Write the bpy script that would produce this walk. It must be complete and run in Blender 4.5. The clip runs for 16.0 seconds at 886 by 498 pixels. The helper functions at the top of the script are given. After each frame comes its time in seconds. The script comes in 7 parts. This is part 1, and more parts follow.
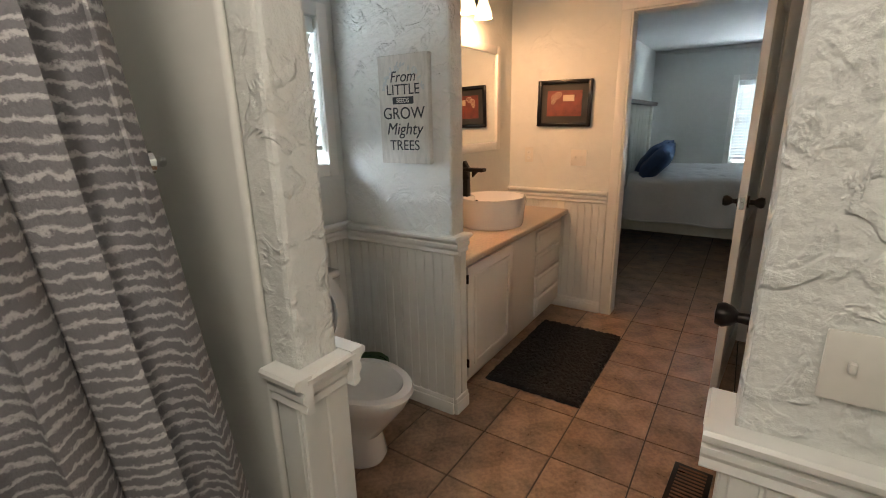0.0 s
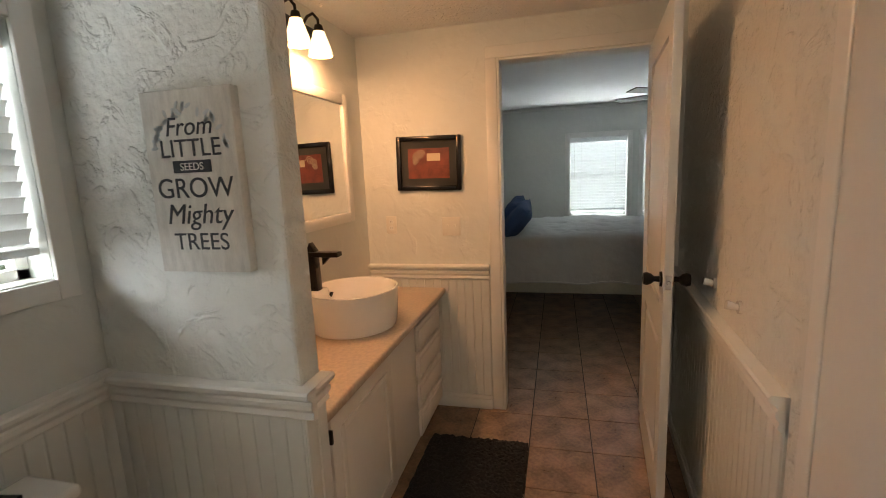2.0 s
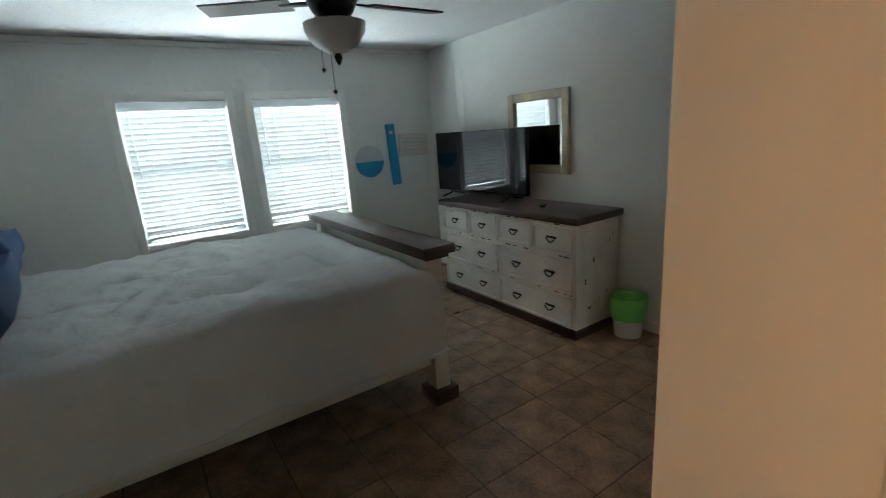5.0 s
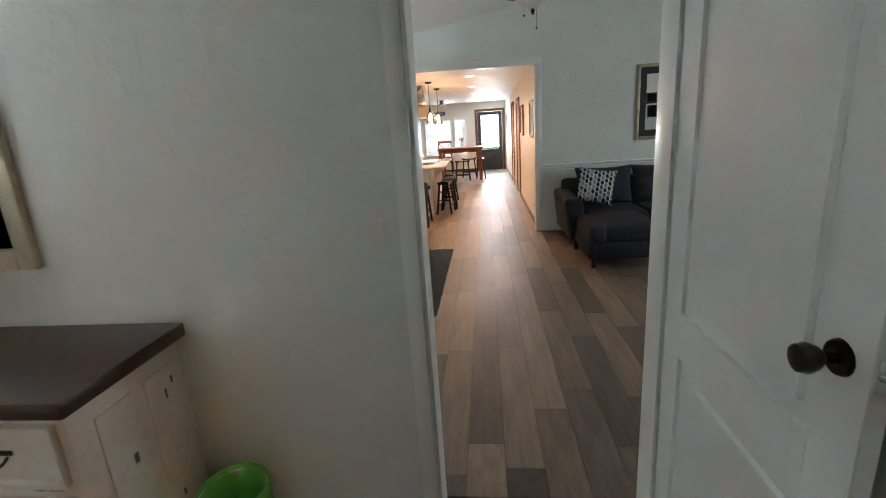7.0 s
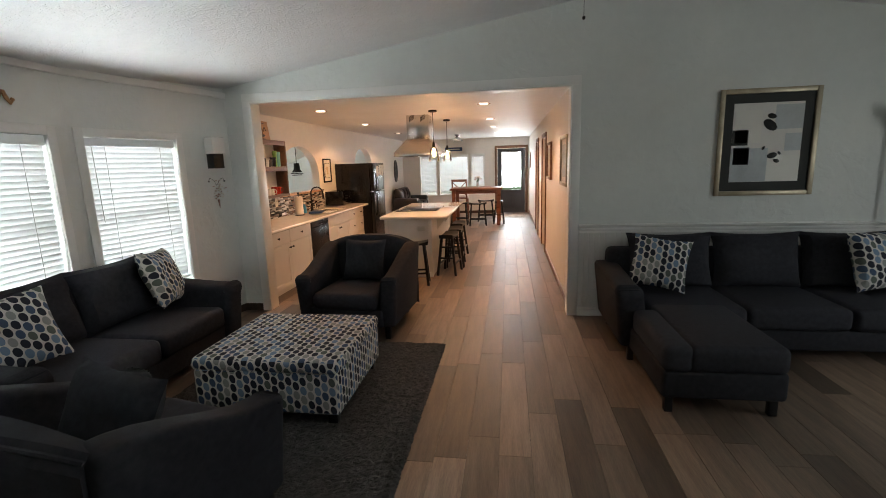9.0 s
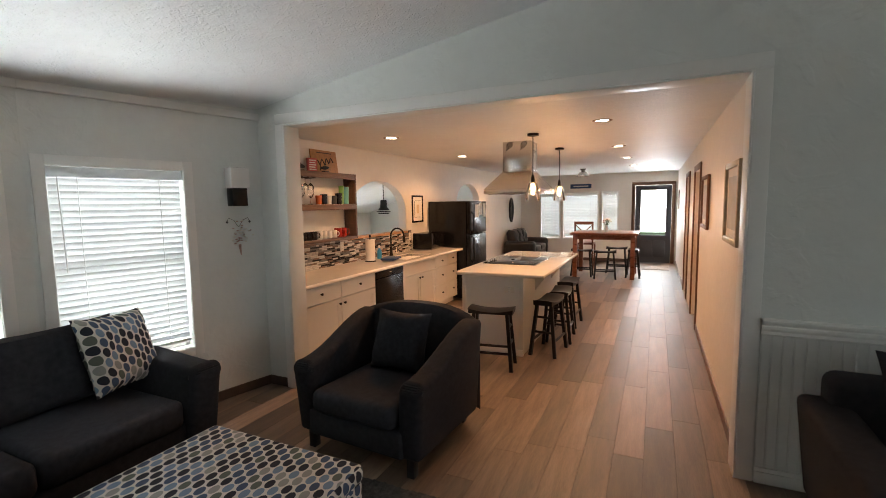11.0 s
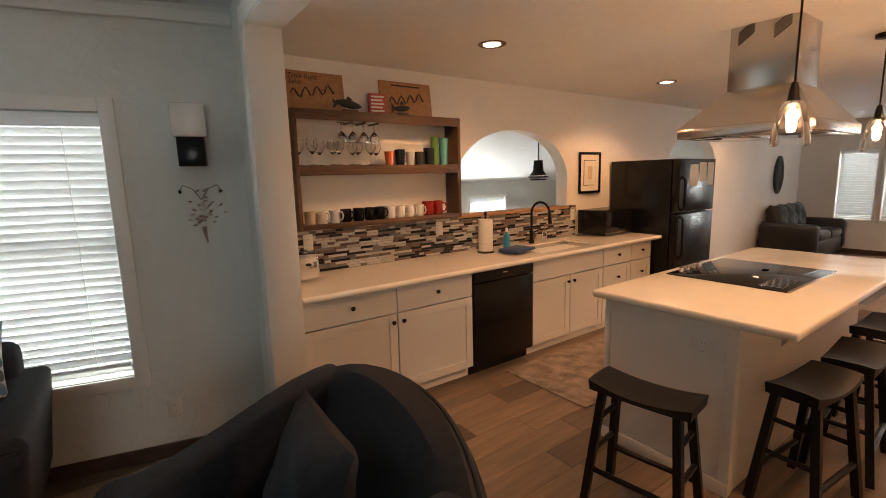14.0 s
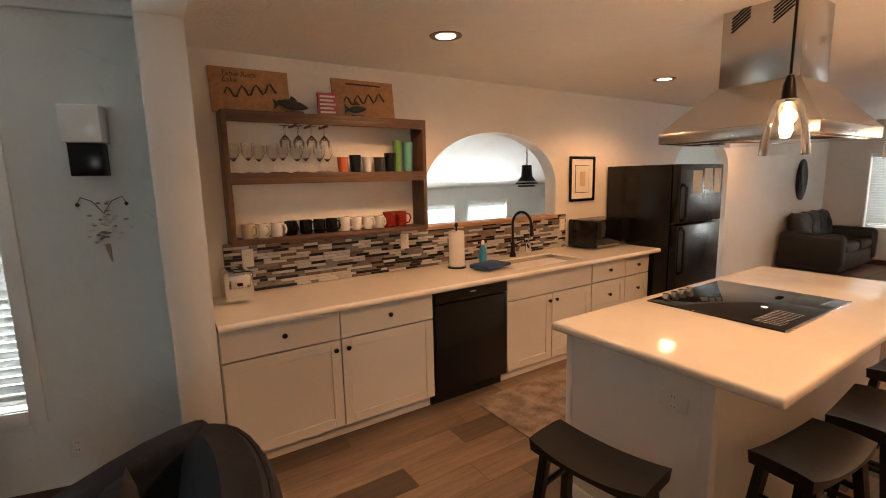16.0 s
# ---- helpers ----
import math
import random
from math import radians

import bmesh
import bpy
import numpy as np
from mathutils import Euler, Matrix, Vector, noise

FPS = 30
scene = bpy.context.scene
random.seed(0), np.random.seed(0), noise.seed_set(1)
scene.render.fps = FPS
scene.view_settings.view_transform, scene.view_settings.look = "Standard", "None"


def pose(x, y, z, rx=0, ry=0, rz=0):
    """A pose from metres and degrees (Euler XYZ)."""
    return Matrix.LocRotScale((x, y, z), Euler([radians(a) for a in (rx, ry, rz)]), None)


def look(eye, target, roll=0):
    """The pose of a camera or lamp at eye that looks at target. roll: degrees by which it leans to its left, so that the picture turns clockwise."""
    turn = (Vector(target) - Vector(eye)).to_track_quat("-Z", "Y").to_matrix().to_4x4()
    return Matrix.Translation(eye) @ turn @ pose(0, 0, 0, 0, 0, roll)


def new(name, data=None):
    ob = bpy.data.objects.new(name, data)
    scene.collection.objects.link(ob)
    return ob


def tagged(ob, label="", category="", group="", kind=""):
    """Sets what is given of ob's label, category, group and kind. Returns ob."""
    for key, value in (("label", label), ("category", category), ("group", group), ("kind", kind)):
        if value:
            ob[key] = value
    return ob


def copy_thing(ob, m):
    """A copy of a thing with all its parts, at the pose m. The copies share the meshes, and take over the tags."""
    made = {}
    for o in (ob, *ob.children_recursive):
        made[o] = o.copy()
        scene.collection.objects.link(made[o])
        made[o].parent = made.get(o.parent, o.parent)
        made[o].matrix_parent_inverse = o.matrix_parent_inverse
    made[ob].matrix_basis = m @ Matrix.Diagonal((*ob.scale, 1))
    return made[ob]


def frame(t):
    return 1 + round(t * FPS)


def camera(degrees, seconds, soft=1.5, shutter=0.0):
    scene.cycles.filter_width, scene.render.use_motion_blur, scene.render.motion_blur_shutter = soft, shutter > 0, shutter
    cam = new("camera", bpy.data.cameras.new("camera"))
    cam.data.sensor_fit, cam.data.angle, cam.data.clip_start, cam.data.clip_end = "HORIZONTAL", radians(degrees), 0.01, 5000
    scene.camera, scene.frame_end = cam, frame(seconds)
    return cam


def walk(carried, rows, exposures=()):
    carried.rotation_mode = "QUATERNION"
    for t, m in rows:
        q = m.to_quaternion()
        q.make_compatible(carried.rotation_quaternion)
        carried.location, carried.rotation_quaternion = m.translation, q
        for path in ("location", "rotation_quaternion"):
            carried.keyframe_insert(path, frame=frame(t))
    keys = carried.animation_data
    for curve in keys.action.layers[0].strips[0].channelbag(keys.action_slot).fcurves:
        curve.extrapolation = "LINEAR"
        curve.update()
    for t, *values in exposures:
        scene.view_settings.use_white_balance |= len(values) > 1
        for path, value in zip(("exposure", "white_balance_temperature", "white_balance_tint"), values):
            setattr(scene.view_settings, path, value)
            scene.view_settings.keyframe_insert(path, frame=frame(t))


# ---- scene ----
cam = camera(88.4, 16.0, soft=0.9, shutter=0.15)
PATH = [
    (0, (4.621, -2.826, 1.495), (3.017, -3.893, 0.961), -1.3),
    (0.5, (4.583, -2.915, 1.52), (2.839, -3.787, 1.075), -0.9),
    (1, (4.426, -2.957, 1.554), (2.612, -3.719, 1.197), -1.3),
    (1.5, (4.225, -3.07, 1.561), (2.361, -3.714, 1.226), -1.8),
    (2, (3.909, -3.249, 1.553), (1.999, -3.738, 1.223), -2.5),
    (2.5, (3.521, -3.386, 1.553), (1.571, -3.695, 1.232), -3.0),
    (3, (3.026, -3.433, 1.575), (1.056, -3.534, 1.245), -3.8),
    (3.2, (2.82, -3.429, 1.6), (0.853, -3.475, 1.245), -3.8),
    (5.3, (0.961, -2.914, 1.551), (-0.446, -1.598, 1.013), -5.2),
    (5.5, (0.827, -2.789, 1.54), (-0.397, -1.313, 0.971), -5.9),
    (6, (0.527, -2.466, 1.541), (-0.179, -0.674, 1.001), -6.9),
    (6.5, (0.359, -2.027, 1.55), (-0.021, -0.131, 1.04), -5.8),
    (7, (0.286, -1.576, 1.563), (0.083, 0.347, 1.052), -3.8),
    (7.5, (0.269, -1.077, 1.592), (0.259, 0.855, 1.075), -2.9),
    (8, (0.34, -0.522, 1.604), (0.274, 1.421, 1.134), -3.0),
    (8.5, (0.326, -0.052, 1.622), (0.177, 1.902, 1.221), -2.6),
    (9, (0.384, 0.358, 1.628), (0.097, 2.302, 1.259), -1.8),
    (9.5, (0.479, 0.773, 1.667), (0.025, 2.691, 1.329), -1.1),
    (10, (0.525, 1.202, 1.666), (-0.063, 3.093, 1.39), -1.0),
    (10.2, (0.539, 1.379, 1.659), (-0.1, 3.259, 1.418), -1.1),
    (12.3, (0.441, 3.229, 1.624), (-0.745, 4.823, 1.399), -0.4),
    (12.5, (0.386, 3.395, 1.612), (-0.859, 4.943, 1.38), -0.6),
    (13, (0.308, 3.801, 1.615), (-1.083, 5.214, 1.351), -1.0),
    (13.5, (0.213, 4.168, 1.602), (-1.287, 5.458, 1.308), -1.1),
    (14, (0.109, 4.508, 1.56), (-1.495, 5.661, 1.247), -1.5),
    (14.5, (0.047, 4.76, 1.566), (-1.648, 5.765, 1.221), -1.4),
    (15, (0.021, 4.951, 1.548), (-1.717, 5.879, 1.205), -1.9),
    (15.5, (0.022, 5.023, 1.572), (-1.701, 5.987, 1.255), -2.2),
    (16, (0.049, 5.073, 1.605), (-1.605, 6.154, 1.296), -1.3),
]
walk(cam, [(t, look(eye, target, roll)) for t, eye, target, roll in PATH],
     exposures=[(0, 0.0, 6200, 10), (1.2, 0.05, 6500, 10), (2, -0.25, 6900, 12), (3, -0.8, 8000, 16), (5.3, 0.1, 6200, 5), (5.6, 0.25, 6250, 6), (6.5, 0.95, 6500, 9), (7.3, 0.75, 6600, 10), (8.2, 0.35, 6900, 11), (10, 0.3, 6900, 12), (12.3, 0.3, 7000, 13), (13.5, 0.05, 7200, 13), (16, 0.05, 7150, 13)])

# ---- world and daylight ----
world = bpy.data.worlds.new("world")
scene.world = world
world.use_nodes = True
wn = world.node_tree
sky = wn.nodes.new("ShaderNodeTexSky")
sky.sky_type, sky.sun_disc, sky.sun_elevation, sky.sun_rotation = "NISHITA", False, radians(55), radians(200)
wn.links.new(sky.outputs[0], wn.nodes["Background"].inputs[0])
wn.nodes["Background"].inputs[1].default_value = 0.12
sun = new("sun", bpy.data.lights.new("sun", "SUN"))
sun.data.energy, sun.data.angle, sun.data.color = 2.5, radians(0.6), (1, 0.95, 0.88)
sun.matrix_world = look((0, 0, 20), (-4, 9, 0))


def window_light(x, y, z, w, h, rz, power):
    """Skylight that comes in through one window's opening; rz 0 shines towards +y."""
    la = bpy.data.lights.new("window_skylight", "AREA")
    la.shape, la.size, la.size_y, la.energy, la.color = "RECTANGLE", w, h, power, (0.86, 0.95, 1.0)
    ob = new("window_skylight", la)
    ob.matrix_world = pose(x, y, z, 90, 0, rz)
    return ob


def lamp_light(x, y, z, power, color, radius=0.03, spot=0):
    la = bpy.data.lights.new("lamp_light", "SPOT" if spot else "POINT")
    la.energy, la.color, la.shadow_soft_size = power, color, radius
    if spot:
        la.spot_size, la.spot_blend = radians(spot), 0.6
    ob = new("lamp_light", la)
    ob.location = (x, y, z)
    return ob


WARM = (1.0, 0.52, 0.25)
DAY = 1.5
window_light(-3.62, -2.66, 1.38, 0.9, 1.2, -90, 120 * DAY)
window_light(-3.62, -1.61, 1.38, 0.9, 1.2, -90, 120 * DAY)
window_light(3.295, -4.86, 1.65, 0.8, 0.62, 0, 30 * DAY)
window_light(-3.36, 2.9, 1.25, 0.9, 1.4, -90, 62 * DAY)
window_light(-3.28, 1.6, 1.25, 0.9, 1.4, -90, 62 * DAY)
window_light(-3.16, 4.12, 1.25, 0.9, 1.4, -104, 50 * DAY)
window_light(-1.4, 15.55, 1.3, 2.2, 1.2, 180, 70 * DAY)
window_light(0.47, 15.5, 1.4, 0.6, 1.2, 180, 32 * DAY)
window_light(-6.72, 8.5, 0.75, 4.8, 0.9, -90, 750 * DAY)
# added lamp at an unseen east opening, brightens the living room's right side
window_light(5.5, 2.2, 1.4, 1.6, 1.3, 90, 17 * DAY)
for cx, cy in ((0.06, 6.63), (-2.18, 6.58), (-2.27, 8.86), (0.05, 8.82), (0.05, 10.71), (0.08, 12.62), (-2.3, 11.6)):
    lamp_light(cx, cy, 2.345, 46, WARM, 0.05, 150)
for cy in (7.1, 8.6):
    lamp_light(-0.7, cy, 1.80, 9, WARM, 0.03)
# unseen lamp, added to brighten the tub area
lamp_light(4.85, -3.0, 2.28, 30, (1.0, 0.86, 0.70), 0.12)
for cx in (2.2, 2.0, 1.8):
    lamp_light(cx, -4.353, 2.135, 13, WARM, 0.03)


# ---- materials ----
def mat(name, col, rough=0.5, metal=0.0, var=0.12, scale=6.0, bump=0.0, bscale=40.0, coat=0.0, stretch=(1, 1, 1), per=0.0, fine=0.0, spec=0.5):
    """A procedural surface: colour varied at two sizes, fine relief; per: how far single pieces differ."""
    m = bpy.data.materials.new(name)
    m.use_nodes = True
    nt = m.node_tree
    b = nt.nodes["Principled BSDF"]
    b.inputs["Roughness"].default_value, b.inputs["Metallic"].default_value = rough, metal
    b.inputs["Coat Weight"].default_value = coat
    b.inputs["Specular IOR Level"].default_value = spec
    tc = nt.nodes.new("ShaderNodeTexCoord")
    mp = nt.nodes.new("ShaderNodeMapping")
    mp.inputs["Scale"].default_value = stretch
    nt.links.new(tc.outputs["Object"], mp.inputs[0])
    n1 = nt.nodes.new("ShaderNodeTexNoise")
    n1.inputs["Scale"].default_value, n1.inputs["Detail"].default_value = scale, 6
    n2 = nt.nodes.new("ShaderNodeTexNoise")
    n2.inputs["Scale"].default_value, n2.inputs["Detail"].default_value = scale * 9, 4
    for n in (n1, n2):
        nt.links.new(mp.outputs[0], n.inputs["Vector"])
    add = nt.nodes.new("ShaderNodeMath")
    add.operation = "MULTIPLY_ADD"
    add.inputs[1].default_value = 0.45
    nt.links.new(n2.outputs[0], add.inputs[0])
    nt.links.new(n1.outputs[0], add.inputs[2])
    ramp = nt.nodes.new("ShaderNodeMapRange")
    ramp.inputs[1].default_value, ramp.inputs[2].default_value = 0.45, 1.0
    ramp.inputs[3].default_value, ramp.inputs[4].default_value = 1 - var, 1 + var
    nt.links.new(add.outputs[0], ramp.inputs[0])
    hsv = nt.nodes.new("ShaderNodeHueSaturation")
    hsv.inputs["Color"].default_value = (*col, 1)
    if per:
        oi = nt.nodes.new("ShaderNodeObjectInfo")
        pr = nt.nodes.new("ShaderNodeMapRange")
        pr.inputs[3].default_value, pr.inputs[4].default_value = 1 - per, 1 + per
        nt.links.new(oi.outputs["Random"], pr.inputs[0])
        mul = nt.nodes.new("ShaderNodeMath")
        mul.operation = "MULTIPLY"
        nt.links.new(ramp.outputs[0], mul.inputs[0])
        nt.links.new(pr.outputs[0], mul.inputs[1])
        nt.links.new(mul.outputs[0], hsv.inputs["Value"])
    else:
        nt.links.new(ramp.outputs[0], hsv.inputs["Value"])
    nt.links.new(hsv.outputs[0], b.inputs["Base Color"])
    rr = nt.nodes.new("ShaderNodeMapRange")
    rr.inputs[3].default_value, rr.inputs[4].default_value = max(rough - min(0.1, rough * 0.5), 0.005), min(rough + min(0.1, rough * 0.5), 1)
    nt.links.new(n1.outputs[0], rr.inputs[0])
    nt.links.new(rr.outputs[0], b.inputs["Roughness"])
    if bump:
        nb = nt.nodes.new("ShaderNodeTexNoise")
        nb.inputs["Scale"].default_value, nb.inputs["Detail"].default_value = bscale, 5
        nt.links.new(mp.outputs[0], nb.inputs["Vector"])
        bp = nt.nodes.new("ShaderNodeBump")
        bp.inputs["Strength"].default_value, bp.inputs["Distance"].default_value = 1.0, bump
        nt.links.new(nb.outputs[0], bp.inputs["Height"])
        nt.links.new(bp.outputs[0], b.inputs["Normal"])
    return m


def stucco(name, col, depth, scale):
    """Trowelled plaster: broad smears with sharp ridges here and there."""
    m = mat(name, col, 0.55, 0, 0.05, 1.5)
    nt = m.node_tree
    b = nt.nodes["Principled BSDF"]
    tc = nt.nodes["Texture Coordinate"]
    a = nt.nodes.new("ShaderNodeTexNoise")
    a.inputs["Scale"].default_value, a.inputs["Detail"].default_value, a.inputs["Distortion"].default_value = scale, 3, 1.6
    nt.links.new(tc.outputs["Object"], a.inputs["Vector"])
    cut = nt.nodes.new("ShaderNodeMapRange")
    cut.interpolation_type = "SMOOTHSTEP"
    cut.inputs[1].default_value, cut.inputs[2].default_value = 0.50, 0.60
    nt.links.new(a.outputs[0], cut.inputs[0])
    c = nt.nodes.new("ShaderNodeTexNoise")
    c.inputs["Scale"].default_value, c.inputs["Detail"].default_value = scale * 5, 4
    nt.links.new(tc.outputs["Object"], c.inputs["Vector"])
    mix = nt.nodes.new("ShaderNodeMath")
    mix.operation = "MULTIPLY_ADD"
    nt.links.new(cut.outputs[0], mix.inputs[0])
    nt.links.new(c.outputs[0], mix.inputs[1])
    nt.links.new(c.outputs[0], mix.inputs[2])
    bp = nt.nodes.new("ShaderNodeBump")
    bp.inputs["Strength"].default_value, bp.inputs["Distance"].default_value = 1.0, depth
    nt.links.new(mix.outputs[0], bp.inputs["Height"])
    nt.links.new(bp.outputs[0], b.inputs["Normal"])
    return m


def wood(name, col, rough=0.4, along=(1, 12, 12), var=0.35, coat=0.0, per=0.0):
    return mat(name, col, rough, 0, var, 2.2, 0.0006, 14, coat, along, per)


def glow(name, col, strength):
    m = bpy.data.materials.new(name)
    m.use_nodes = True
    b = m.node_tree.nodes["Principled BSDF"]
    b.inputs["Base Color"].default_value = (*col, 1)
    b.inputs["Emission Color"].default_value = (*col, 1)
    b.inputs["Emission Strength"].default_value = strength
    return m


def glass(name, col=(1, 1, 1), rough=0.02):
    m = bpy.data.materials.new(name)
    m.use_nodes = True
    nt = m.node_tree
    b = nt.nodes["Principled BSDF"]
    b.inputs["Base Color"].default_value = (*col, 1)
    b.inputs["Roughness"].default_value, b.inputs["Transmission Weight"].default_value, b.inputs["IOR"].default_value = rough, 1.0, 1.45
    return m


def spotted(name):
    """Upholstery print: rows of leaf-like discs in navy, grey-blue and black on cream."""
    m = mat(name, (0.62, 0.60, 0.55), 0.85, 0, 0.06, 20, 0.0004, 300)
    nt = m.node_tree
    b = nt.nodes["Principled BSDF"]
    tc = nt.nodes["Texture Coordinate"]
    sep = nt.nodes.new("ShaderNodeSeparateXYZ")
    nt.links.new(tc.outputs["UV"], sep.inputs[0])

    def math_node(op, a, bb=None, c=None):
        n = nt.nodes.new("ShaderNodeMath")
        n.operation = op
        for k, v in enumerate((a, bb, c)):
            if v is None:
                continue
            if isinstance(v, (int, float)):
                n.inputs[k].default_value = v
            else:
                nt.links.new(v, n.inputs[k])
        return n.outputs[0]
    u = math_node("MULTIPLY", sep.outputs[0], 21.0)
    v0 = math_node("MULTIPLY", sep.outputs[1], 16.0)
    cu = math_node("FLOOR", u)
    odd = math_node("MULTIPLY", math_node("PINGPONG", cu, 1.0), 0.5)
    v = math_node("ADD", v0, odd)
    cv = math_node("FLOOR", v)
    fu = math_node("SUBTRACT", math_node("SUBTRACT", u, cu), 0.5)
    fv = math_node("SUBTRACT", math_node("SUBTRACT", v, cv), 0.5)
    lean = math_node("ADD", fu, math_node("MULTIPLY", fv, 0.15))
    d = math_node("ADD", math_node("POWER", math_node("ABSOLUTE", math_node("MULTIPLY", lean, 2.3)), 2.0),
                  math_node("POWER", math_node("ABSOLUTE", math_node("MULTIPLY", fv, 2.15)), 2.0))
    inside = math_node("LESS_THAN", d, 1.0)
    comb = nt.nodes.new("ShaderNodeCombineXYZ")
    nt.links.new(cu, comb.inputs[0])
    nt.links.new(cv, comb.inputs[1])
    wn_ = nt.nodes.new("ShaderNodeTexWhiteNoise")
    wn_.noise_dimensions = "2D"
    nt.links.new(comb.outputs[0], wn_.inputs["Vector"])
    ramp = nt.nodes.new("ShaderNodeValToRGB")
    ramp.color_ramp.interpolation = "CONSTANT"
    cols = ((0.0, (0.012, 0.016, 0.028)), (0.4, (0.05, 0.085, 0.15)), (0.6, (0.16, 0.24, 0.34)), (0.78, (0.27, 0.28, 0.26)), (0.9, (0.10, 0.12, 0.10)))
    while len(ramp.color_ramp.elements) < len(cols):
        ramp.color_ramp.elements.new(0.5)
    for e, (pos, c) in zip(ramp.color_ramp.elements, cols):
        e.position, e.color = pos, (*c, 1)
    nt.links.new(wn_.outputs["Value"], ramp.inputs[0])
    mix = nt.nodes.new("ShaderNodeMix")
    mix.data_type = "RGBA"
    nt.links.new(inside, mix.inputs["Factor"])
    mix.inputs["A"].default_value = (0.60, 0.58, 0.54, 1)
    nt.links.new(ramp.outputs[0], mix.inputs["B"])
    nt.links.new(mix.outputs["Result"], b.inputs["Base Color"])
    return m


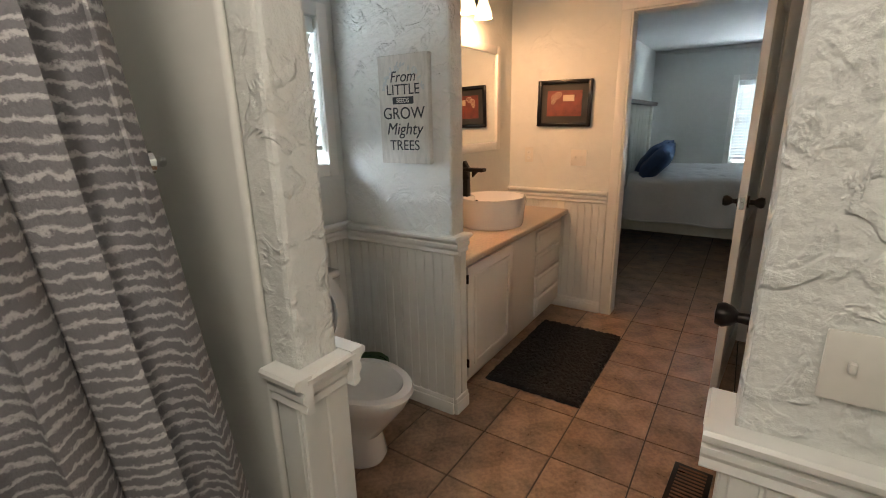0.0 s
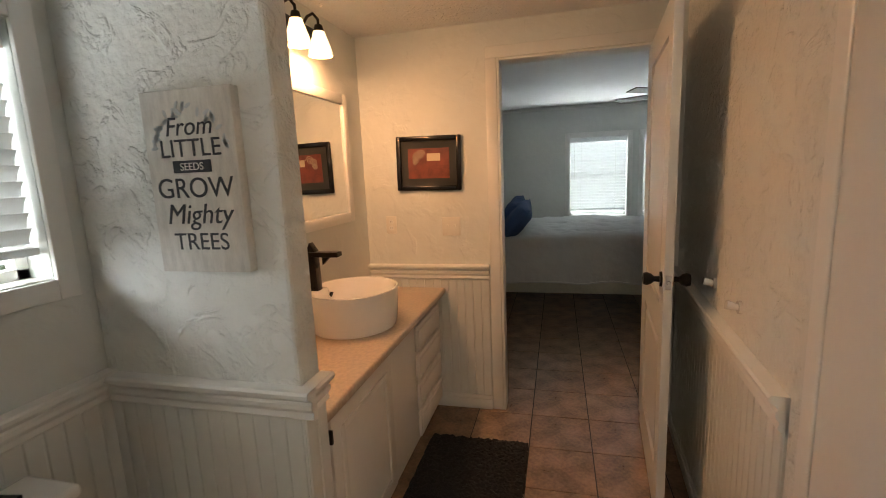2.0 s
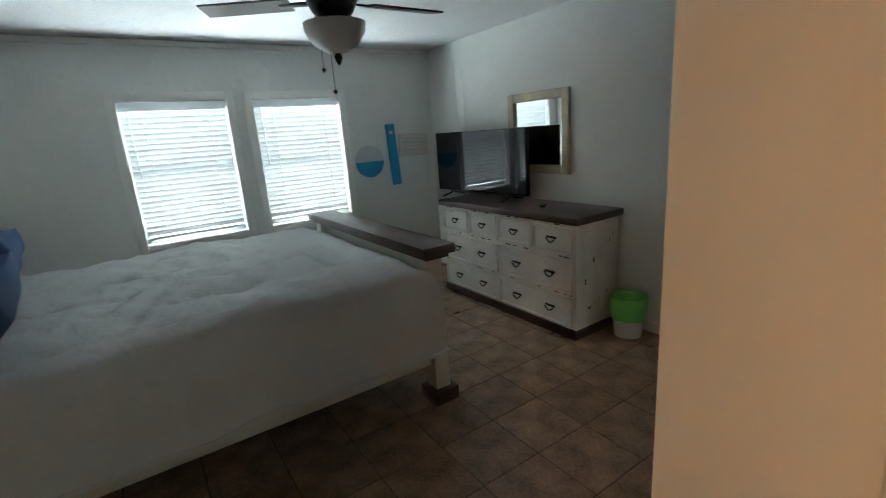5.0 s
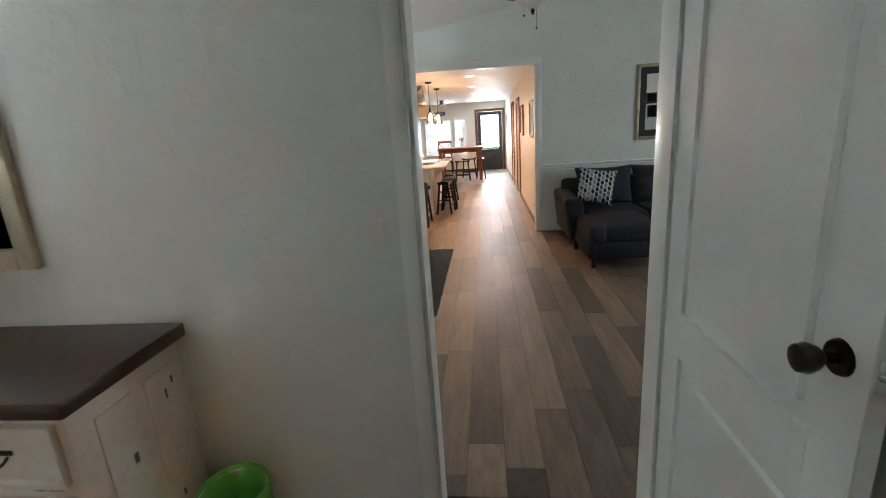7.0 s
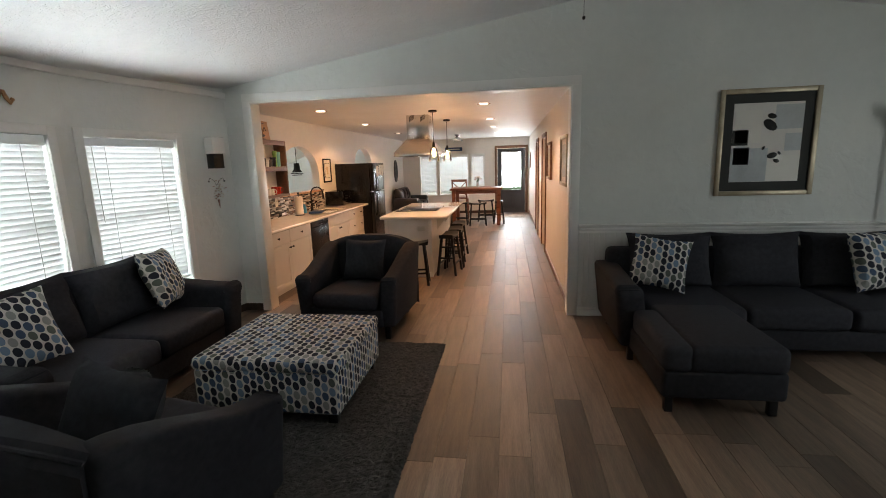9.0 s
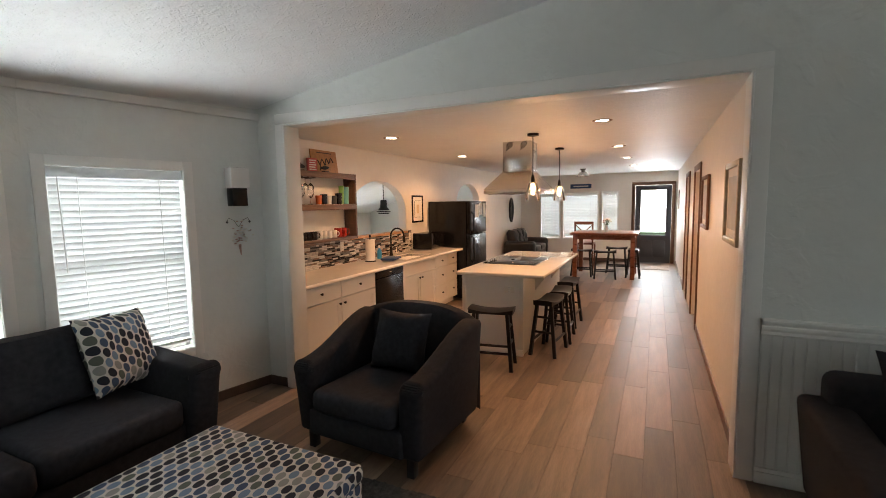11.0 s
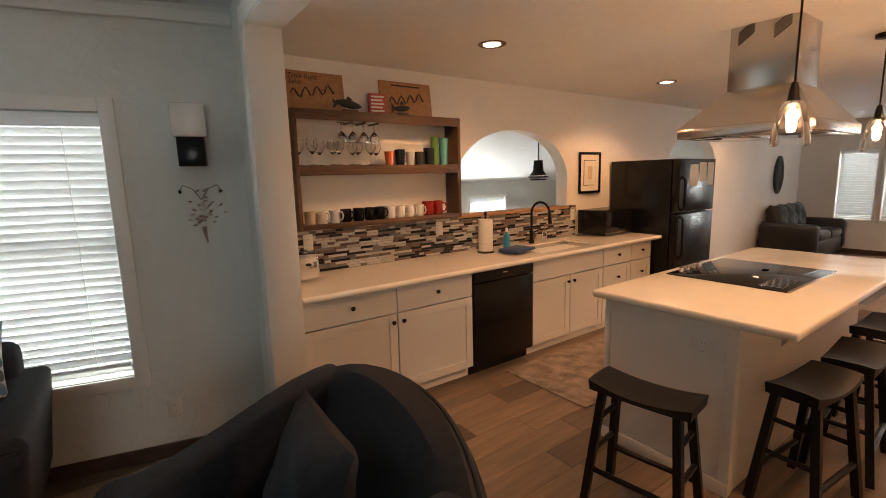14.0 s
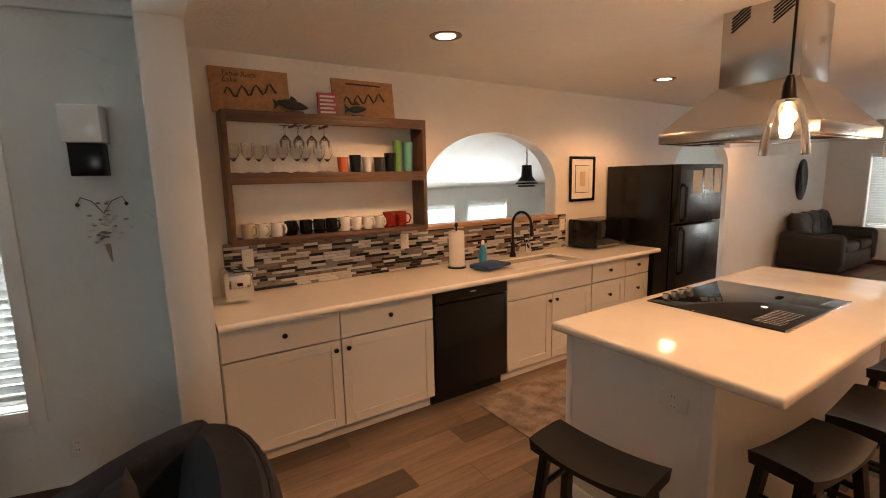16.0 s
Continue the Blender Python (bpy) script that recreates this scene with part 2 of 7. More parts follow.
M = dict(
    wall=stucco("wall_paint", (0.70, 0.72, 0.69), 0.0025, 4.0),
    wall_kitchen=stucco("kitchen_wall_paint", (0.78, 0.75, 0.70), 0.0012, 5.0),
    rough_wall=stucco("trowelled_plaster", (0.74, 0.75, 0.72), 0.008, 8.0),
    ceiling=stucco("ceiling_paint", (0.78, 0.79, 0.79), 0.003, 14.0),
    trim=mat("white_trim_paint", (0.78, 0.78, 0.75), 0.35, 0, 0.03, 4, 0.0003, 60),
    bead=mat("beadboard_paint", (0.72, 0.73, 0.70), 0.38, 0, 0.04, 3, 0.0004, 40),
    door=mat("door_paint", (0.76, 0.77, 0.76), 0.32, 0, 0.03, 3, 0.0003, 50),
    tile=mat("stone_look_tile", (0.27, 0.175, 0.115), 0.30, 0, 0.75, 6, 0.0012, 18, per=0.16),
    grout=mat("dark_grout", (0.07, 0.058, 0.048), 0.9, 0, 0.2, 30, 0.001, 120),
    plank=wood("vinyl_plank", (0.18, 0.128, 0.092), 0.46, (9, 0.9, 9), 0.42, 0.0, 0.58),
    under=mat("plank_joint", (0.05, 0.038, 0.03), 0.8),
    black=mat("black_gloss", (0.007, 0.007, 0.008), 0.22, 0, 0.1, 6, spec=0.35),
    blackmetal=mat("oil_rubbed_bronze", (0.018, 0.015, 0.013), 0.3, 0.7, 0.2, 12),
    stool=mat("black_painted_wood", (0.009, 0.009, 0.010), 0.42, 0, 0.3, 10, 0.0006, 40, spec=0.35),
    darkwood=wood("dark_stained_wood", (0.055, 0.03, 0.02), 0.32, (2, 14, 14)),
    shelfwood=wood("walnut_stained_pine", (0.095, 0.05, 0.028), 0.5, (14, 2, 14)),
    tablewood=wood("cherry_stained_wood", (0.16, 0.055, 0.026), 0.3, (2, 14, 14)),
    boardwood=wood("engraved_board_wood", (0.42, 0.22, 0.10), 0.5, (14, 2, 14), 0.25),
    oak=wood("raw_door_edge", (0.42, 0.24, 0.10), 0.6, (14, 14, 2)),
    worn=mat("distressed_white_paint", (0.66, 0.65, 0.60), 0.55, 0, 0.16, 3.5, 0.001, 30),
    scuff=mat("worn_brown_wood", (0.12, 0.09, 0.065), 0.6, 0, 0.3, 30),
    sofa=mat("charcoal_upholstery", (0.024, 0.0245, 0.030), 0.82, 0, 0.35, 30, 0.0008, 380, spec=0.25),
    sofa2=mat("charcoal_cushion_cloth", (0.029, 0.030, 0.037), 0.82, 0, 0.35, 30, 0.0008, 380, spec=0.25),
    leather=mat("black_leather", (0.014, 0.014, 0.016), 0.35, 0, 0.3, 14, 0.0015, 60),
    spots=spotted("leaf_disc_print"),
    rug=mat("grey_shag", (0.075, 0.072, 0.068), 0.95, 0, 0.5, 30, 0.014, 160),
    mat=mat("black_bath_mat_pile", (0.016, 0.015, 0.015), 0.95, 0, 0.5, 40, 0.012, 180),
    krug=mat("faded_kitchen_rug", (0.30, 0.24, 0.20), 0.95, 0, 0.6, 9, 0.002, 200),
    quilt=mat("white_comforter", (0.62, 0.64, 0.64), 0.9, 0, 0.05, 5, 0.012, 11),
    bedpaint=mat("cream_bed_paint", (0.62, 0.62, 0.54), 0.5, 0, 0.12, 5, 0.0008, 40),
    navy=mat("navy_pillowcase", (0.035, 0.08, 0.19), 0.85, 0, 0.2, 10, 0.003, 30),
    cabinet=mat("white_shaker_paint", (0.78, 0.76, 0.72), 0.33, 0, 0.025, 3, 0.0002, 60),
    counter=mat("polished_white_counter", (0.80, 0.77, 0.71), 0.12, 0, 0.03, 8, 0, 40, 0.3),
    laminate=mat("beige_laminate", (0.50, 0.40, 0.31), 0.35, 0, 0.18, 60),
    china=mat("white_china", (0.82, 0.81, 0.79), 0.12, 0, 0.02, 4, coat=0.4),
    steel=mat("brushed_steel", (0.55, 0.53, 0.51), 0.24, 1, 0.03, 3),
    chrome=mat("chrome", (0.75, 0.75, 0.75), 0.1, 1, 0.05),
    mirror=mat("mirror_glass", (0.86, 0.88, 0.87), 0.01, 1, 0.0),
    champagne=mat("champagne_frame", (0.42, 0.36, 0.26), 0.38, 0.6, 0.2, 10, 0.0008, 40),
    slat=mat("white_blind_slat", (0.80, 0.81, 0.80), 0.4, 0, 0.03, 4),
    cord=mat("white_cord", (0.7, 0.7, 0.68), 0.8),
    plate=mat("ivory_plastic", (0.74, 0.72, 0.66), 0.35, 0, 0.02),
    paper=mat("off_white_paper", (0.72, 0.70, 0.66), 0.8, 0, 0.05, 8),
    ink=mat("charcoal_ink", (0.035, 0.04, 0.05), 0.7, 0, 0.1),
    sage=mat("pale_grey_leaf_print", (0.50, 0.53, 0.54), 0.8, 0, 0.1),
    rust=mat("rust_red_print", (0.15, 0.028, 0.016), 0.45, 0, 0.45, 18),
    dmat=mat("dark_olive_mat_board", (0.028, 0.030, 0.028), 0.75, 0, 0.15, 30),
    cream=mat("cream_print", (0.55, 0.46, 0.32), 0.6, 0, 0.1),
    red=mat("red_glaze", (0.30, 0.022, 0.015), 0.25, 0, 0.15),
    orange=mat("orange_glaze", (0.55, 0.12, 0.03), 0.25),
    green=mat("green_plastic", (0.10, 0.24, 0.05), 0.4),
    teal=mat("teal_plastic", (0.08, 0.28, 0.28), 0.4),
    blue=mat("bright_blue_paint", (0.02, 0.25, 0.50), 0.5, 0, 0.1),
    darkblue=mat("deep_blue_cloth", (0.015, 0.05, 0.14), 0.7),
    lime=mat("lime_bin_liner", (0.16, 0.55, 0.12), 0.4, 0, 0.15, 8, 0.004, 25),
    pink=mat("red_letter_card", (0.50, 0.10, 0.10), 0.7, 0, 0.1),
    baseboard=wood("dark_baseboard", (0.07, 0.04, 0.028), 0.45, (4, 4, 4)),
    casing=wood("brown_door_casing", (0.14, 0.065, 0.032), 0.4, (8, 8, 2)),
    slate=mat("slate_front_door", (0.045, 0.05, 0.06), 0.4, 0, 0.1),
    glass=glass("clear_glass"),
    screen=mat("dark_screen", (0.006, 0.006, 0.008), 0.05, 0, 0.1),
    tile_a=mat("mosaic_pale", (0.52, 0.50, 0.48), 0.2, 0, 0.12, 20, per=0.12),
    tile_b=mat("mosaic_grey", (0.20, 0.19, 0.185), 0.2, 0, 0.2, 20, per=0.2),
    tile_c=mat("mosaic_black", (0.022, 0.02, 0.022), 0.08, 0, 0.2, 20, per=0.2),
    tile_d=mat("mosaic_brown", (0.19, 0.13, 0.10), 0.2, 0, 0.3, 20, per=0.2),
    curtain=None,
    shade=glow("lit_frosted_shade", (1.0, 0.74, 0.42), 3.0),
    bulb=glow("lit_bulb", (1.0, 0.72, 0.40), 22.0),
    can=glow("lit_downlight", (1.0, 0.85, 0.66), 14.0),
    shadeoff=mat("frosted_glass_off", (0.72, 0.70, 0.66), 0.4, 0, 0.05),
    leaf=mat("ivory_petal", (0.70, 0.66, 0.55), 0.6, 0, 0.1),
    stem=mat("green_leaf", (0.05, 0.10, 0.03), 0.5),
    sign=mat("weathered_white_board", (0.60, 0.575, 0.53), 0.7, 0, 0.16, 6, stretch=(10, 2, 2)),
    rose=mat("dusty_flower", (0.45, 0.30, 0.25), 0.7, 0, 0.3, 30),
    grass=mat("lawn", (0.06, 0.10, 0.03), 0.9, 0, 0.4, 2),
    tub=mat("white_surround_panel", (0.74, 0.74, 0.70), 0.25, 0, 0.03, 2),
)


def curtain_mat():
    """Grey woven cloth with broken pale slub stripes across."""
    m = mat("grey_slub_curtain", (0.17, 0.165, 0.17), 0.9, 0, 0.25, 40, 0.002, 200)
    nt = m.node_tree
    b = nt.nodes["Principled BSDF"]
    tc = nt.nodes["Texture Coordinate"]
    n = nt.nodes.new("ShaderNodeTexWave")
    n.wave_type, n.bands_direction, n.wave_profile = "BANDS", "Z", "SIN"
    for key, val in (("Scale", 13.0), ("Distortion", 5.5), ("Detail", 5.0), ("Detail Scale", 2.6), ("Detail Roughness", 0.7)):
        n.inputs[key].default_value = val
    nt.links.new(tc.outputs["Object"], n.inputs["Vector"])
    r = nt.nodes.new("ShaderNodeValToRGB")
    r.color_ramp.elements[0].position, r.color_ramp.elements[0].color = 0.60, (0.16, 0.155, 0.165, 1)
    r.color_ramp.elements[1].position, r.color_ramp.elements[1].color = 1.0, (0.44, 0.43, 0.43, 1)
    nt.links.new(n.outputs[0], r.inputs[0])
    nt.links.new(r.outputs[0], b.inputs["Base Color"])
    return m


M["curtain"] = curtain_mat()
sl = M["slat"].node_tree.nodes["Principled BSDF"]
sl.inputs["Subsurface Weight"].default_value = 0.0


def translucent(m, amount):
    """Mixes in light that passes through thin cloth or vinyl."""
    nt = m.node_tree
    out = nt.nodes["Material Output"]
    tr = nt.nodes.new("ShaderNodeBsdfTranslucent")
    tr.inputs[0].default_value = (0.8, 0.85, 0.88, 1)
    mx = nt.nodes.new("ShaderNodeMixShader")
    mx.inputs[0].default_value = amount
    nt.links.new(nt.nodes["Principled BSDF"].outputs[0], mx.inputs[1])
    nt.links.new(tr.outputs[0], mx.inputs[2])
    nt.links.new(mx.outputs[0], out.inputs[0])


translucent(M["slat"], 0.10)


# ---- mesh helpers ----
def bx(x0, y0, z0, x1, y1, z1, bev=0.0, seg=2, into=None):
    """A block between two corners, with rounded edges."""
    bm = bmesh.new()
    bmesh.ops.create_cube(bm, size=1)
    bmesh.ops.scale(bm, vec=(abs(x1 - x0), abs(y1 - y0), abs(z1 - z0)), verts=bm.verts)
    bmesh.ops.translate(bm, vec=((x0 + x1) / 2, (y0 + y1) / 2, (z0 + z1) / 2), verts=bm.verts)
    if bev:
        bmesh.ops.bevel(bm, geom=bm.edges[:], offset=bev, segments=seg, profile=0.5, affect="EDGES")
    return join(into, bm)


def join(into, bm):
    if into is None:
        return bm
    me = bpy.data.meshes.new("join")
    bm.to_mesh(me)
    bm.free()
    into.from_mesh(me)
    bpy.data.meshes.remove(me)
    return into


def rod(a, b, r0, r1=None, seg=12, into=None):
    """A tapering rod from a to b."""
    a, b = Vector(a), Vector(b)
    bm = bmesh.new()
    bmesh.ops.create_cone(bm, cap_ends=True, segments=seg, radius1=r0, radius2=r0 if r1 is None else r1, depth=(b - a).length)
    q = (b - a).to_track_quat("Z", "Y").to_matrix().to_4x4()
    bm.transform(Matrix.Translation((a + b) / 2) @ q)
    return join(into, bm)


def turned(profile, seg=24, into=None, at=(0, 0, 0), sx=1.0, sy=1.0):
    """A turned body from (radius, height) pairs."""
    bm = bmesh.new()
    rings = []
    for r, z in profile:
        rings.append([bm.verts.new((at[0] + sx * r * math.cos(2 * math.pi * k / seg), at[1] + sy * r * math.sin(2 * math.pi * k / seg), at[2] + z)) for k in range(seg)])
    for a, b in zip(rings, rings[1:]):
        for k in range(seg):
            bm.faces.new((a[k], a[(k + 1) % seg], b[(k + 1) % seg], b[k]))
    if profile[0][0] > 1e-4:
        bm.faces.new(rings[0][::-1])
    if profile[-1][0] > 1e-4:
        bm.faces.new(rings[-1])
    bmesh.ops.remove_doubles(bm, verts=bm.verts, dist=1e-5)
    return join(into, bm)


def prism(points, axis, lo, hi, bev=0.0, seg=2, into=None):
    """An outline drawn out along an axis; points are in the two other axes, in order."""
    bm = bmesh.new()
    put = {"x": lambda p, q, s: (s, p, q), "y": lambda p, q, s: (p, s, q), "z": lambda p, q, s: (p, q, s)}[axis]
    a = [bm.verts.new(put(p, q, lo)) for p, q in points]
    b = [bm.verts.new(put(p, q, hi)) for p, q in points]
    n = len(points)
    bm.faces.new(a)
    bm.faces.new(b[::-1])
    for k in range(n):
        bm.faces.new((a[k], b[k], b[(k + 1) % n], a[(k + 1) % n]))
    bmesh.ops.recalc_face_normals(bm, faces=bm.faces)
    if bev:
        bmesh.ops.bevel(bm, geom=bm.edges[:], offset=bev, segments=seg, profile=0.5, affect="EDGES")
    return join(into, bm)


def tube(points, r, seg=8, into=None):
    """A round bar along a bent line."""
    bm = bmesh.new()
    pts = [Vector(p) for p in points]
    prev = None
    for k, p in enumerate(pts):
        d = (pts[min(k + 1, len(pts) - 1)] - pts[max(k - 1, 0)]).normalized()
        q = d.to_track_quat("Z", "Y")
        ring = [bm.verts.new(p + q @ Vector((r * math.cos(2 * math.pi * j / seg), r * math.sin(2 * math.pi * j / seg), 0))) for j in range(seg)]
        if prev:
            best = min(range(seg), key=lambda s: sum((ring[(j + s) % seg].co - prev[j].co).length for j in range(seg)))
            ring = ring[best:] + ring[:best]
            for j in range(seg):
                bm.faces.new((prev[j], prev[(j + 1) % seg], ring[(j + 1) % seg], ring[j]))
        else:
            first = ring
        prev = ring
    bm.faces.new(first[::-1])
    bm.faces.new(prev)
    bmesh.ops.recalc_face_normals(bm, faces=bm.faces)
    return join(into, bm)


def pillow(w, h, d, n=14, seed=0):
    """A stuffed square cushion standing in the xz plane, with pulled corners and soft creases."""
    bm = bmesh.new()
    uvl = bm.loops.layers.uv.new("UVMap")
    grids = []
    for side in (1, -1):
        g = []
        for i in range(n + 1):
            row = []
            for j in range(n + 1):
                u, v = 2 * i / n - 1, 2 * j / n - 1
                t = ((1 - u ** 4) * (1 - v ** 4)) ** 0.5
                k = 1 - 0.09 * (1 - abs(u) ** 2) * v * v if abs(v) > 0.01 else 1
                k2 = 1 - 0.09 * (1 - abs(v) ** 2) * u * u
                wob = noise.noise(Vector((u * 1.7 + seed, v * 1.7, side * 3.0))) * 0.16 * d * t
                row.append(bm.verts.new((u * w / 2 * k2, side * (d / 2 * t) + wob, v * h / 2 * k)))
            g.append(row)
        grids.append((side, g))
    for side, g in grids:
        for i in range(n):
            for j in range(n):
                q = (g[i][j], g[i + 1][j], g[i + 1][j + 1], g[i][j + 1])
                f = bm.faces.new(q if side < 0 else q[::-1])
                for lo in f.loops:
                    lo[uvl].uv = (lo.vert.co.x + seed, lo.vert.co.z)
    bmesh.ops.remove_doubles(bm, verts=bm.verts, dist=1e-4)
    return bm


def box_uv(bm):
    uvl = bm.loops.layers.uv.verify()
    for f in bm.faces:
        n = f.normal
        for lo in f.loops:
            c = lo.vert.co
            lo[uvl].uv = (c.x, c.y) if abs(n.z) > 0.6 else ((c.y, c.z) if abs(n.x) > abs(n.y) else (c.x, c.z))
    return bm


def mesh_of(name, bm, material, smooth=False):
    me = bpy.data.meshes.new(name)
    bm.normal_update()
    bm.to_mesh(me)
    bm.free()
    me.materials.append(material)
    if smooth:
        me.shade_smooth()
        me.set_sharp_from_angle(angle=radians(40))
    return me


def part(name, bm, material, parent, label="", smooth=True, at=None):
    """Links a bmesh as one mesh object under a thing or a part."""
    ob = new(name, mesh_of(name, bm, material, smooth))
    ob.parent = parent
    if at is not None:
        ob.matrix_basis = at
    if label:
        ob["label"] = label
    return ob


def thing(name, label, category, x=0, y=0, z=0, rz=0, group="", kind=""):
    ob = new(name)
    ob.empty_display_size = 0.1
    ob.matrix_basis = pose(x, y, z, 0, 0, rz)
    return tagged(ob, label, category, group, kind)


def solo(name, bm, material, label, category, kind="", smooth=False, at=None, group=""):
    ob = new(name, mesh_of(name, bm, material, smooth))
    if at is not None:
        ob.matrix_basis = at
    return tagged(ob, label, category, group, kind)


def struct(name, bm, material, label, category="wall", smooth=False):
    return solo(name, bm, material, label, category, "structure", smooth)




# ---- the large structure ----
def wall(axis, c0, c1, a0, a1, z1, holes=(), z0=0.0):
    """A wall of thickness c0 to c1, running from a0 to a1 along the axis, with holes (from, to, bottom, top) through it."""
    bm = bmesh.new()

    def put(p, q, zz0, zz1):
        if q - p > 1e-4 and zz1 - zz0 > 1e-4:
            if axis == "y":
                bx(c0, p, zz0, c1, q, zz1, into=bm)
            else:
                bx(p, c0, zz0, q, c1, zz1, into=bm)
    at = a0
    for h0, h1, b, t in sorted(holes):
        put(at, h0, z0, z1)
        put(h0, h1, z0, b)
        put(h0, h1, t, z1)
        at = h1
    put(at, a1, z0, z1)
    return bm


def arc_top(y0, y1, spring, crown, z1, x0, x1, into):
    """The part of a wall above a flat arch between y0 and y1."""
    mid, half = (y0 + y1) / 2, (y1 - y0) / 2
    pts = [(mid - half * math.cos(math.pi * k / 24), spring + (crown - spring) * math.sin(math.pi * k / 24)) for k in range(25)]
    return prism([(y0, z1)] + pts + [(y1, z1)], "x", x0, x1, into=into)


W = M["wall"]
struct("ground", bx(-40, -40, -0.5, 40, 60, -0.4), M["grass"], "green lawn around the house", "ground")
struct("floor_tile_bed", bx(-3.6, -4.8, -0.1, 5.7, 0.0, -0.006), M["grout"], "dark grout bed under brown floor tiles", "floor")
struct("floor_plank_bed", bx(-3.6, 0.0, -0.1, 5.5, 15.5, -0.006), M["under"], "dark joint bed under wood-look planks", "floor")
struct("floor_sunroom", bx(-6.6, 5.0, -0.1, -3.6, 15.5, 0.0), M["laminate"], "pale floor of the adjoining sunroom", "floor")
# bedroom
struct("wall_bedroom_west", wall("y", -3.56, -3.42, -4.3, 0.045, 2.55, [(-3.07, -2.25, 0.80, 1.985), (-2.025, -1.19, 0.80, 1.985)]), W, "pale grey-white textured bedroom wall with two windows")
struct("wall_bedroom_south", bx(-3.42, -4.32, 0, 1.0, -4.20, 2.55), W, "pale grey-white bedroom wall behind the bed")
struct("wall_bedroom_north", wall("x", -0.075, 0.045, -3.42, 5.3, 3.3, [(0.045, 0.87, 0, 2.06)]), W, "pale textured wall between bedroom and living room")
struct("wall_bath_door", wall("y", 1.0, 1.12, -4.8, -0.075, 2.55, [(-3.595, -2.735, 0, 2.195)]), M["wall"], "textured wall with the bathroom doorway")
struct("ceiling_bedroom", bx(-3.6, -4.35, 2.46, 1.06, 0.0, 2.56), M["ceiling"], "textured white bedroom ceiling", "ceiling")
# bathroom
SL = -math.atan(0.07)
struct("wall_bath_south", wall("x", -4.8, -4.65, 2.73, 5.6, 2.45, [(2.945, 3.645, 1.30, 2.0)]), W, "white textured bathroom wall with a small window")
struct("wall_bath_vanity", bx(1.12, -4.8, 0, 2.73, -4.47, 2.45), W, "white textured wall behind the vanity")
wn_ob = struct("wall_bath_north", bx(0, 0, 0, 2.54, 0.12, 2.45), M["rough_wall"], "warm white trowelled plaster bathroom wall")
wn_ob.matrix_basis = Matrix.Translation((1.12, -2.585, 0)) @ Matrix.Rotation(SL, 4, "Z")
struct("wall_stub", bx(2.73, -4.65, 0.91, 2.84, -3.955, 2.45, 0.012), M["rough_wall"], "white plaster stub wall beside the vanity")
struct("wall_partition", bx(3.91, -4.65, 0.91, 4.035, -3.62, 2.45, 0.015), M["rough_wall"], "white trowelled plaster partition beside the tub")
struct("wall_entry", bx(3.63, -2.784, 0.91, 3.753, -2.1, 2.45, 0.015), M["rough_wall"], "white trowelled plaster wall at the bathroom entry")
struct("wall_tub_east", bx(5.6, -4.8, 0, 5.72, -2.0, 2.45), W, "white bathroom end wall")
struct("wall_tub_north", bx(3.6, -2.12, 0, 5.72, -2.0, 2.45), W, "white bathroom side wall")
struct("ceiling_bathroom", bx(1.06, -4.8, 2.40, 5.72, -2.0, 2.5), M["ceiling"], "white textured bathroom ceiling", "ceiling")


def beadboard(name, x0, y0, x1, y1, h, side=1, e0=0.0, e1=0.0):
    """White beaded panelling along a line, with its chair rail and baseboard; side: which way it faces."""
    L = math.hypot(x1 - x0, y1 - y0)
    m = Matrix.Translation((x0, y0, 0)) @ Matrix.Rotation(math.atan2(y1 - y0, x1 - x0), 4, "Z")
    s = side
    root = tagged(new(name), "white beadboard panelling with chair rail", "panelling", kind="structure")
    root.matrix_basis = m
    n = max(1, int(L / 0.052))
    pw = L / n
    bm = bmesh.new()
    for k in range(n):
        bx(k * pw + 0.003, 0, 0.02, (k + 1) * pw - 0.003, s * 0.012, h - 0.01, 0.003, 1, into=bm)
    bx(0.0, 0, 0.02, L, s * 0.007, h - 0.01, into=bm)
    part("board", bm, M["bead"], root, smooth=False)
    prof = [(0.0, -0.052), (0.016, -0.052), (0.024, -0.044), (0.020, -0.028), (0.030, -0.014), (0.030, 0.0), (0.024, 0.006), (0.034, 0.018), (0.046, 0.024), (0.048, 0.036), (0.042, 0.043), (0.0, 0.043)]
    part("chair_rail", prism([(s * d, h + z) for d, z in prof], "x", -e0, L + e1), M["trim"], root, smooth=False)
    part("baseboard", bx(0, 0, 0.0, L, s * 0.024, 0.07, 0.005, 2, bx(0, 0, 0.06, L, s * 0.018, 0.095, 0.005)), M["trim"], root)
    return root


beadboard("panelling_north", 1.14, -2.5864, 2.70, -2.6956, 0.93, -1)
beadboard("panelling_vanity_end", 1.12, -4.465, 1.12, -3.665, 0.93, -1)
beadboard("panelling_toilet_wall", 2.84, -4.65, 3.91, -4.65, 0.94, 1)
beadboard("panelling_stub_face", 2.84, -4.65, 2.84, -3.955, 0.933, -1, e1=0.046)
beadboard("panelling_stub_end", 2.73, -3.955, 2.852, -3.955, 0.93, 1)
beadboard("panelling_partition", 4.035, -3.70, 4.035, -3.62, 0.918, -1, e1=0.046)
beadboard("panelling_partition_end", 3.898, -3.62, 4.047, -3.62, 0.915, 1)
beadboard("panelling_partition_toilet", 3.91, -4.65, 3.91, -3.62, 0.918, 1, e1=0.046)
beadboard("panelling_entry", 3.753, -2.784, 3.753, -2.12, 0.918, -1, e0=0.046)
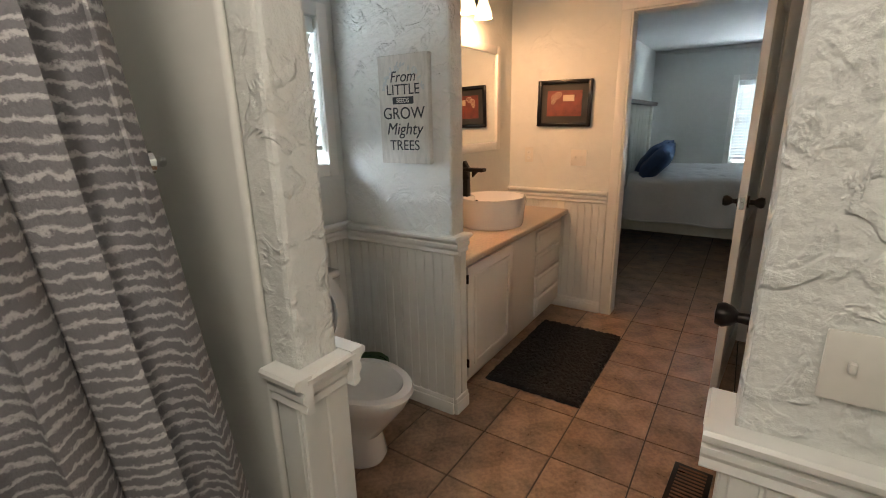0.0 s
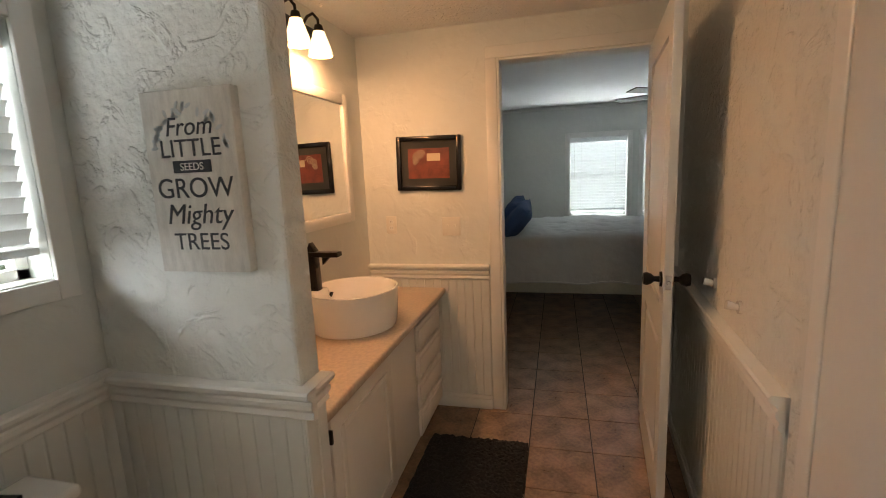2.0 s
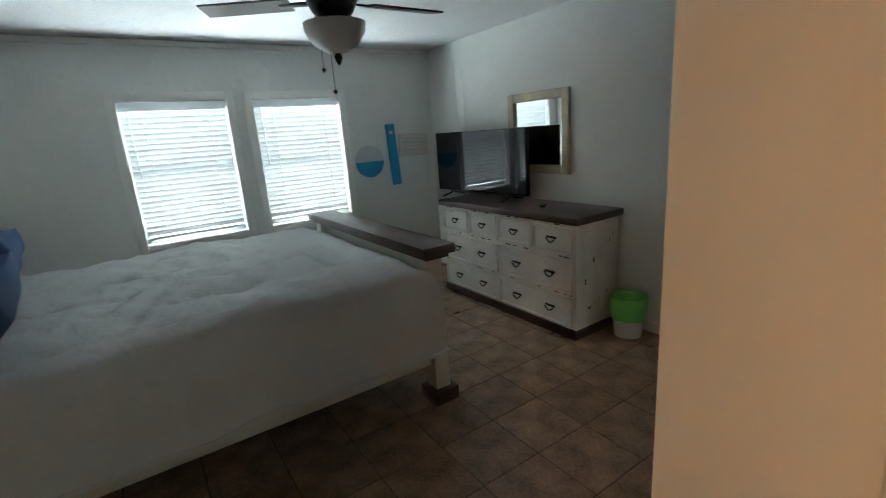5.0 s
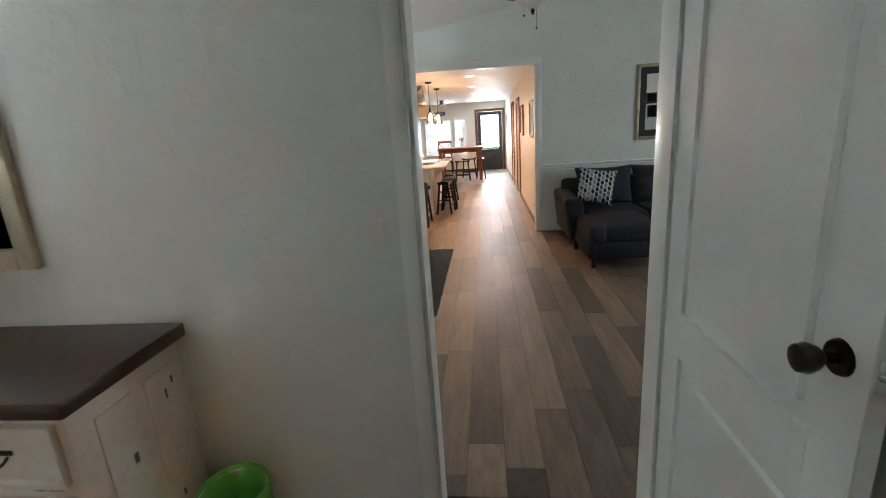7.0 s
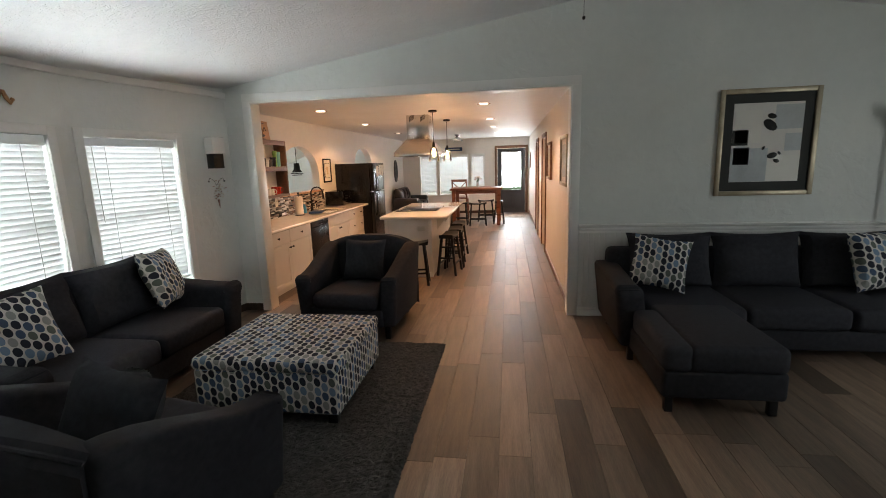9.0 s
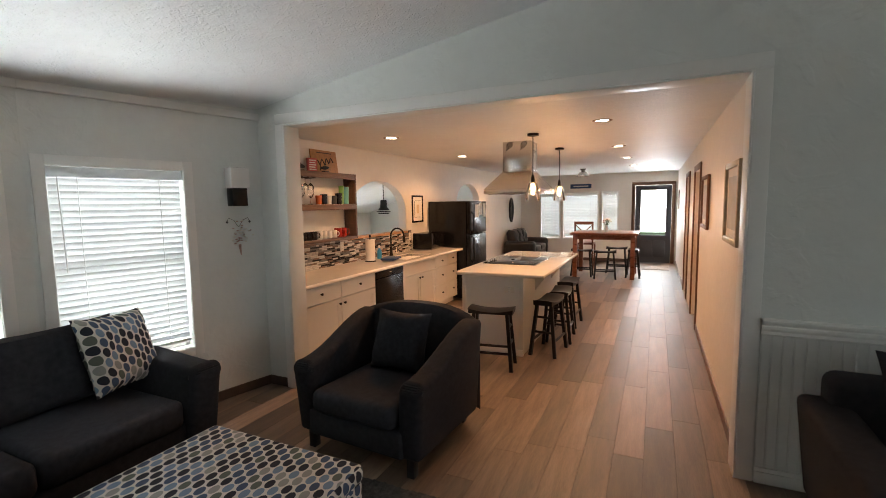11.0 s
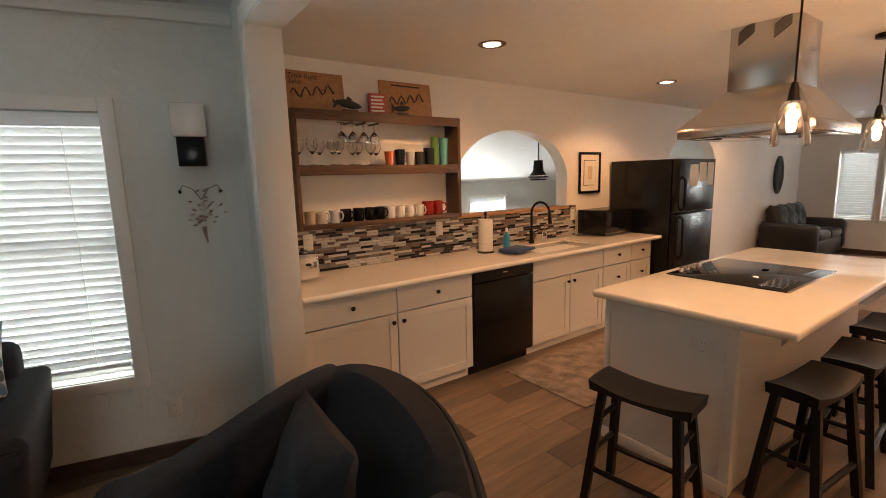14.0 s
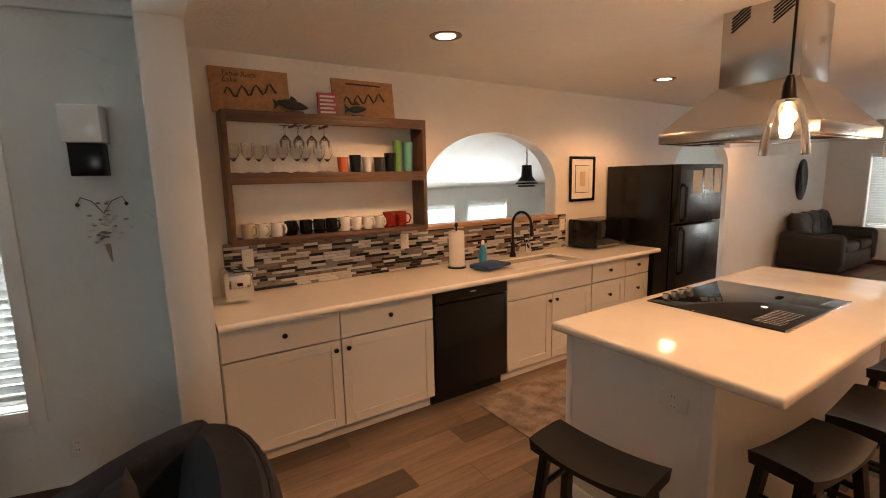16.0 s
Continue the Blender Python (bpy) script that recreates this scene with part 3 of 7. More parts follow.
beadboard("panelling_entry_end", 3.63, -2.784, 3.765, -2.784, 0.915, -1)
for nm, a in (("stub_core", (2.735, -4.645, 0, 2.835, -3.96, 0.91)), ("partition_core", (3.915, -4.645, 0, 4.03, -3.625, 0.91)), ("entry_core", (3.635, -2.779, 0, 3.748, -2.1, 0.91))):
    struct("wall_" + nm, bx(*a), M["bead"], "white lower half of a plaster wall")
# living room
lw = wall("y", -3.2, -3.05, 1.2, 3.60, 3.0, [(1.35, 2.25, 0.52, 1.93), (2.45, 3.42, 0.52, 1.93)])
struct("wall_living_west", lw, W, "pale wall of the bay with blinds")
BAY = math.atan2(0.37, 1.54)
bay = wall("y", -0.14, 0.0, 0.0, 1.66, 3.0, [(0.10, 0.93, 0.52, 1.93)])
b1 = struct("wall_bay_north", bay, W, "pale angled bay wall with a window and a sconce")
b1.matrix_basis = Matrix.Translation((-3.05, 3.60, 0)) @ Matrix.Rotation(-BAY, 4, "Z")
b2 = struct("wall_bay_south", bx(-0.14, -1.3, 0, 0, 0, 3.0), W, "pale angled bay wall")
b2.matrix_basis = Matrix.Translation((-3.05, 1.2, 0)) @ Matrix.Rotation(BAY, 4, "Z")
nw = wall("x", 5.14, 5.30, -3.5, 5.4, 3.4, [(-2.38, 1.00, 0, 2.34)])
struct("wall_living_north", nw, W, "pale gable wall with a wide cased opening to the kitchen")
# the opening is assumed, cut out of view to let the added east lamp in
struct("wall_living_east", wall("y", 5.3, 5.42, 0, 5.3, 3.3, [(1.4, 3.0, 0.75, 2.05)]), W, "pale living room end wall")
struct("ceiling_living", prism([(-3.6, 2.345), (1.6, 3.20), (5.5, 2.55), (5.5, 2.7), (1.6, 3.35), (-3.6, 2.5)], "y", 0.0, 5.2), M["ceiling"], "white vaulted living room ceiling", "ceiling")
# kitchen and dining
kw = wall("y", -3.20, -3.06, 5.30, 15.4, 2.45, [(6.95, 8.42, 1.21, 2.40), (10.45, 11.75, 0, 2.40)])
arc_top(6.95, 8.42, 1.52, 1.98, 2.42, -3.20, -3.06, kw)
arc_top(10.45, 11.75, 1.65, 2.05, 2.42, -3.20, -3.06, kw)
struct("wall_kitchen_west", kw, M["wall_kitchen"], "warm white kitchen wall with two arched openings")
struct("wall_hall_east", wall("y", 1.03, 1.15, 5.30, 15.4, 2.45, [(8.6, 9.45, 0, 2.03), (10.6, 11.4, 0, 2.03)]), M["wall_kitchen"], "warm white hall wall with two doorways")
struct("wall_dining_north", wall("x", 15.25, 15.4, -3.2, 1.15, 2.45, [(-2.47, -1.95, 0.62, 1.85), (-1.84, -0.92, 0.62, 1.87), (-0.79, -0.41, 0.62, 1.87), (0.03, 0.90, 0, 2.04)]), M["wall_kitchen"], "warm white end wall with windows and the front door")
struct("ceiling_kitchen", bx(-3.2, 5.2, 2.385, 1.15, 15.4, 2.5), M["ceiling"], "smooth white kitchen ceiling", "ceiling")
struct("wall_sunroom_west", wall("y", -6.6, -6.5, 5.0, 15.4, 2.9, [(6.3, 7.2, 0.35, 1.14), (7.5, 8.4, 0.35, 1.14), (8.7, 9.6, 0.35, 1.14), (9.9, 10.8, 0.35, 1.14)]), W, "pale sunroom wall with a row of windows")
struct("wall_sunroom_ends", bx(-6.6, 4.9, 0, -3.2, 5.0, 3.2, into=bx(-6.6, 12.5, 0, -3.2, 12.6, 3.2)), W, "pale sunroom end walls")
struct("ceiling_sunroom", prism([(-6.7, 1.36), (-3.0, 2.75), (-3.0, 2.85), (-6.7, 1.46)], "y", 4.9, 15.4), M["ceiling"], "sloping white sunroom ceiling", "ceiling")
struct("wall_hall_rooms", bx(1.9, 5.3, 0, 2.0, 15.4, 2.5), W, "pale wall seen through the hall doorways")


# trim
def casing(name, axis, c, d, a0, a1, top, w, t, material, label):
    """Flat casing round an opening, standing proud of the wall face at c towards d."""
    root = tagged(new(name), label, "door casing", kind="structure")
    for nm, p in (("side_casing", (a0 - w, a0, 0, top)), ("side_casing", (a1, a1 + w, 0, top)), ("head_casing", (a0 - w, a1 + w, top, top + w))):
        lo, hi = sorted((c, c + d * t))
        g = bx(p[0], lo, p[2], p[1], hi, p[3], 0.004) if axis == "x" else bx(lo, p[0], p[2], hi, p[1], p[3], 0.004)
        part(nm, g, material, root)
    return root


def jamb(name, axis, c0, c1, a0, a1, top, t, material, label):
    root = tagged(new(name), label, "door jamb", kind="structure")
    for nm, p in (("jamb", (a0 + 0.001, a0 + t, 0, top)), ("jamb", (a1 - t, a1 - 0.001, 0, top)), ("head_jamb", (a0 + t, a1 - t, top - t, top - 0.001))):
        g = bx(p[0], c0, p[2], p[1], c1, p[3], 0.002) if axis == "x" else bx(c0, p[0], p[2], c1, p[1], p[3], 0.002)
        part(nm, g, material, root)
    return root


casing("trim_kitchen_opening", "x", 5.14, -1, -2.38, 1.00, 2.34, 0.085, 0.018, M["trim"], "white flat casing round the kitchen opening")
jamb("jamb_kitchen_opening", "x", 5.125, 5.31, -2.38, 1.00, 2.34, 0.012, M["trim"], "white lining of the kitchen opening")
casing("trim_bedroom_door", "x", -0.075, -1, 0.045, 0.87, 2.06, 0.06, 0.016, M["trim"], "white bedroom door casing")
casing("trim_bedroom_door_living", "x", 0.055, 1, 0.045, 0.87, 2.06, 0.035, 0.014, M["oak"], "raw wooden edge of the bedroom door frame")
jamb("jamb_bedroom_door", "x", -0.085, 0.055, 0.045, 0.87, 2.06, 0.016, M["trim"], "white bedroom door jamb")
casing("trim_bath_door", "y", 1.12, 1, -3.595, -2.735, 2.195, 0.065, 0.014, M["trim"], "cream bathroom door casing")
jamb("jamb_bath_door", "y", 0.99, 1.13, -3.595, -2.735, 2.195, 0.015, M["trim"], "cream bathroom door jamb")
for y0, y1 in ((8.6, 9.45), (10.6, 11.4)):
    casing("trim_hall_door", "y", 1.03, -1, y0, y1, 2.03, 0.075, 0.02, M["casing"], "brown wooden hall door casing")
    struct("hall_door_panel", bx(1.09, y0, 0.01, 1.13, y1, 2.03, 0.004), M["oak"], "honey-coloured wooden hall door, closed", "door")
casing("trim_front_door", "x", 15.25, -1, 0.03, 0.90, 2.04, 0.085, 0.02, M["casing"], "brown front door casing")


def strip(name, pts, w, z0, z1, material, label, cat):
    bm = bmesh.new()
    for (xa, ya), (xb, yb) in zip(pts, pts[1:]):
        L = math.hypot(xb - xa, yb - ya)
        one = bx(0, 0, z0, L, w, z1, min(0.006, (z1 - z0) / 4))
        one.transform(Matrix.Translation((xa, ya, 0)) @ Matrix.Rotation(math.atan2(yb - ya, xb - xa), 4, "Z"))
        join(bm, one)
    return struct(name, bm, material, label, cat)


bayline = [(-2.68, 5.14), (-3.05, 3.60), (-3.05, 1.20), (-2.74, -0.05)]
strip("baseboard_bay", bayline, 0.014, 0, 0.085, M["baseboard"], "dark wooden baseboard round the bay", "baseboard")
strip("crown_bay", bayline, 0.03, 2.39, 2.45, M["trim"], "white crown moulding round the bay", "trim")
strip("baseboard_gable", [(5.3, 5.14), (1.09, 5.14)], 0.014, 0, 0.085, M["baseboard"], "dark wooden baseboard", "baseboard")
strip("baseboard_gable_short", [(-2.465, 5.14), (-2.68, 5.14)], 0.014, 0, 0.085, M["baseboard"], "dark wooden baseboard", "baseboard")
strip("baseboard_bedroom", [(-0.016, -0.075), (-3.42, -0.075)], 0.014, 0, 0.085, M["trim"], "white baseboard", "baseboard")
strip("baseboard_bedroom_west", [(-3.42, -0.075), (-3.42, -4.2)], 0.014, 0, 0.085, M["trim"], "white baseboard", "baseboard")
strip("crown_bedroom", [(-3.42, -0.075), (-3.42, -4.2)], 0.025, 2.41, 2.455, M["trim"], "white crown strip", "trim")
strip("baseboard_hall", [(1.03, 5.31), (1.03, 8.52)], 0.014, 0, 0.085, M["casing"], "brown hall baseboard", "baseboard")
strip("baseboard_hall_far", [(1.03, 11.48), (1.03, 15.2)], 0.014, 0, 0.085, M["casing"], "brown hall baseboard", "baseboard")
strip("baseboard_dining", [(-0.06, 15.25), (-3.06, 15.25)], 0.014, 0, 0.085, M["baseboard"], "dark dining baseboard", "baseboard")
strip("trim_threshold", [(0.855, 0.02), (0.06, 0.02)], 0.05, -0.004, 0.004, M["laminate"], "wooden threshold strip in the bedroom doorway", "threshold")
gw = beadboard("panelling_gable", 5.3, 5.14, 1.09, 5.14, 0.93, 1)

# ---- windows ----
SLAT = {}


def window(name, x, y, z0, z1, w, rz, label, n=None, tilt=-65, blind=True, trim=0.07, reach=1.0):
    """A cased window in a wall whose inner face is local y 0; the outside is towards +y. With a slatted blind inside the reveal."""
    root = tagged(new(name), label, "window", kind="structure")
    root.matrix_basis = pose(x, y, 0, 0, 0, rz)
    h = z1 - z0
    fr = bmesh.new()
    for a in ((-w / 2 - trim, -0.018, z0 - trim, -w / 2, -0.001, z1 + trim), (w / 2, -0.018, z0 - trim, w / 2 + trim, -0.001, z1 + trim),
              (-w / 2, -0.018, z1, w / 2, -0.001, z1 + trim), (-w / 2, -0.018, z0 - trim, w / 2, -0.001, z0)):
        bx(*a, 0.004, into=fr)
    part("window_frame", fr, M["trim"], root)
    sash = bmesh.new()
    for a in ((-w / 2, 0.085, z0, -w / 2 + 0.035, 0.125, z1), (w / 2 - 0.035, 0.085, z0, w / 2, 0.125, z1), (-w / 2, 0.085, z1 - 0.035, w / 2, 0.125, z1),
              (-w / 2, 0.085, z0, w / 2, 0.125, z0 + 0.035), (-w / 2, 0.08, (z0 + z1) / 2 - 0.02, w / 2, 0.12, (z0 + z1) / 2 + 0.02)):
        bx(*a, 0.003, into=sash)
    part("sash", sash, M["trim"], root)
    pane = part("pane", bx(-w / 2 + 0.03, 0.10, z0 + 0.03, w / 2 - 0.03, 0.104, z1 - 0.03), M["glass"], root)
    pane.visible_shadow = False
    part("window_sill", bx(-w / 2, 0.0, z0 - 0.015, w / 2, 0.085, z0 + 0.004, 0.003), M["trim"], root)
    if not blind:
        return root
    bl = part("blind", bx(-w / 2 + 0.006, 0.012, z1 - 0.075, w / 2 - 0.006, 0.06, z1 - 0.004, 0.004), M["slat"], root, "white slatted blind, lowered and half open")
    bottom = z0 + 0.03 + (1 - reach) * h
    pitch = 0.043
    n = int((z1 - 0.09 - bottom - 0.03) / pitch)
    key = round(w, 3)
    if key not in SLAT:
        one = bmesh.new()
        k = 5
        vs = [[one.verts.new((sx * (w / 2 - 0.012), -0.025 + 0.05 * j / (k - 1), 0.004 * (1 - (2 * j / (k - 1) - 1) ** 2) + dz)) for j in range(k)] for sx in (-1, 1) for dz in (0, 0.0025)]
        l0, l1, r0, r1 = vs
        for j in range(k - 1):
            one.faces.new((l1[j], r1[j], r1[j + 1], l1[j + 1]))
            one.faces.new((l0[j + 1], r0[j + 1], r0[j], l0[j]))
        one.faces.new((l0[0], r0[0], r1[0], l1[0]))
        one.faces.new((l1[-1], r1[-1], r0[-1], l0[-1]))
        SLAT[key] = mesh_of("slat", one, M["slat"], True)
    for k in range(n):
        s = new("slat", SLAT[key])
        s.parent = bl
        s.matrix_basis = pose(0, 0.036, z1 - 0.10 - k * pitch, tilt, 0, random.uniform(-0.15, 0.15))
    zb = z1 - 0.10 - n * pitch
    part("bottom_rail", bx(-w / 2 + 0.012, 0.012, zb - 0.01, w / 2 - 0.012, 0.06, zb + 0.012, 0.004), M["slat"], bl)
    for cx in (-w * 0.3, w * 0.3):
        part("ladder_cord", rod((cx, 0.008, z1 - 0.07), (cx, 0.008, zb), 0.0022, seg=6), M["cord"], bl)
    part("tilt_wand", rod((-w / 2 + 0.06, 0.004, z1 - 0.07), (-w / 2 + 0.07, 0.002, z1 - 0.07 - h * 0.45), 0.004, seg=6), M["cord"], bl)
    return root


window("window_1", -3.42, -2.66, 0.80, 1.985, 0.82, 90, "bedroom window with white slatted blind")
window("window_2", -3.42, -1.6075, 0.80, 1.985, 0.835, 90, "bedroom window with white slatted blind")
window("window_3", 3.295, -4.65, 1.30, 2.0, 0.70, 180, "small bathroom window with white slatted blind", trim=0.06)
window("window_4", -3.05, 1.80, 0.52, 1.93, 0.90, 90, "living room bay window with white blind")
window("window_5", -3.05, 2.935, 0.52, 1.93, 0.97, 90, "living room bay window with white blind")
wm = b1.matrix_basis @ Vector((0, 0.515, 0))
window("window_6", wm.x, wm.y, 0.52, 1.93, 0.83, 90 - math.degrees(BAY), "angled bay window with white blind and deep frame")
window("window_7", -2.21, 15.25, 0.62, 1.85, 0.52, 0, "narrow dining window with blind", trim=0.04)
window("window_8", -1.38, 15.25, 0.62, 1.87, 0.92, 0, "wide dining window with blind", trim=0.04)
window("window_9", -0.60, 15.25, 0.62, 1.87, 0.38, 0, "narrow dining window with blind", trim=0.04)
for k, yy in enumerate((6.75, 7.95, 9.15, 10.35)):
    window("window_%d" % (10 + k), -6.5, yy, 0.35, 1.14, 0.90, 90, "sunroom window with white blind", trim=0.05)


# ---- doors ----
def knob(parent, x, z, y0, y1):
    """Round bronze knobs on both faces of a leaf, with roses and a latch."""
    for s, y in ((-1, y0), (1, y1)):
        k = part("door_knob", rod((x, y, z), (x, y + s * 0.008, z), 0.033, 0.030, 20, rod((x, y + s * 0.006, z), (x, y + s * 0.035, z), 0.013, 0.011, 14)), M["blackmetal"], parent, "dark bronze door knob")
        kb = turned([(0.0, 0), (0.012, 0.001), (0.022, 0.012), (0.028, 0.028), (0.024, 0.042), (0.0, 0.047)], 18)
        kb.transform(Matrix.Translation((x, y + s * 0.028, z)) @ Matrix.Rotation(-s * math.pi / 2, 4, "X"))
        part("knob_grip", kb, M["blackmetal"], k)


def leaf(name, x, y, rz, w, h, label, xk, panels=True, zk=0.93, hinges=True):
    """A two-panel door leaf; local x runs from the hinge, thickness along y."""
    root = tagged(new(name), label, "door", kind="structure")
    root.matrix_basis = pose(x, y, 0.012, 0, 0, rz)
    t = 0.035
    st = 0.11
    body = bmesh.new()
    if panels:
        bx(0, 0, 0, st, t, h, 0.002, into=body)
        bx(w - st, 0, 0, w, t, h, 0.002, into=body)
        for z0, z1 in ((0, 0.20), (0.80, 0.95), (h - 0.13, h)):
            bx(st, 0, z0, w - st, t, z1, into=body)
        part("leaf_frame", body, M["door"], root, smooth=False)
        for z0, z1 in ((0.20, 0.80), (0.95, h - 0.13)):
            p = bx(st - 0.004, 0.013, z0 - 0.004, w - st + 0.004, t - 0.013, z1 + 0.004)
            bx(st + 0.04, 0.003, z0 + 0.04, w - st - 0.04, t - 0.003, z1 - 0.04, 0.009, 1, into=p)
            part("door_panel", p, M["door"], root, smooth=False)
    else:
        part("leaf_frame", bx(0, 0, 0, w, t, h, 0.003), M["door"], root)
    knob(root, xk, zk, 0, t)
    part("latch_plate", bx(w - 0.001, t * 0.2, zk - 0.03, w + 0.002, t * 0.8, zk + 0.03, into=rod((w, t / 2, zk), (w + 0.01, t / 2, zk), 0.009, 0.006, 10)), M["chrome"], root, "small steel latch")
    for z in (0.2, 1.0, h - 0.2) if hinges else ():
        part("hinge", rod((-0.004, -0.004, z - 0.045), (-0.004, -0.004, z + 0.045), 0.006, seg=8), M["blackmetal"], root)
    return root


leaf("door_1", 1.150, -2.770, -4.8, 0.835, 2.16, "white two-panel bathroom door standing open", 0.77, zk=1.07, hinges=False)
leaf("door_2", 0.868, -0.095, -90, 0.795, 2.03, "white two-panel bedroom door standing open", 0.73, zk=1.135, hinges=False)
cl = leaf("door_3", 2.87, -2.726, math.degrees(SL), 0.72, 2.10, "flat white closet door, closed", 0.64, False, 1.06, False)
for cx in (2.80, 3.592):
    cas = struct("trim_closet", bx(0, -0.02, 0, 0.066, -0.001, 2.15, 0.006), M["trim"], "white moulded closet door casing", "door casing")
    cas.matrix_basis = wn_ob.matrix_basis @ pose((cx - 1.12) / math.cos(SL), 0, 0)

fd = tagged(new("door_4"), "slate grey front door with a large bright pane", "door", kind="structure")
fd.matrix_basis = pose(0.035, 15.28, 0.01)
g = bmesh.new()
for a in ((0, 0, 0, 0.13, 0.045, 2.02), (0.735, 0, 0, 0.86, 0.045, 2.02), (0.13, 0, 0, 0.735, 0.045, 0.72), (0.13, 0, 1.9, 0.735, 0.045, 2.02)):
    bx(*a, into=g)
part("leaf_frame", g, M["slate"], fd, smooth=False)
g = bmesh.new()
for a in ((0.10, -0.012, 0.69, 0.13, 0.0, 1.93), (0.735, -0.012, 0.69, 0.765, 0.0, 1.93), (0.13, -0.012, 0.69, 0.735, 0.0, 0.72), (0.13, -0.012, 1.90, 0.735, 0, 1.93)):
    bx(*a, 0.003, into=g)
part("glazing_bead", g, M["slate"], fd)
fp = part("pane", bx(0.13, 0.018, 0.72, 0.735, 0.024, 1.9), M["glass"], fd)
fp.visible_shadow = False
part("door_panel", bx(0.14, -0.008, 0.14, 0.42, 0.0, 0.58, 0.004, 2, bx(0.46, -0.008, 0.14, 0.73, 0, 0.58, 0.004)), M["slate"], fd)
knob(fd, 0.06, 0.95, 0, 0.045)
solo("door_mat", bx(-0.05, 13.9, 0.0, 0.85, 14.5, 0.012, 0.004), M["krug"], "pale woven door mat inside the front door", "door mat")


# ---- bedroom things ----
def bed():
    r = thing("bed", "wooden bed with cream posts, brown caps and white comforter", "bed", -1.80, -2.90)
    part("footboard", bx(-0.86, 1.10, 0.30, 0.84, 1.15, 0.92, 0.006), M["bedpaint"], r)
    part("cap_rail", bx(-0.92, 1.02, 0.92, 0.97, 1.23, 0.975, 0.008, 2, bx(-0.90, 1.05, 0.895, 0.94, 1.20, 0.92, 0.004)), M["darkwood"], r, "dark brown plank cap")
    for x in (-0.90, 0.80):
        part("post", bx(x, 1.07, 0.09, x + 0.11, 1.17, 0.90, 0.008), M["bedpaint"], r)
        part("foot", bx(x - 0.03, 1.04, 0.0, x + 0.14, 1.21, 0.09, 0.012), M["darkwood"], r, "dark block foot")
        part("head_post", bx(x, -1.24, 0.0, x + 0.11, -1.14, 1.66, 0.008), M["bedpaint"], r)
        part("side_rail", bx(x + 0.03, -1.14, 0.24, x + 0.07, 1.07, 0.40, 0.005), M["bedpaint"], r)
    for k in range(7):
        part("head_board", bx(-0.79 + k * 0.227, -1.22, 0.3, -0.79 + k * 0.227 + 0.222, -1.17, 1.66, 0.006, 1), M["bedpaint"], r)
    part("head_cap", bx(-0.95, -1.27, 1.66, 0.96, -1.10, 1.71, 0.008), M["darkwood"], r, "dark brown shelf cap")
    part("mattress", bx(-0.84, -1.13, 0.40, 0.84, 1.04, 0.74, 0.06, 4), M["quilt"], r)
    return r


bed()


def comforter():
    """Puffed cover: a draped grid that falls over the sides in soft folds."""
    bm = bmesh.new()
    nx, ny = 90, 90
    w, l = 0.99, 1.06
    g = []
    for i in range(nx + 1):
        row = []
        for j in range(ny + 1):
            s, v = (2 * i / nx - 1) * 1.52, 2 * j / ny - 1
            a = abs(s)
            y = v * l
            if a < w - 0.12:
                x, z = s, 0.87
            else:
                t = min((a - (w - 0.12)) / 0.25, 1.0)
                fall = max(a - (w - 0.12) - 0.16, 0)
                x = math.copysign(w - 0.12 + 0.13 * math.sin(t * math.pi / 2), s)
                z = 0.87 - 0.10 * (1 - math.cos(t * math.pi / 2)) - fall * 1.2
                x += math.copysign(1, s) * (0.035 * noise.noise(Vector((y * 4.2, 1.0, s))) * min(fall * 3.2, 1) + fall * 0.06)
            edge = max(0.0, (v - 0.80) / 0.20)
            z -= 0.08 * edge ** 2
            ridge = 1 - abs(noise.noise(Vector((x * 2.6 + 0.4 * y, y * 5.2, 7.0)))) * 2
            crease = math.exp(-((((x + 0.05 * noise.noise(Vector((y * 3, 0, 2)))) / 0.33) % 1.0 - 0.5) / 0.07) ** 2)
            z += 0.034 * noise.noise(Vector((x * 2.3, y * 2.3, 0.3))) + 0.014 * noise.noise(Vector((x * 7, y * 7, 4))) + 0.016 * max(ridge, 0) - 0.016 * crease
            z = max(z, 0.40 + 0.03 * noise.noise(Vector((y * 3, 0, 0))))
            row.append(bm.verts.new((x, y, z)))
        g.append(row)
    for i in range(nx):
        for j in range(ny):
            bm.faces.new((g[i][j], g[i + 1][j], g[i + 1][j + 1], g[i][j + 1]))
    ret = bmesh.ops.extrude_face_region(bm, geom=bm.faces[:])
    bmesh.ops.translate(bm, vec=(0, 0, -0.015), verts=[e for e in ret["geom"] if isinstance(e, bmesh.types.BMVert)])
    bmesh.ops.recalc_face_normals(bm, faces=bm.faces)
    return solo("comforter", bm, M["quilt"], "puffy white comforter spread over the bed", "comforter", smooth=True, at=pose(-1.80, -2.87, 0.0))


comforter()
for k, (px, py, pm_) in enumerate(((-2.22, -3.77, "navy"), (-1.42, -3.75, "navy"), (-1.14, -3.65, "navy"))):
    solo("pillow", pillow(0.66, 0.44, 0.2, seed=k), M[pm_], "navy blue bed pillow leaning on the headboard", "pillow", smooth=True, at=pose(px, py - 0.04, 1.01, -30 - 6 * k, 4 * k, 3), group="bed pillows")


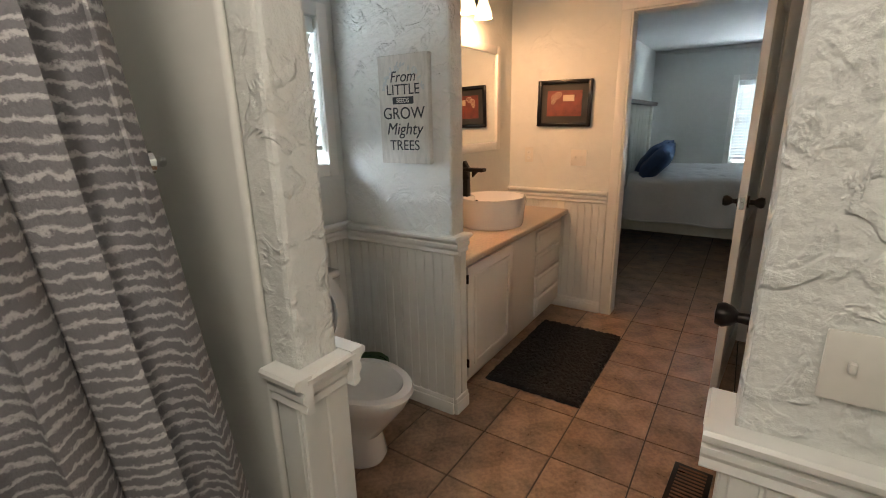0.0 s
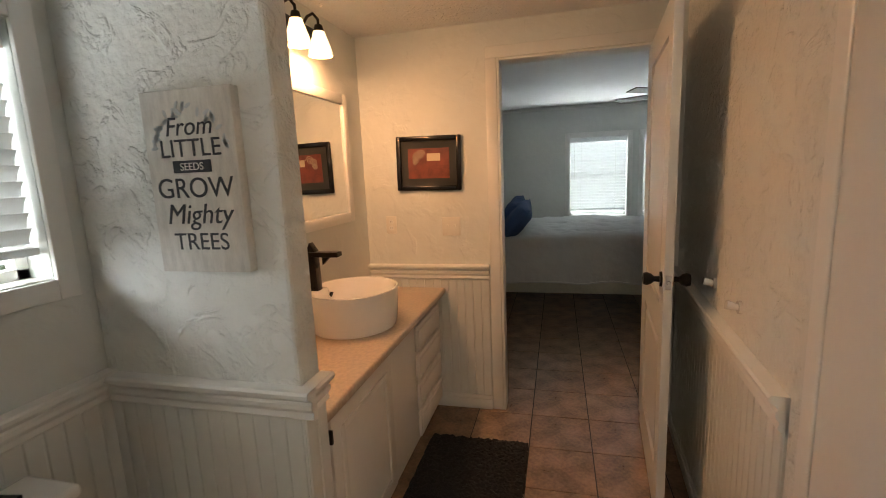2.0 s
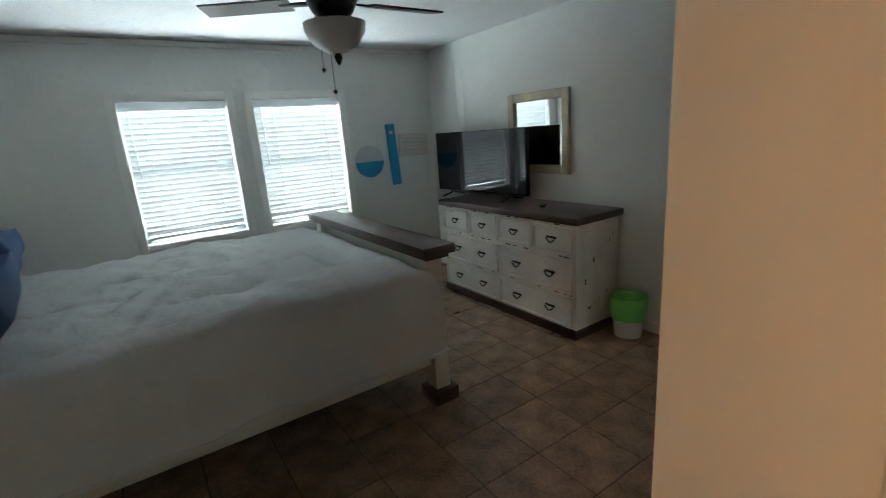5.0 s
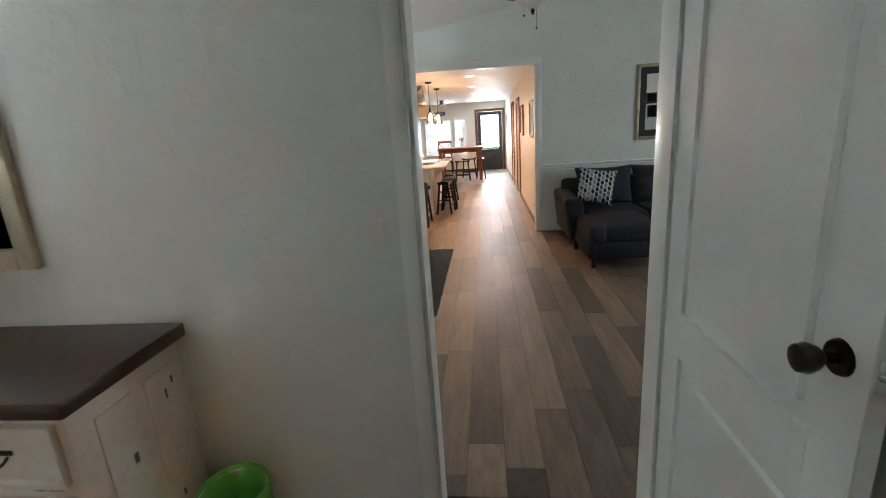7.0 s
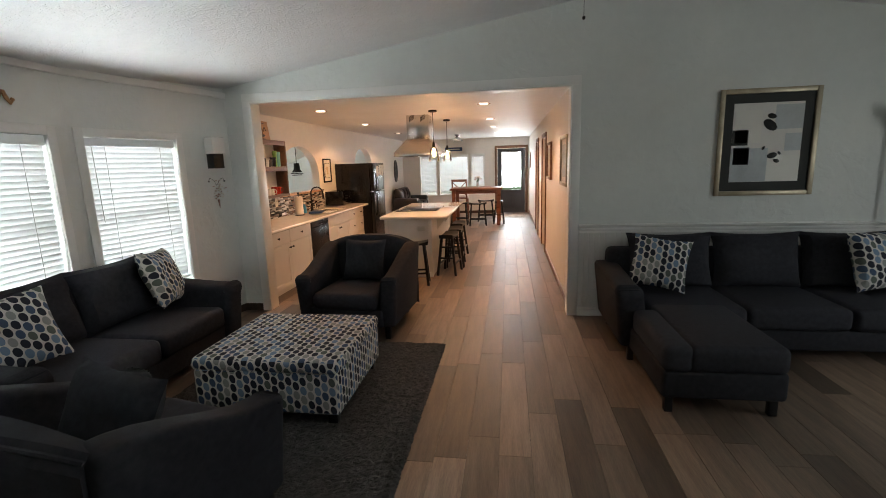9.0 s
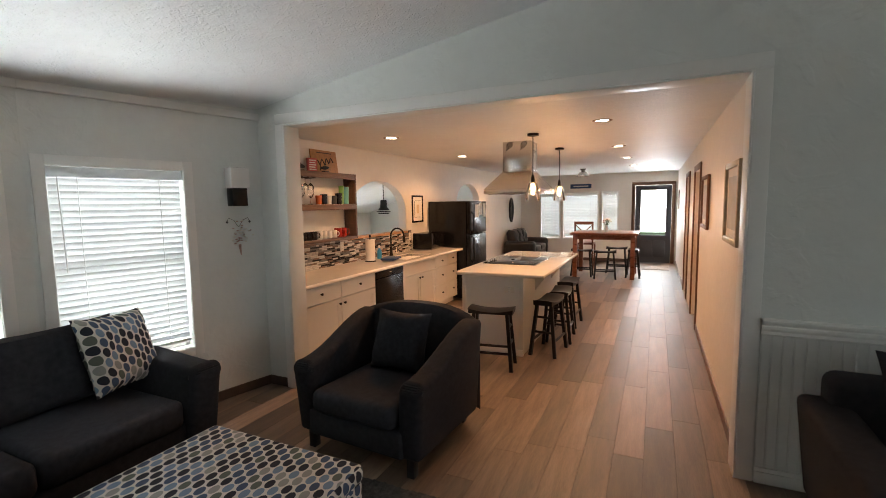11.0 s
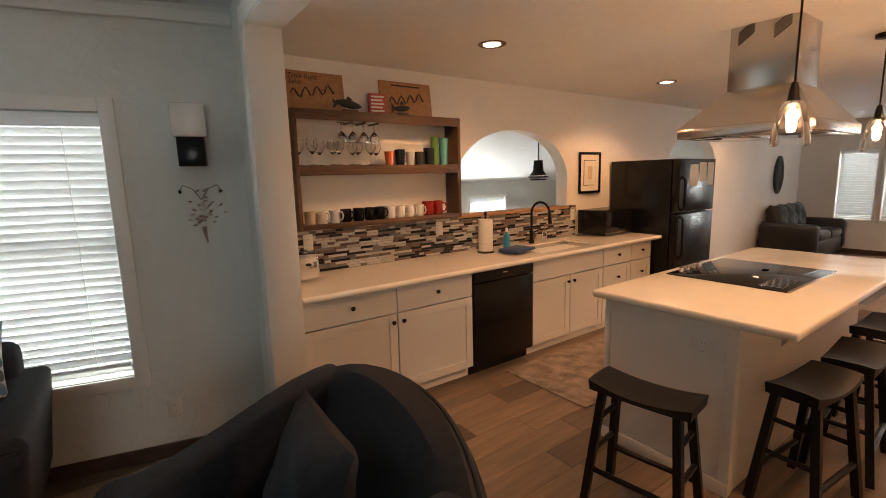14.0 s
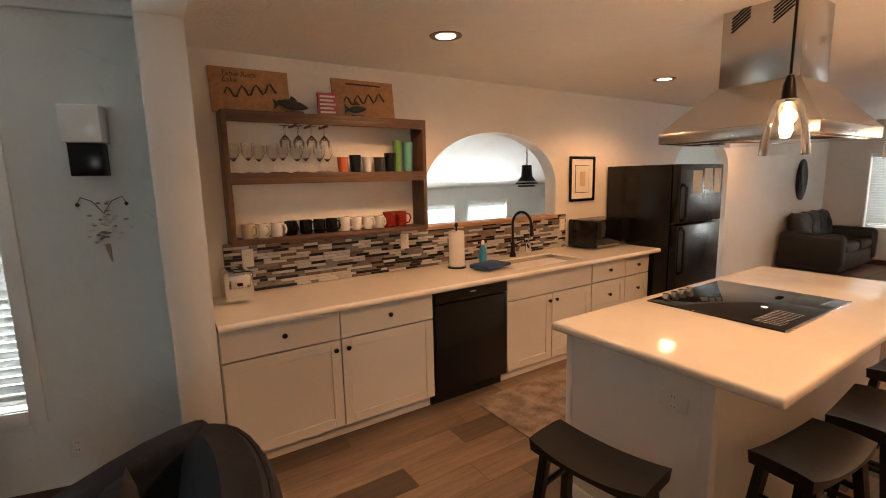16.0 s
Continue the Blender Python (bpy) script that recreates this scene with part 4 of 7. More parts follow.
def handle_pull(parent, x, y, z):
    h = part("handle", bx(x - 0.05, y - 0.006, z + 0.005, x + 0.05, y, z + 0.022, 0.004, 1), M["blackmetal"], parent, "black iron drop pull")
    pts = [(x - 0.045 + 0.09 * k / 10, y - 0.016, z + 0.008 - 0.032 * math.sin(math.pi * k / 10)) for k in range(11)]
    part("bail", tube(pts, 0.005, 6), M["blackmetal"], h)


def dresser():
    r = thing("dresser", "distressed white dresser with dark wooden top and iron pulls", "dresser", -1.727, -0.345)
    w, d = 0.83, 0.24
    part("body", bx(-w, -d, 0.07, w, d, 0.87, 0.004), M["worn"], r)
    part("top", bx(-w - 0.03, -d - 0.03, 0.87, w + 0.03, d + 0.02, 0.925, 0.01, 2), M["darkwood"], r, "dark stained wooden top")
    part("plinth", bx(-w - 0.012, -d - 0.025, 0.0, w + 0.012, d, 0.07, 0.008), M["darkwood"], r, "dark wooden plinth")
    for z0, z1, n in ((0.645, 0.845, 4), (0.35, 0.60, 2), (0.085, 0.315, 2)):
        pw = 2 * (w - 0.02) / n
        for k in range(n):
            x0, x1 = -w + 0.02 + k * pw + 0.012, -w + 0.02 + (k + 1) * pw - 0.012
            dr = bx(x0, -d - 0.026, z0, x1, -d, z1)
            face = min(dr.faces, key=lambda q: q.calc_center_median().y)
            bmesh.ops.inset_region(dr, faces=[face], thickness=0.024, depth=0.0)
            bmesh.ops.inset_region(dr, faces=[face], thickness=0.010, depth=-0.014)
            p = part("drawer", dr, M["worn"], r, smooth=False)
            for hx in ([(x0 + x1) / 2] if n == 4 else [x0 + (x1 - x0) * 0.27, x1 - (x1 - x0) * 0.27]):
                handle_pull(p, hx, -d - 0.012, (z0 + z1) / 2)
    for y0 in (-0.16, 0.04):
        part("side_panel", bx(w, y0, 0.16, w + 0.006, y0 + 0.15, 0.80, 0.003), M["worn"], r)
    rnd = random.Random(4)
    sc = bmesh.new()
    for _ in range(9):
        y, z, h = rnd.uniform(-0.18, 0.18), rnd.uniform(0.14, 0.82), rnd.uniform(0.01, 0.045)
        bx(w + 0.006, y, z, w + 0.0068, y + rnd.uniform(0.006, 0.02), z + h, into=sc)
    for _ in range(26):
        x, z = rnd.uniform(-w, w - 0.06), rnd.choice((0.335, 0.622, 0.858))
        bx(x, -d - 0.0012, z - 0.004, x + rnd.uniform(0.02, 0.06), -d, z + 0.006, into=sc)
    tagged(part("scuffs", sc, M["scuff"], r, "brown worn scuffs", smooth=False), kind="stuff")


dresser()


def television():
    r = thing("television", "flat black television on two splayed feet on the dresser", "television", -2.30, -0.33, 0.925, 3)
    part("casing", bx(-0.63, 0.0, 0.055, 0.63, 0.045, 0.635, 0.006), M["black"], r)
    part("screen", bx(-0.622, -0.003, 0.07, 0.622, 0.0, 0.627), M["screen"], r, "dark glossy screen")
    for x in (-0.42, 0.42):
        part("foot", tube([(x, 0.02, 0.07), (x, -0.0, 0.03), (x + 0.02, -0.13, 0.008)], 0.008, 6, tube([(x, 0.02, 0.06), (x, 0.05, 0.03), (x + 0.02, 0.15, 0.008)], 0.008, 6)), M["black"], r)


television()
solo("remote_control", bx(-0.02, -0.07, 0, 0.02, 0.07, 0.016, 0.005), M["black"], "black remote control lying on the dresser", "remote", smooth=True, at=pose(-1.42, -0.36, 0.927, 0, 0, 35))


def framed(name, label, cat, m, w, h, fw, fmat, depth=0.03, mats=(), glass_pane=False):
    """A frame hung in its local xz plane, facing -y; mats are (inset, material, name) sheets, nearest the rim first."""
    r = tagged(new(name), label, cat)
    r.matrix_basis = m
    f = bmesh.new()
    for a in ((-w / 2, -h / 2, -w / 2 + fw, h / 2), (w / 2 - fw, -h / 2, w / 2, h / 2), (-w / 2 + fw, -h / 2, w / 2 - fw, -h / 2 + fw), (-w / 2 + fw, h / 2 - fw, w / 2 - fw, h / 2)):
        bx(a[0], -depth, a[1], a[2], -0.002, a[3], min(0.008, fw / 4), 2, into=f)
    part("frame", f, fmat, r)
    for k, (ins, mm, nm) in enumerate(mats):
        part(nm, bx(-w / 2 + ins, -0.008 - 0.003 * k, -h / 2 + ins, w / 2 - ins, -0.004, h / 2 - ins), mm, r, smooth=False)
    return r


framed("wall_mirror", "mirror in a broad champagne frame above the dresser", "mirror", pose(-1.73, -0.077, 1.50), 0.71, 0.69, 0.075, M["champagne"], 0.035, [(0.06, M["mirror"], "mirror_glass")])


def wall_plate(name, label, m, w, h, toggles=1, outlet=False):
    r = tagged(new(name), label, "outlet" if outlet else "light switch")
    r.matrix_basis = m
    part("plate", bx(-w / 2, -0.007, -h / 2, w / 2, -0.0015, h / 2, 0.003), M["plate"], r)
    for k in range(toggles):
        x = (k - (toggles - 1) / 2) * 0.046
        if outlet:
            for z in (-0.02, 0.02):
                part("socket", rod((x, -0.0065, z), (x, -0.0085, z), 0.016, seg=14), M["trim"], r)
                part("slot", bx(x - 0.007, -0.0092, z - 0.004, x - 0.005, -0.0084, z + 0.005, into=bx(x + 0.005, -0.0092, z - 0.004, x + 0.007, -0.0084, z + 0.005)), M["black"], r, smooth=False)
        else:
            part("toggle", bx(x - 0.005, -0.018, -0.004, x + 0.005, -0.006, 0.012, 0.002), M["plate"], r)


wall_plate("light_switch", "ivory toggle switch beside the bedroom door", pose(-0.107, -0.075, 1.243), 0.075, 0.118)


def bin_(name, x, y, label, liner, body, r0, r1, h):
    r = thing(name, label, "bin", x, y)
    part("pail", turned([(0, 0.0), (r0, 0.0), (r1, h), (r1 - 0.006, h), (r0 - 0.006, 0.012), (0, 0.012)], 24), body, r)
    lip = turned([(r1 + 0.004, h * 0.48), (r1 + 0.009, h * 0.7), (r1 + 0.010, h), (r1 + 0.004, h + 0.018), (r1 - 0.012, h - 0.01), (r0, h * 0.3)], 36)
    for v in lip.verts:
        v.co += Vector((v.co.x, v.co.y, 0)).normalized() * 0.006 * noise.noise(v.co * 30) + Vector((0, 0, 0.012 * noise.noise(v.co * 14)))
    part("liner", lip, liner, r, "crumpled plastic liner")


bin_("waste_bin", -0.715, -0.225, "white waste bin with a lime green liner", M["lime"], M["china"], 0.10, 0.125, 0.29)


def ceiling_fan(x, y, ztop, zhub, label, blades=5, start=20, globe=True):
    r = thing("ceiling_fan", label, "ceiling fan", x, y, zhub)
    part("canopy", turned([(0.0, ztop - zhub), (0.07, ztop - zhub), (0.062, ztop - zhub - 0.04), (0.02, ztop - zhub - 0.07), (0, ztop - zhub - 0.07)], 20), M["blackmetal"], r)
    part("downrod", rod((0, 0, 0.08), (0, 0, ztop - zhub - 0.05), 0.013), M["blackmetal"], r)
    part("motor", turned([(0, 0.09), (0.05, 0.09), (0.11, 0.055), (0.125, 0.0), (0.10, -0.05), (0.055, -0.09), (0.0, -0.09)], 24), M["blackmetal"], r)
    for k in range(blades):
        b = part("blade", bx(0.20, -0.065, -0.006, 0.64, 0.065, 0.004, 0.004, 1), M["darkwood"], r, at=pose(0, 0, 0.0, 10, 0, start + 360 * k / blades))
        part("blade_iron", bx(0.09, -0.02, -0.008, 0.26, 0.02, 0.0, 0.003), M["blackmetal"], b)
    if globe:
        part("globe", turned([(0.0, -0.24), (0.05, -0.235), (0.11, -0.20), (0.15, -0.14), (0.155, -0.10), (0.06, -0.085)], 24), M["shadeoff"], r, "frosted glass bowl, unlit")
        part("finial", turned([(0, -0.30), (0.012, -0.285), (0.022, -0.255), (0.014, -0.24), (0, -0.238)], 14), M["blackmetal"], r)
        for dx, l in ((0.03, 0.42), (-0.09, 0.30)):
            c = part("pull_chain", rod((dx, -0.05, -0.06), (dx, -0.05, -l), 0.0018, seg=5), M["blackmetal"], r)
            part("chain_knob", turned([(0, -l - 0.02), (0.01, -l - 0.01), (0.01, -l), (0, -l + 0.008)], 10, at=(dx, -0.05, 0)), M["blackmetal"], c)


ceiling_fan(-1.15, -2.09, 2.46, 2.23, "dark bronze ceiling fan with frosted bowl light in the bedroom")
ceiling_fan(0.80, 3.42, 3.07, 2.88, "dark bronze ceiling fan under the living room vault", 5, 36, True)
# wall decorations by the bedroom corner
o = tagged(new("wall_plaque"), "round blue and grey plaque hung on the bedroom wall", "wall decoration")
o.matrix_basis = pose(-3.418, -0.92, 1.315, 0, 0, 90)
part("disc", rod((0, -0.014, 0), (0, 0, 0), 0.17, seg=32), M["sage"], o)
part("painted_band", prism([(0.165 * math.cos(math.pi + math.pi * k / 16), 0.165 * math.sin(math.pi + math.pi * k / 16)) for k in range(17)], "y", -0.017, -0.013), M["blue"], o, "bright blue lower half", smooth=False)
part("cord", rod((-0.03, -0.006, 0.165), (0, -0.006, 0.21), 0.002, seg=5, into=rod((0.03, -0.006, 0.165), (0, -0.006, 0.21), 0.002, seg=5)), M["cord"], o)
o = tagged(new("wall_paddle"), "bright blue wooden plank sign hung upright", "wall decoration")
o.matrix_basis = pose(-3.418, -0.625, 1.365, 0, -3, 90)
part("plank", bx(-0.055, -0.018, -0.33, 0.055, 0, 0.33, 0.004), M["blue"], o)
part("emblem", rod((0, -0.021, 0.24), (0, -0.017, 0.24), 0.022, seg=6), M["china"], o)
o = tagged(new("wall_sign"), "whitewashed wooden sign with faded writing", "wall sign")
o.matrix_basis = pose(-3.418, -0.355, 1.455, 0, 2, 90)
part("board", bx(-0.19, -0.014, -0.125, 0.19, 0, 0.125, 0.004), M["sign"], o)
for k, (wd, zz) in enumerate(((0.24, 0.07), (0.30, 0.03), (0.20, -0.01), (0.28, -0.05))):
    part("writing", bx(-wd / 2, -0.0155, zz - 0.008, wd / 2, -0.0138, zz + 0.008), M["sage"], o, smooth=False)


# ---- bathroom things ----
def vanity():
    r = thing("vanity", "white bathroom vanity with a beige laminate top", "vanity", 1.13, -4.47)
    L, d, h = 1.598, 0.48, 0.78
    part("body", bx(0, 0, 0.07, L, d - 0.02, h, 0.003), M["cabinet"], r)
    part("toe_kick", bx(0, 0, 0, L, d - 0.07, 0.07), M["cabinet"], r, smooth=False)
    part("top", bx(-0.006, 0, h, L, d + 0.035, h + 0.04, 0.012, 3, bx(-0.006, 0, h + 0.03, L, 0.02, h + 0.115, 0.008)), M["laminate"], r, "beige laminate worktop with upstand")
    for x0, x1 in ((0.93, 1.50),):
        p = bx(x0, d - 0.02, 0.09, x1, d - 0.004, h - 0.03, 0.004)
        for a in ((x0 + 0.06, 0.15, x0 + 0.085, h - 0.09), (x1 - 0.085, 0.15, x1 - 0.06, h - 0.09), (x0 + 0.085, 0.15, x1 - 0.085, 0.175), (x0 + 0.085, h - 0.115, x1 - 0.085, h - 0.09)):
            bx(a[0], d - 0.006, a[1], a[2], d + 0.004, a[3], 0.004, 2, into=p)
        dd = part("door", p, M["cabinet"], r)
        for z in (0.16, h - 0.12):
            part("hinge", bx(x1, d - 0.014, z, x1 + 0.012, d + 0.002, z + 0.05, 0.002), M["blackmetal"], dd)
    for k in range(4):
        z0 = 0.09 + k * 0.166
        part("drawer", bx(0.05, d - 0.02, z0, 0.53, d - 0.002, z0 + 0.145, 0.006, 2, bx(0.075, d - 0.004, z0 + 0.025, 0.505, d + 0.004, z0 + 0.12, 0.006)), M["cabinet"], r)


vanity()


def basin():
    r = thing("vessel_sink", "round white china vessel sink on the vanity", "sink", 1.885, -4.24, 0.82)
    part("bowl", turned([(0, 0), (0.205, 0.0), (0.212, 0.02), (0.226, 0.185), (0.224, 0.192), (0.215, 0.192), (0.208, 0.182), (0.185, 0.075), (0.12, 0.032), (0.0, 0.024)], 48, sx=1.06, sy=1.0), M["china"], r)
    part("faucet_deck", bx(-0.035, -0.216, 0.05, 0.115, -0.145, 0.186, 0.018, 3), M["china"], r)
    part("drain", turned([(0, 0.026), (0.026, 0.028), (0.022, 0.034), (0, 0.035)], 18), M["chrome"], r)
    part("overflow_ring", rod((-0.10, -0.182, 0.125), (-0.10, -0.168, 0.122), 0.014, seg=14), M["blackmetal"], r)
    f = thing("basin_faucet", "angular dark bronze faucet behind the vessel sink", "faucet", 1.93, -4.422, 1.004, 0)
    part("body", prism([(-0.03, 0), (0.03, 0), (0.026, 0.19), (-0.026, 0.19)], "x", -0.024, 0.024, 0.003), M["blackmetal"], f)
    part("spout", bx(-0.026, -0.03, 0.17, 0.026, 0.15, 0.195, 0.004, 1), M["blackmetal"], f)
    part("lever", prism([(-0.02, 0.195), (0.03, 0.195), (0.0, 0.24)], "x", -0.02, 0.02, 0.002), M["blackmetal"], f)
    part("aerator_fin", prism([(0.06, 0.17), (0.10, 0.17), (0.06, 0.13)], "x", -0.012, 0.012, 0.001), M["blackmetal"], f)


basin()
framed("vanity_mirror", "large mirror in a flat white frame over the vanity", "mirror", pose(1.985, -4.469, 1.655, 0, 0, 180), 1.28, 0.735, 0.058, M["trim"], 0.022, [(0.06, M["mirror"], "mirror_glass")])


def vanity_light():
    r = thing("vanity_light", "bronze wall light bar with three lit frosted shades", "wall light", 2.0, -4.468, 2.265)
    part("back_plate", bx(-0.34, 0.0, -0.035, 0.34, 0.022, 0.035, 0.008), M["blackmetal"], r)
    for x in (-0.2, 0, 0.2):
        a = part("arm", tube([(x, 0.02, 0.0), (x, 0.06, 0.05), (x, 0.09, 0.06), (x, 0.115, 0.03), (x, 0.115, 0.0)], 0.007, 8), M["blackmetal"], r)
        part("socket_cup", turned([(0, 0.0), (0.018, 0.0), (0.026, -0.03), (0, -0.03)], 14, at=(x, 0.115, 0.005)), M["blackmetal"], a)
        s = part("shade", turned([(0.027, -0.025), (0.034, -0.05), (0.052, -0.10), (0.058, -0.135), (0.054, -0.135), (0.048, -0.10), (0.03, -0.05), (0.023, -0.025)], 22, at=(x, 0.115, 0)), M["shade"], r, "glowing frosted glass shade")


vanity_light()
f = framed("framed_print", "red print with spirals in a black frame", "picture", pose(1.122, -4.028, 1.614, 0, 1, 90), 0.415, 0.335, 0.03, M["black"], 0.025, [(0.025, M["dmat"], "mat_board"), (0.075, M["rust"], "print")])
for k, (x, z, rr) in enumerate(((-0.08, 0.04, 0.026), (-0.05, 0.055, 0.03), (-0.085, 0.01, 0.02))):
    part("spiral", tube([(x + rr * (1 - j / 26) * math.cos(j * 0.55), -0.0125, z + rr * (1 - j / 26) * math.sin(j * 0.55)) for j in range(24)], 0.0022, 5), M["cream"], f)
part("caption_card", bx(-0.01, -0.0135, 0.015, 0.075, -0.0108, 0.06), M["cream"], f, smooth=False)
wall_plate("light_switch", "ivory double toggle switch beside the bathroom door", pose(1.12, -3.901, 1.217, 0, 0, 90), 0.118, 0.118, 2)
wall_plate("wall_outlet", "ivory outlet above the vanity", pose(1.12, -4.301, 1.232, 0, 0, 90), 0.07, 0.115, 1, True)


def words(text, size, parent, m, material, name="lettering", extrude=0.0008, shear=0.0):
    """Raised lettering from the built-in font, turned into a mesh."""
    cu = bpy.data.curves.new(name, "FONT")
    cu.body, cu.size, cu.align_x, cu.align_y, cu.extrude, cu.shear = text, size, "CENTER", "CENTER", extrude, shear
    tmp = bpy.data.objects.new(name, cu)
    me = bpy.data.meshes.new_from_object(tmp)
    bpy.data.objects.remove(tmp)
    me.materials.clear()
    me.materials.append(material)
    ob = new(name, me)
    ob.parent = parent
    ob.matrix_basis = m
    return ob


def tree_sign():
    r = tagged(new("quote_sign"), "whitewashed board with a printed tree saying", "wall sign")
    r.matrix_basis = pose(2.842, -4.19, 1.554, 0, 0, 90)
    part("board", bx(-0.142, -0.034, -0.243, 0.142, -0.002, 0.243, 0.003), M["sign"], r)
    for t, s, z, sh in (("From", 0.068, 0.146, 0.25), ("LITTLE", 0.066, 0.09, 0), ("GROW", 0.076, -0.015, 0), ("Mighty", 0.078, -0.085, 0.25), ("TREES", 0.066, -0.16, 0)):
        words(t, s, r, pose(0, -0.0345, z, 90), M["ink"], shear=sh)
    part("word_band", bx(-0.06, -0.0355, 0.028, 0.06, -0.0335, 0.06), M["ink"], r, smooth=False)
    words("SEEDS", 0.028, r, pose(0, -0.0362, 0.043, 90), M["paper"])
    lf = bmesh.new()
    rnd = random.Random(3)
    for k in range(34):
        a = rnd.uniform(0.15, math.pi - 0.15)
        x, z = 0.115 * math.cos(a), 0.07 + 0.14 * math.sin(a) * rnd.uniform(0.75, 1.0)
        one = rod((0, -0.0005, 0), (0, 0.0005, 0), 0.012, seg=8)
        one.transform(Matrix.Translation((x, -0.0344, z)) @ Matrix.Rotation(rnd.uniform(0, 3), 4, "Y") @ Matrix.Diagonal((1, 1, 0.4, 1)))
        join(lf, one)
    part("leaf_print", lf, M["sage"], r, "pale grey printed leaves", smooth=False)


tree_sign()


def toilet():
    r = thing("toilet", "white china toilet with raised seat and lid", "toilet", 3.33, -4.62)
    part("tank", bx(-0.20, 0.0, 0.38, 0.20, 0.17, 0.77, 0.03, 3), M["china"], r)
    part("tank_lid", bx(-0.215, -0.005, 0.77, 0.215, 0.185, 0.81, 0.014, 3), M["china"], r)
    part("flush_lever", bx(-0.17, 0.17, 0.62, -0.09, 0.19, 0.64, 0.005), M["chrome"], r)
    bowl = turned([(0.0, 0.0), (0.105, 0.0), (0.115, 0.03), (0.10, 0.14), (0.115, 0.24), (0.165, 0.33), (0.185, 0.385), (0.18, 0.405), (0.15, 0.405), (0.135, 0.37), (0.10, 0.28), (0.05, 0.22), (0, 0.21)], 32)
    for v in bowl.verts:
        v.co.y = v.co.y * (1.40 if v.co.y > 0 else 1.1) + 0.48 - (0.06 if v.co.z < 0.2 else 0)
    part("bowl", bowl, M["china"], r)
    part("pedestal", bx(-0.10, 0.04, 0, 0.10, 0.34, 0.37, 0.04, 3), M["china"], r)
    ring = bmesh.new()
    n = 32
    vs = []
    for rr, dz in ((1.0, 0), (1.0, 0.02), (0.66, 0.02), (0.66, 0)):
        vs.append([ring.verts.new((0.185 * rr * math.cos(2 * math.pi * k / n), dz, 0.215 + 0.215 * rr * math.sin(2 * math.pi * k / n))) for k in range(n)])
    for a, b in zip(vs, vs[1:] + vs[:1]):
        for k in range(n):
            ring.faces.new((a[k], a[(k + 1) % n], b[(k + 1) % n], b[k]))
    bmesh.ops.recalc_face_normals(ring, faces=ring.faces)
    part("seat", ring, M["china"], r, at=pose(0, 0.235, 0.42, 6))
    lid = rod((0, -0.02, 0.215), (0, 0.0, 0.215), 0.2, seg=32)
    bmesh.ops.scale(lid, vec=(0.94, 1, 1.1), verts=lid.verts)
    part("lid", lid, M["china"], r, at=pose(0, 0.215, 0.40, 5))


toilet()
s = thing("spray_can", "blue and white air freshener can on the toilet tank", "spray can", 3.44, -4.53, 0.812)
part("can", turned([(0, 0), (0.03, 0), (0.03, 0.15), (0.022, 0.17), (0, 0.17)], 18), M["blue"], s)
part("band", turned([(0.0306, 0.05), (0.0306, 0.10)], 18), M["darkblue"], s)
part("cap", turned([(0.024, 0.165), (0.026, 0.21), (0.02, 0.22), (0, 0.22)], 16), M["china"], s, "white plastic cap")
solo("tank_tray", bx(-0.10, -0.035, 0, 0.10, 0.035, 0.012, 0.003), M["black"], "flat black patterned tray on the toilet tank", "tray", at=pose(3.30, -4.53, 0.812, 0, 0, 12))
bin_("bath_bin", 3.03, -4.38, "small bin with a dark green liner by the toilet", M["stem"], M["black"], 0.09, 0.105, 0.26)


def shaggy(name, x0, y0, x1, y1, h, material, label, cat, n, seed):
    """A pile rug: a thick slab with an uneven tufted top and edge."""
    bm = bmesh.new()
    rnd = random.Random(seed)
    nx, ny = n, max(4, int(n * (y1 - y0) / (x1 - x0)))
    g = [[bm.verts.new((x0 + (x1 - x0) * i / nx + rnd.uniform(-1, 1) * 0.006, y0 + (y1 - y0) * j / ny + rnd.uniform(-1, 1) * 0.006, (h + rnd.uniform(-1, 1) * h * 0.28) if 0 < i < nx and 0 < j < ny else 0.002)) for j in range(ny + 1)] for i in range(nx + 1)]
    for i in range(nx):
        for j in range(ny):
            bm.faces.new((g[i][j], g[i + 1][j], g[i + 1][j + 1], g[i][j + 1]))
    return solo(name, bm, material, label, cat)


shaggy("bath_rug", 1.50, -3.98, 2.46, -3.41, 0.022, M["mat"], "shaggy black bath rug in front of the vanity", "bath rug", 90, 1)
v = thing("floor_vent", "brown slotted metal floor vent", "floor vent", 2.80, -2.86, 0, math.degrees(SL))
part("frame", bx(-0.17, -0.075, 0, 0.17, 0.075, 0.005, 0.002), M["blackmetal"], v)
for k in range(14):
    part("louvre", bx(-0.15 + k * 0.022, -0.055, 0.004, -0.14 + k * 0.022, 0.055, 0.008), M["casing"], v, smooth=False)
for yy in (1.95, 2.28):
    h = thing("wall_hook", "white ceramic robe hook on the plaster wall", "hook", 0, 0)
    h.matrix_basis = wn_ob.matrix_basis @ pose(yy - 1.12, 0, 1.075)
    part("rose", rod((0, 0, 0), (0, -0.01, 0), 0.022, seg=14), M["china"], h)
    part("peg", rod((0, -0.01, 0), (0, -0.045, 0.008), 0.011, 0.016, 12), M["china"], h)


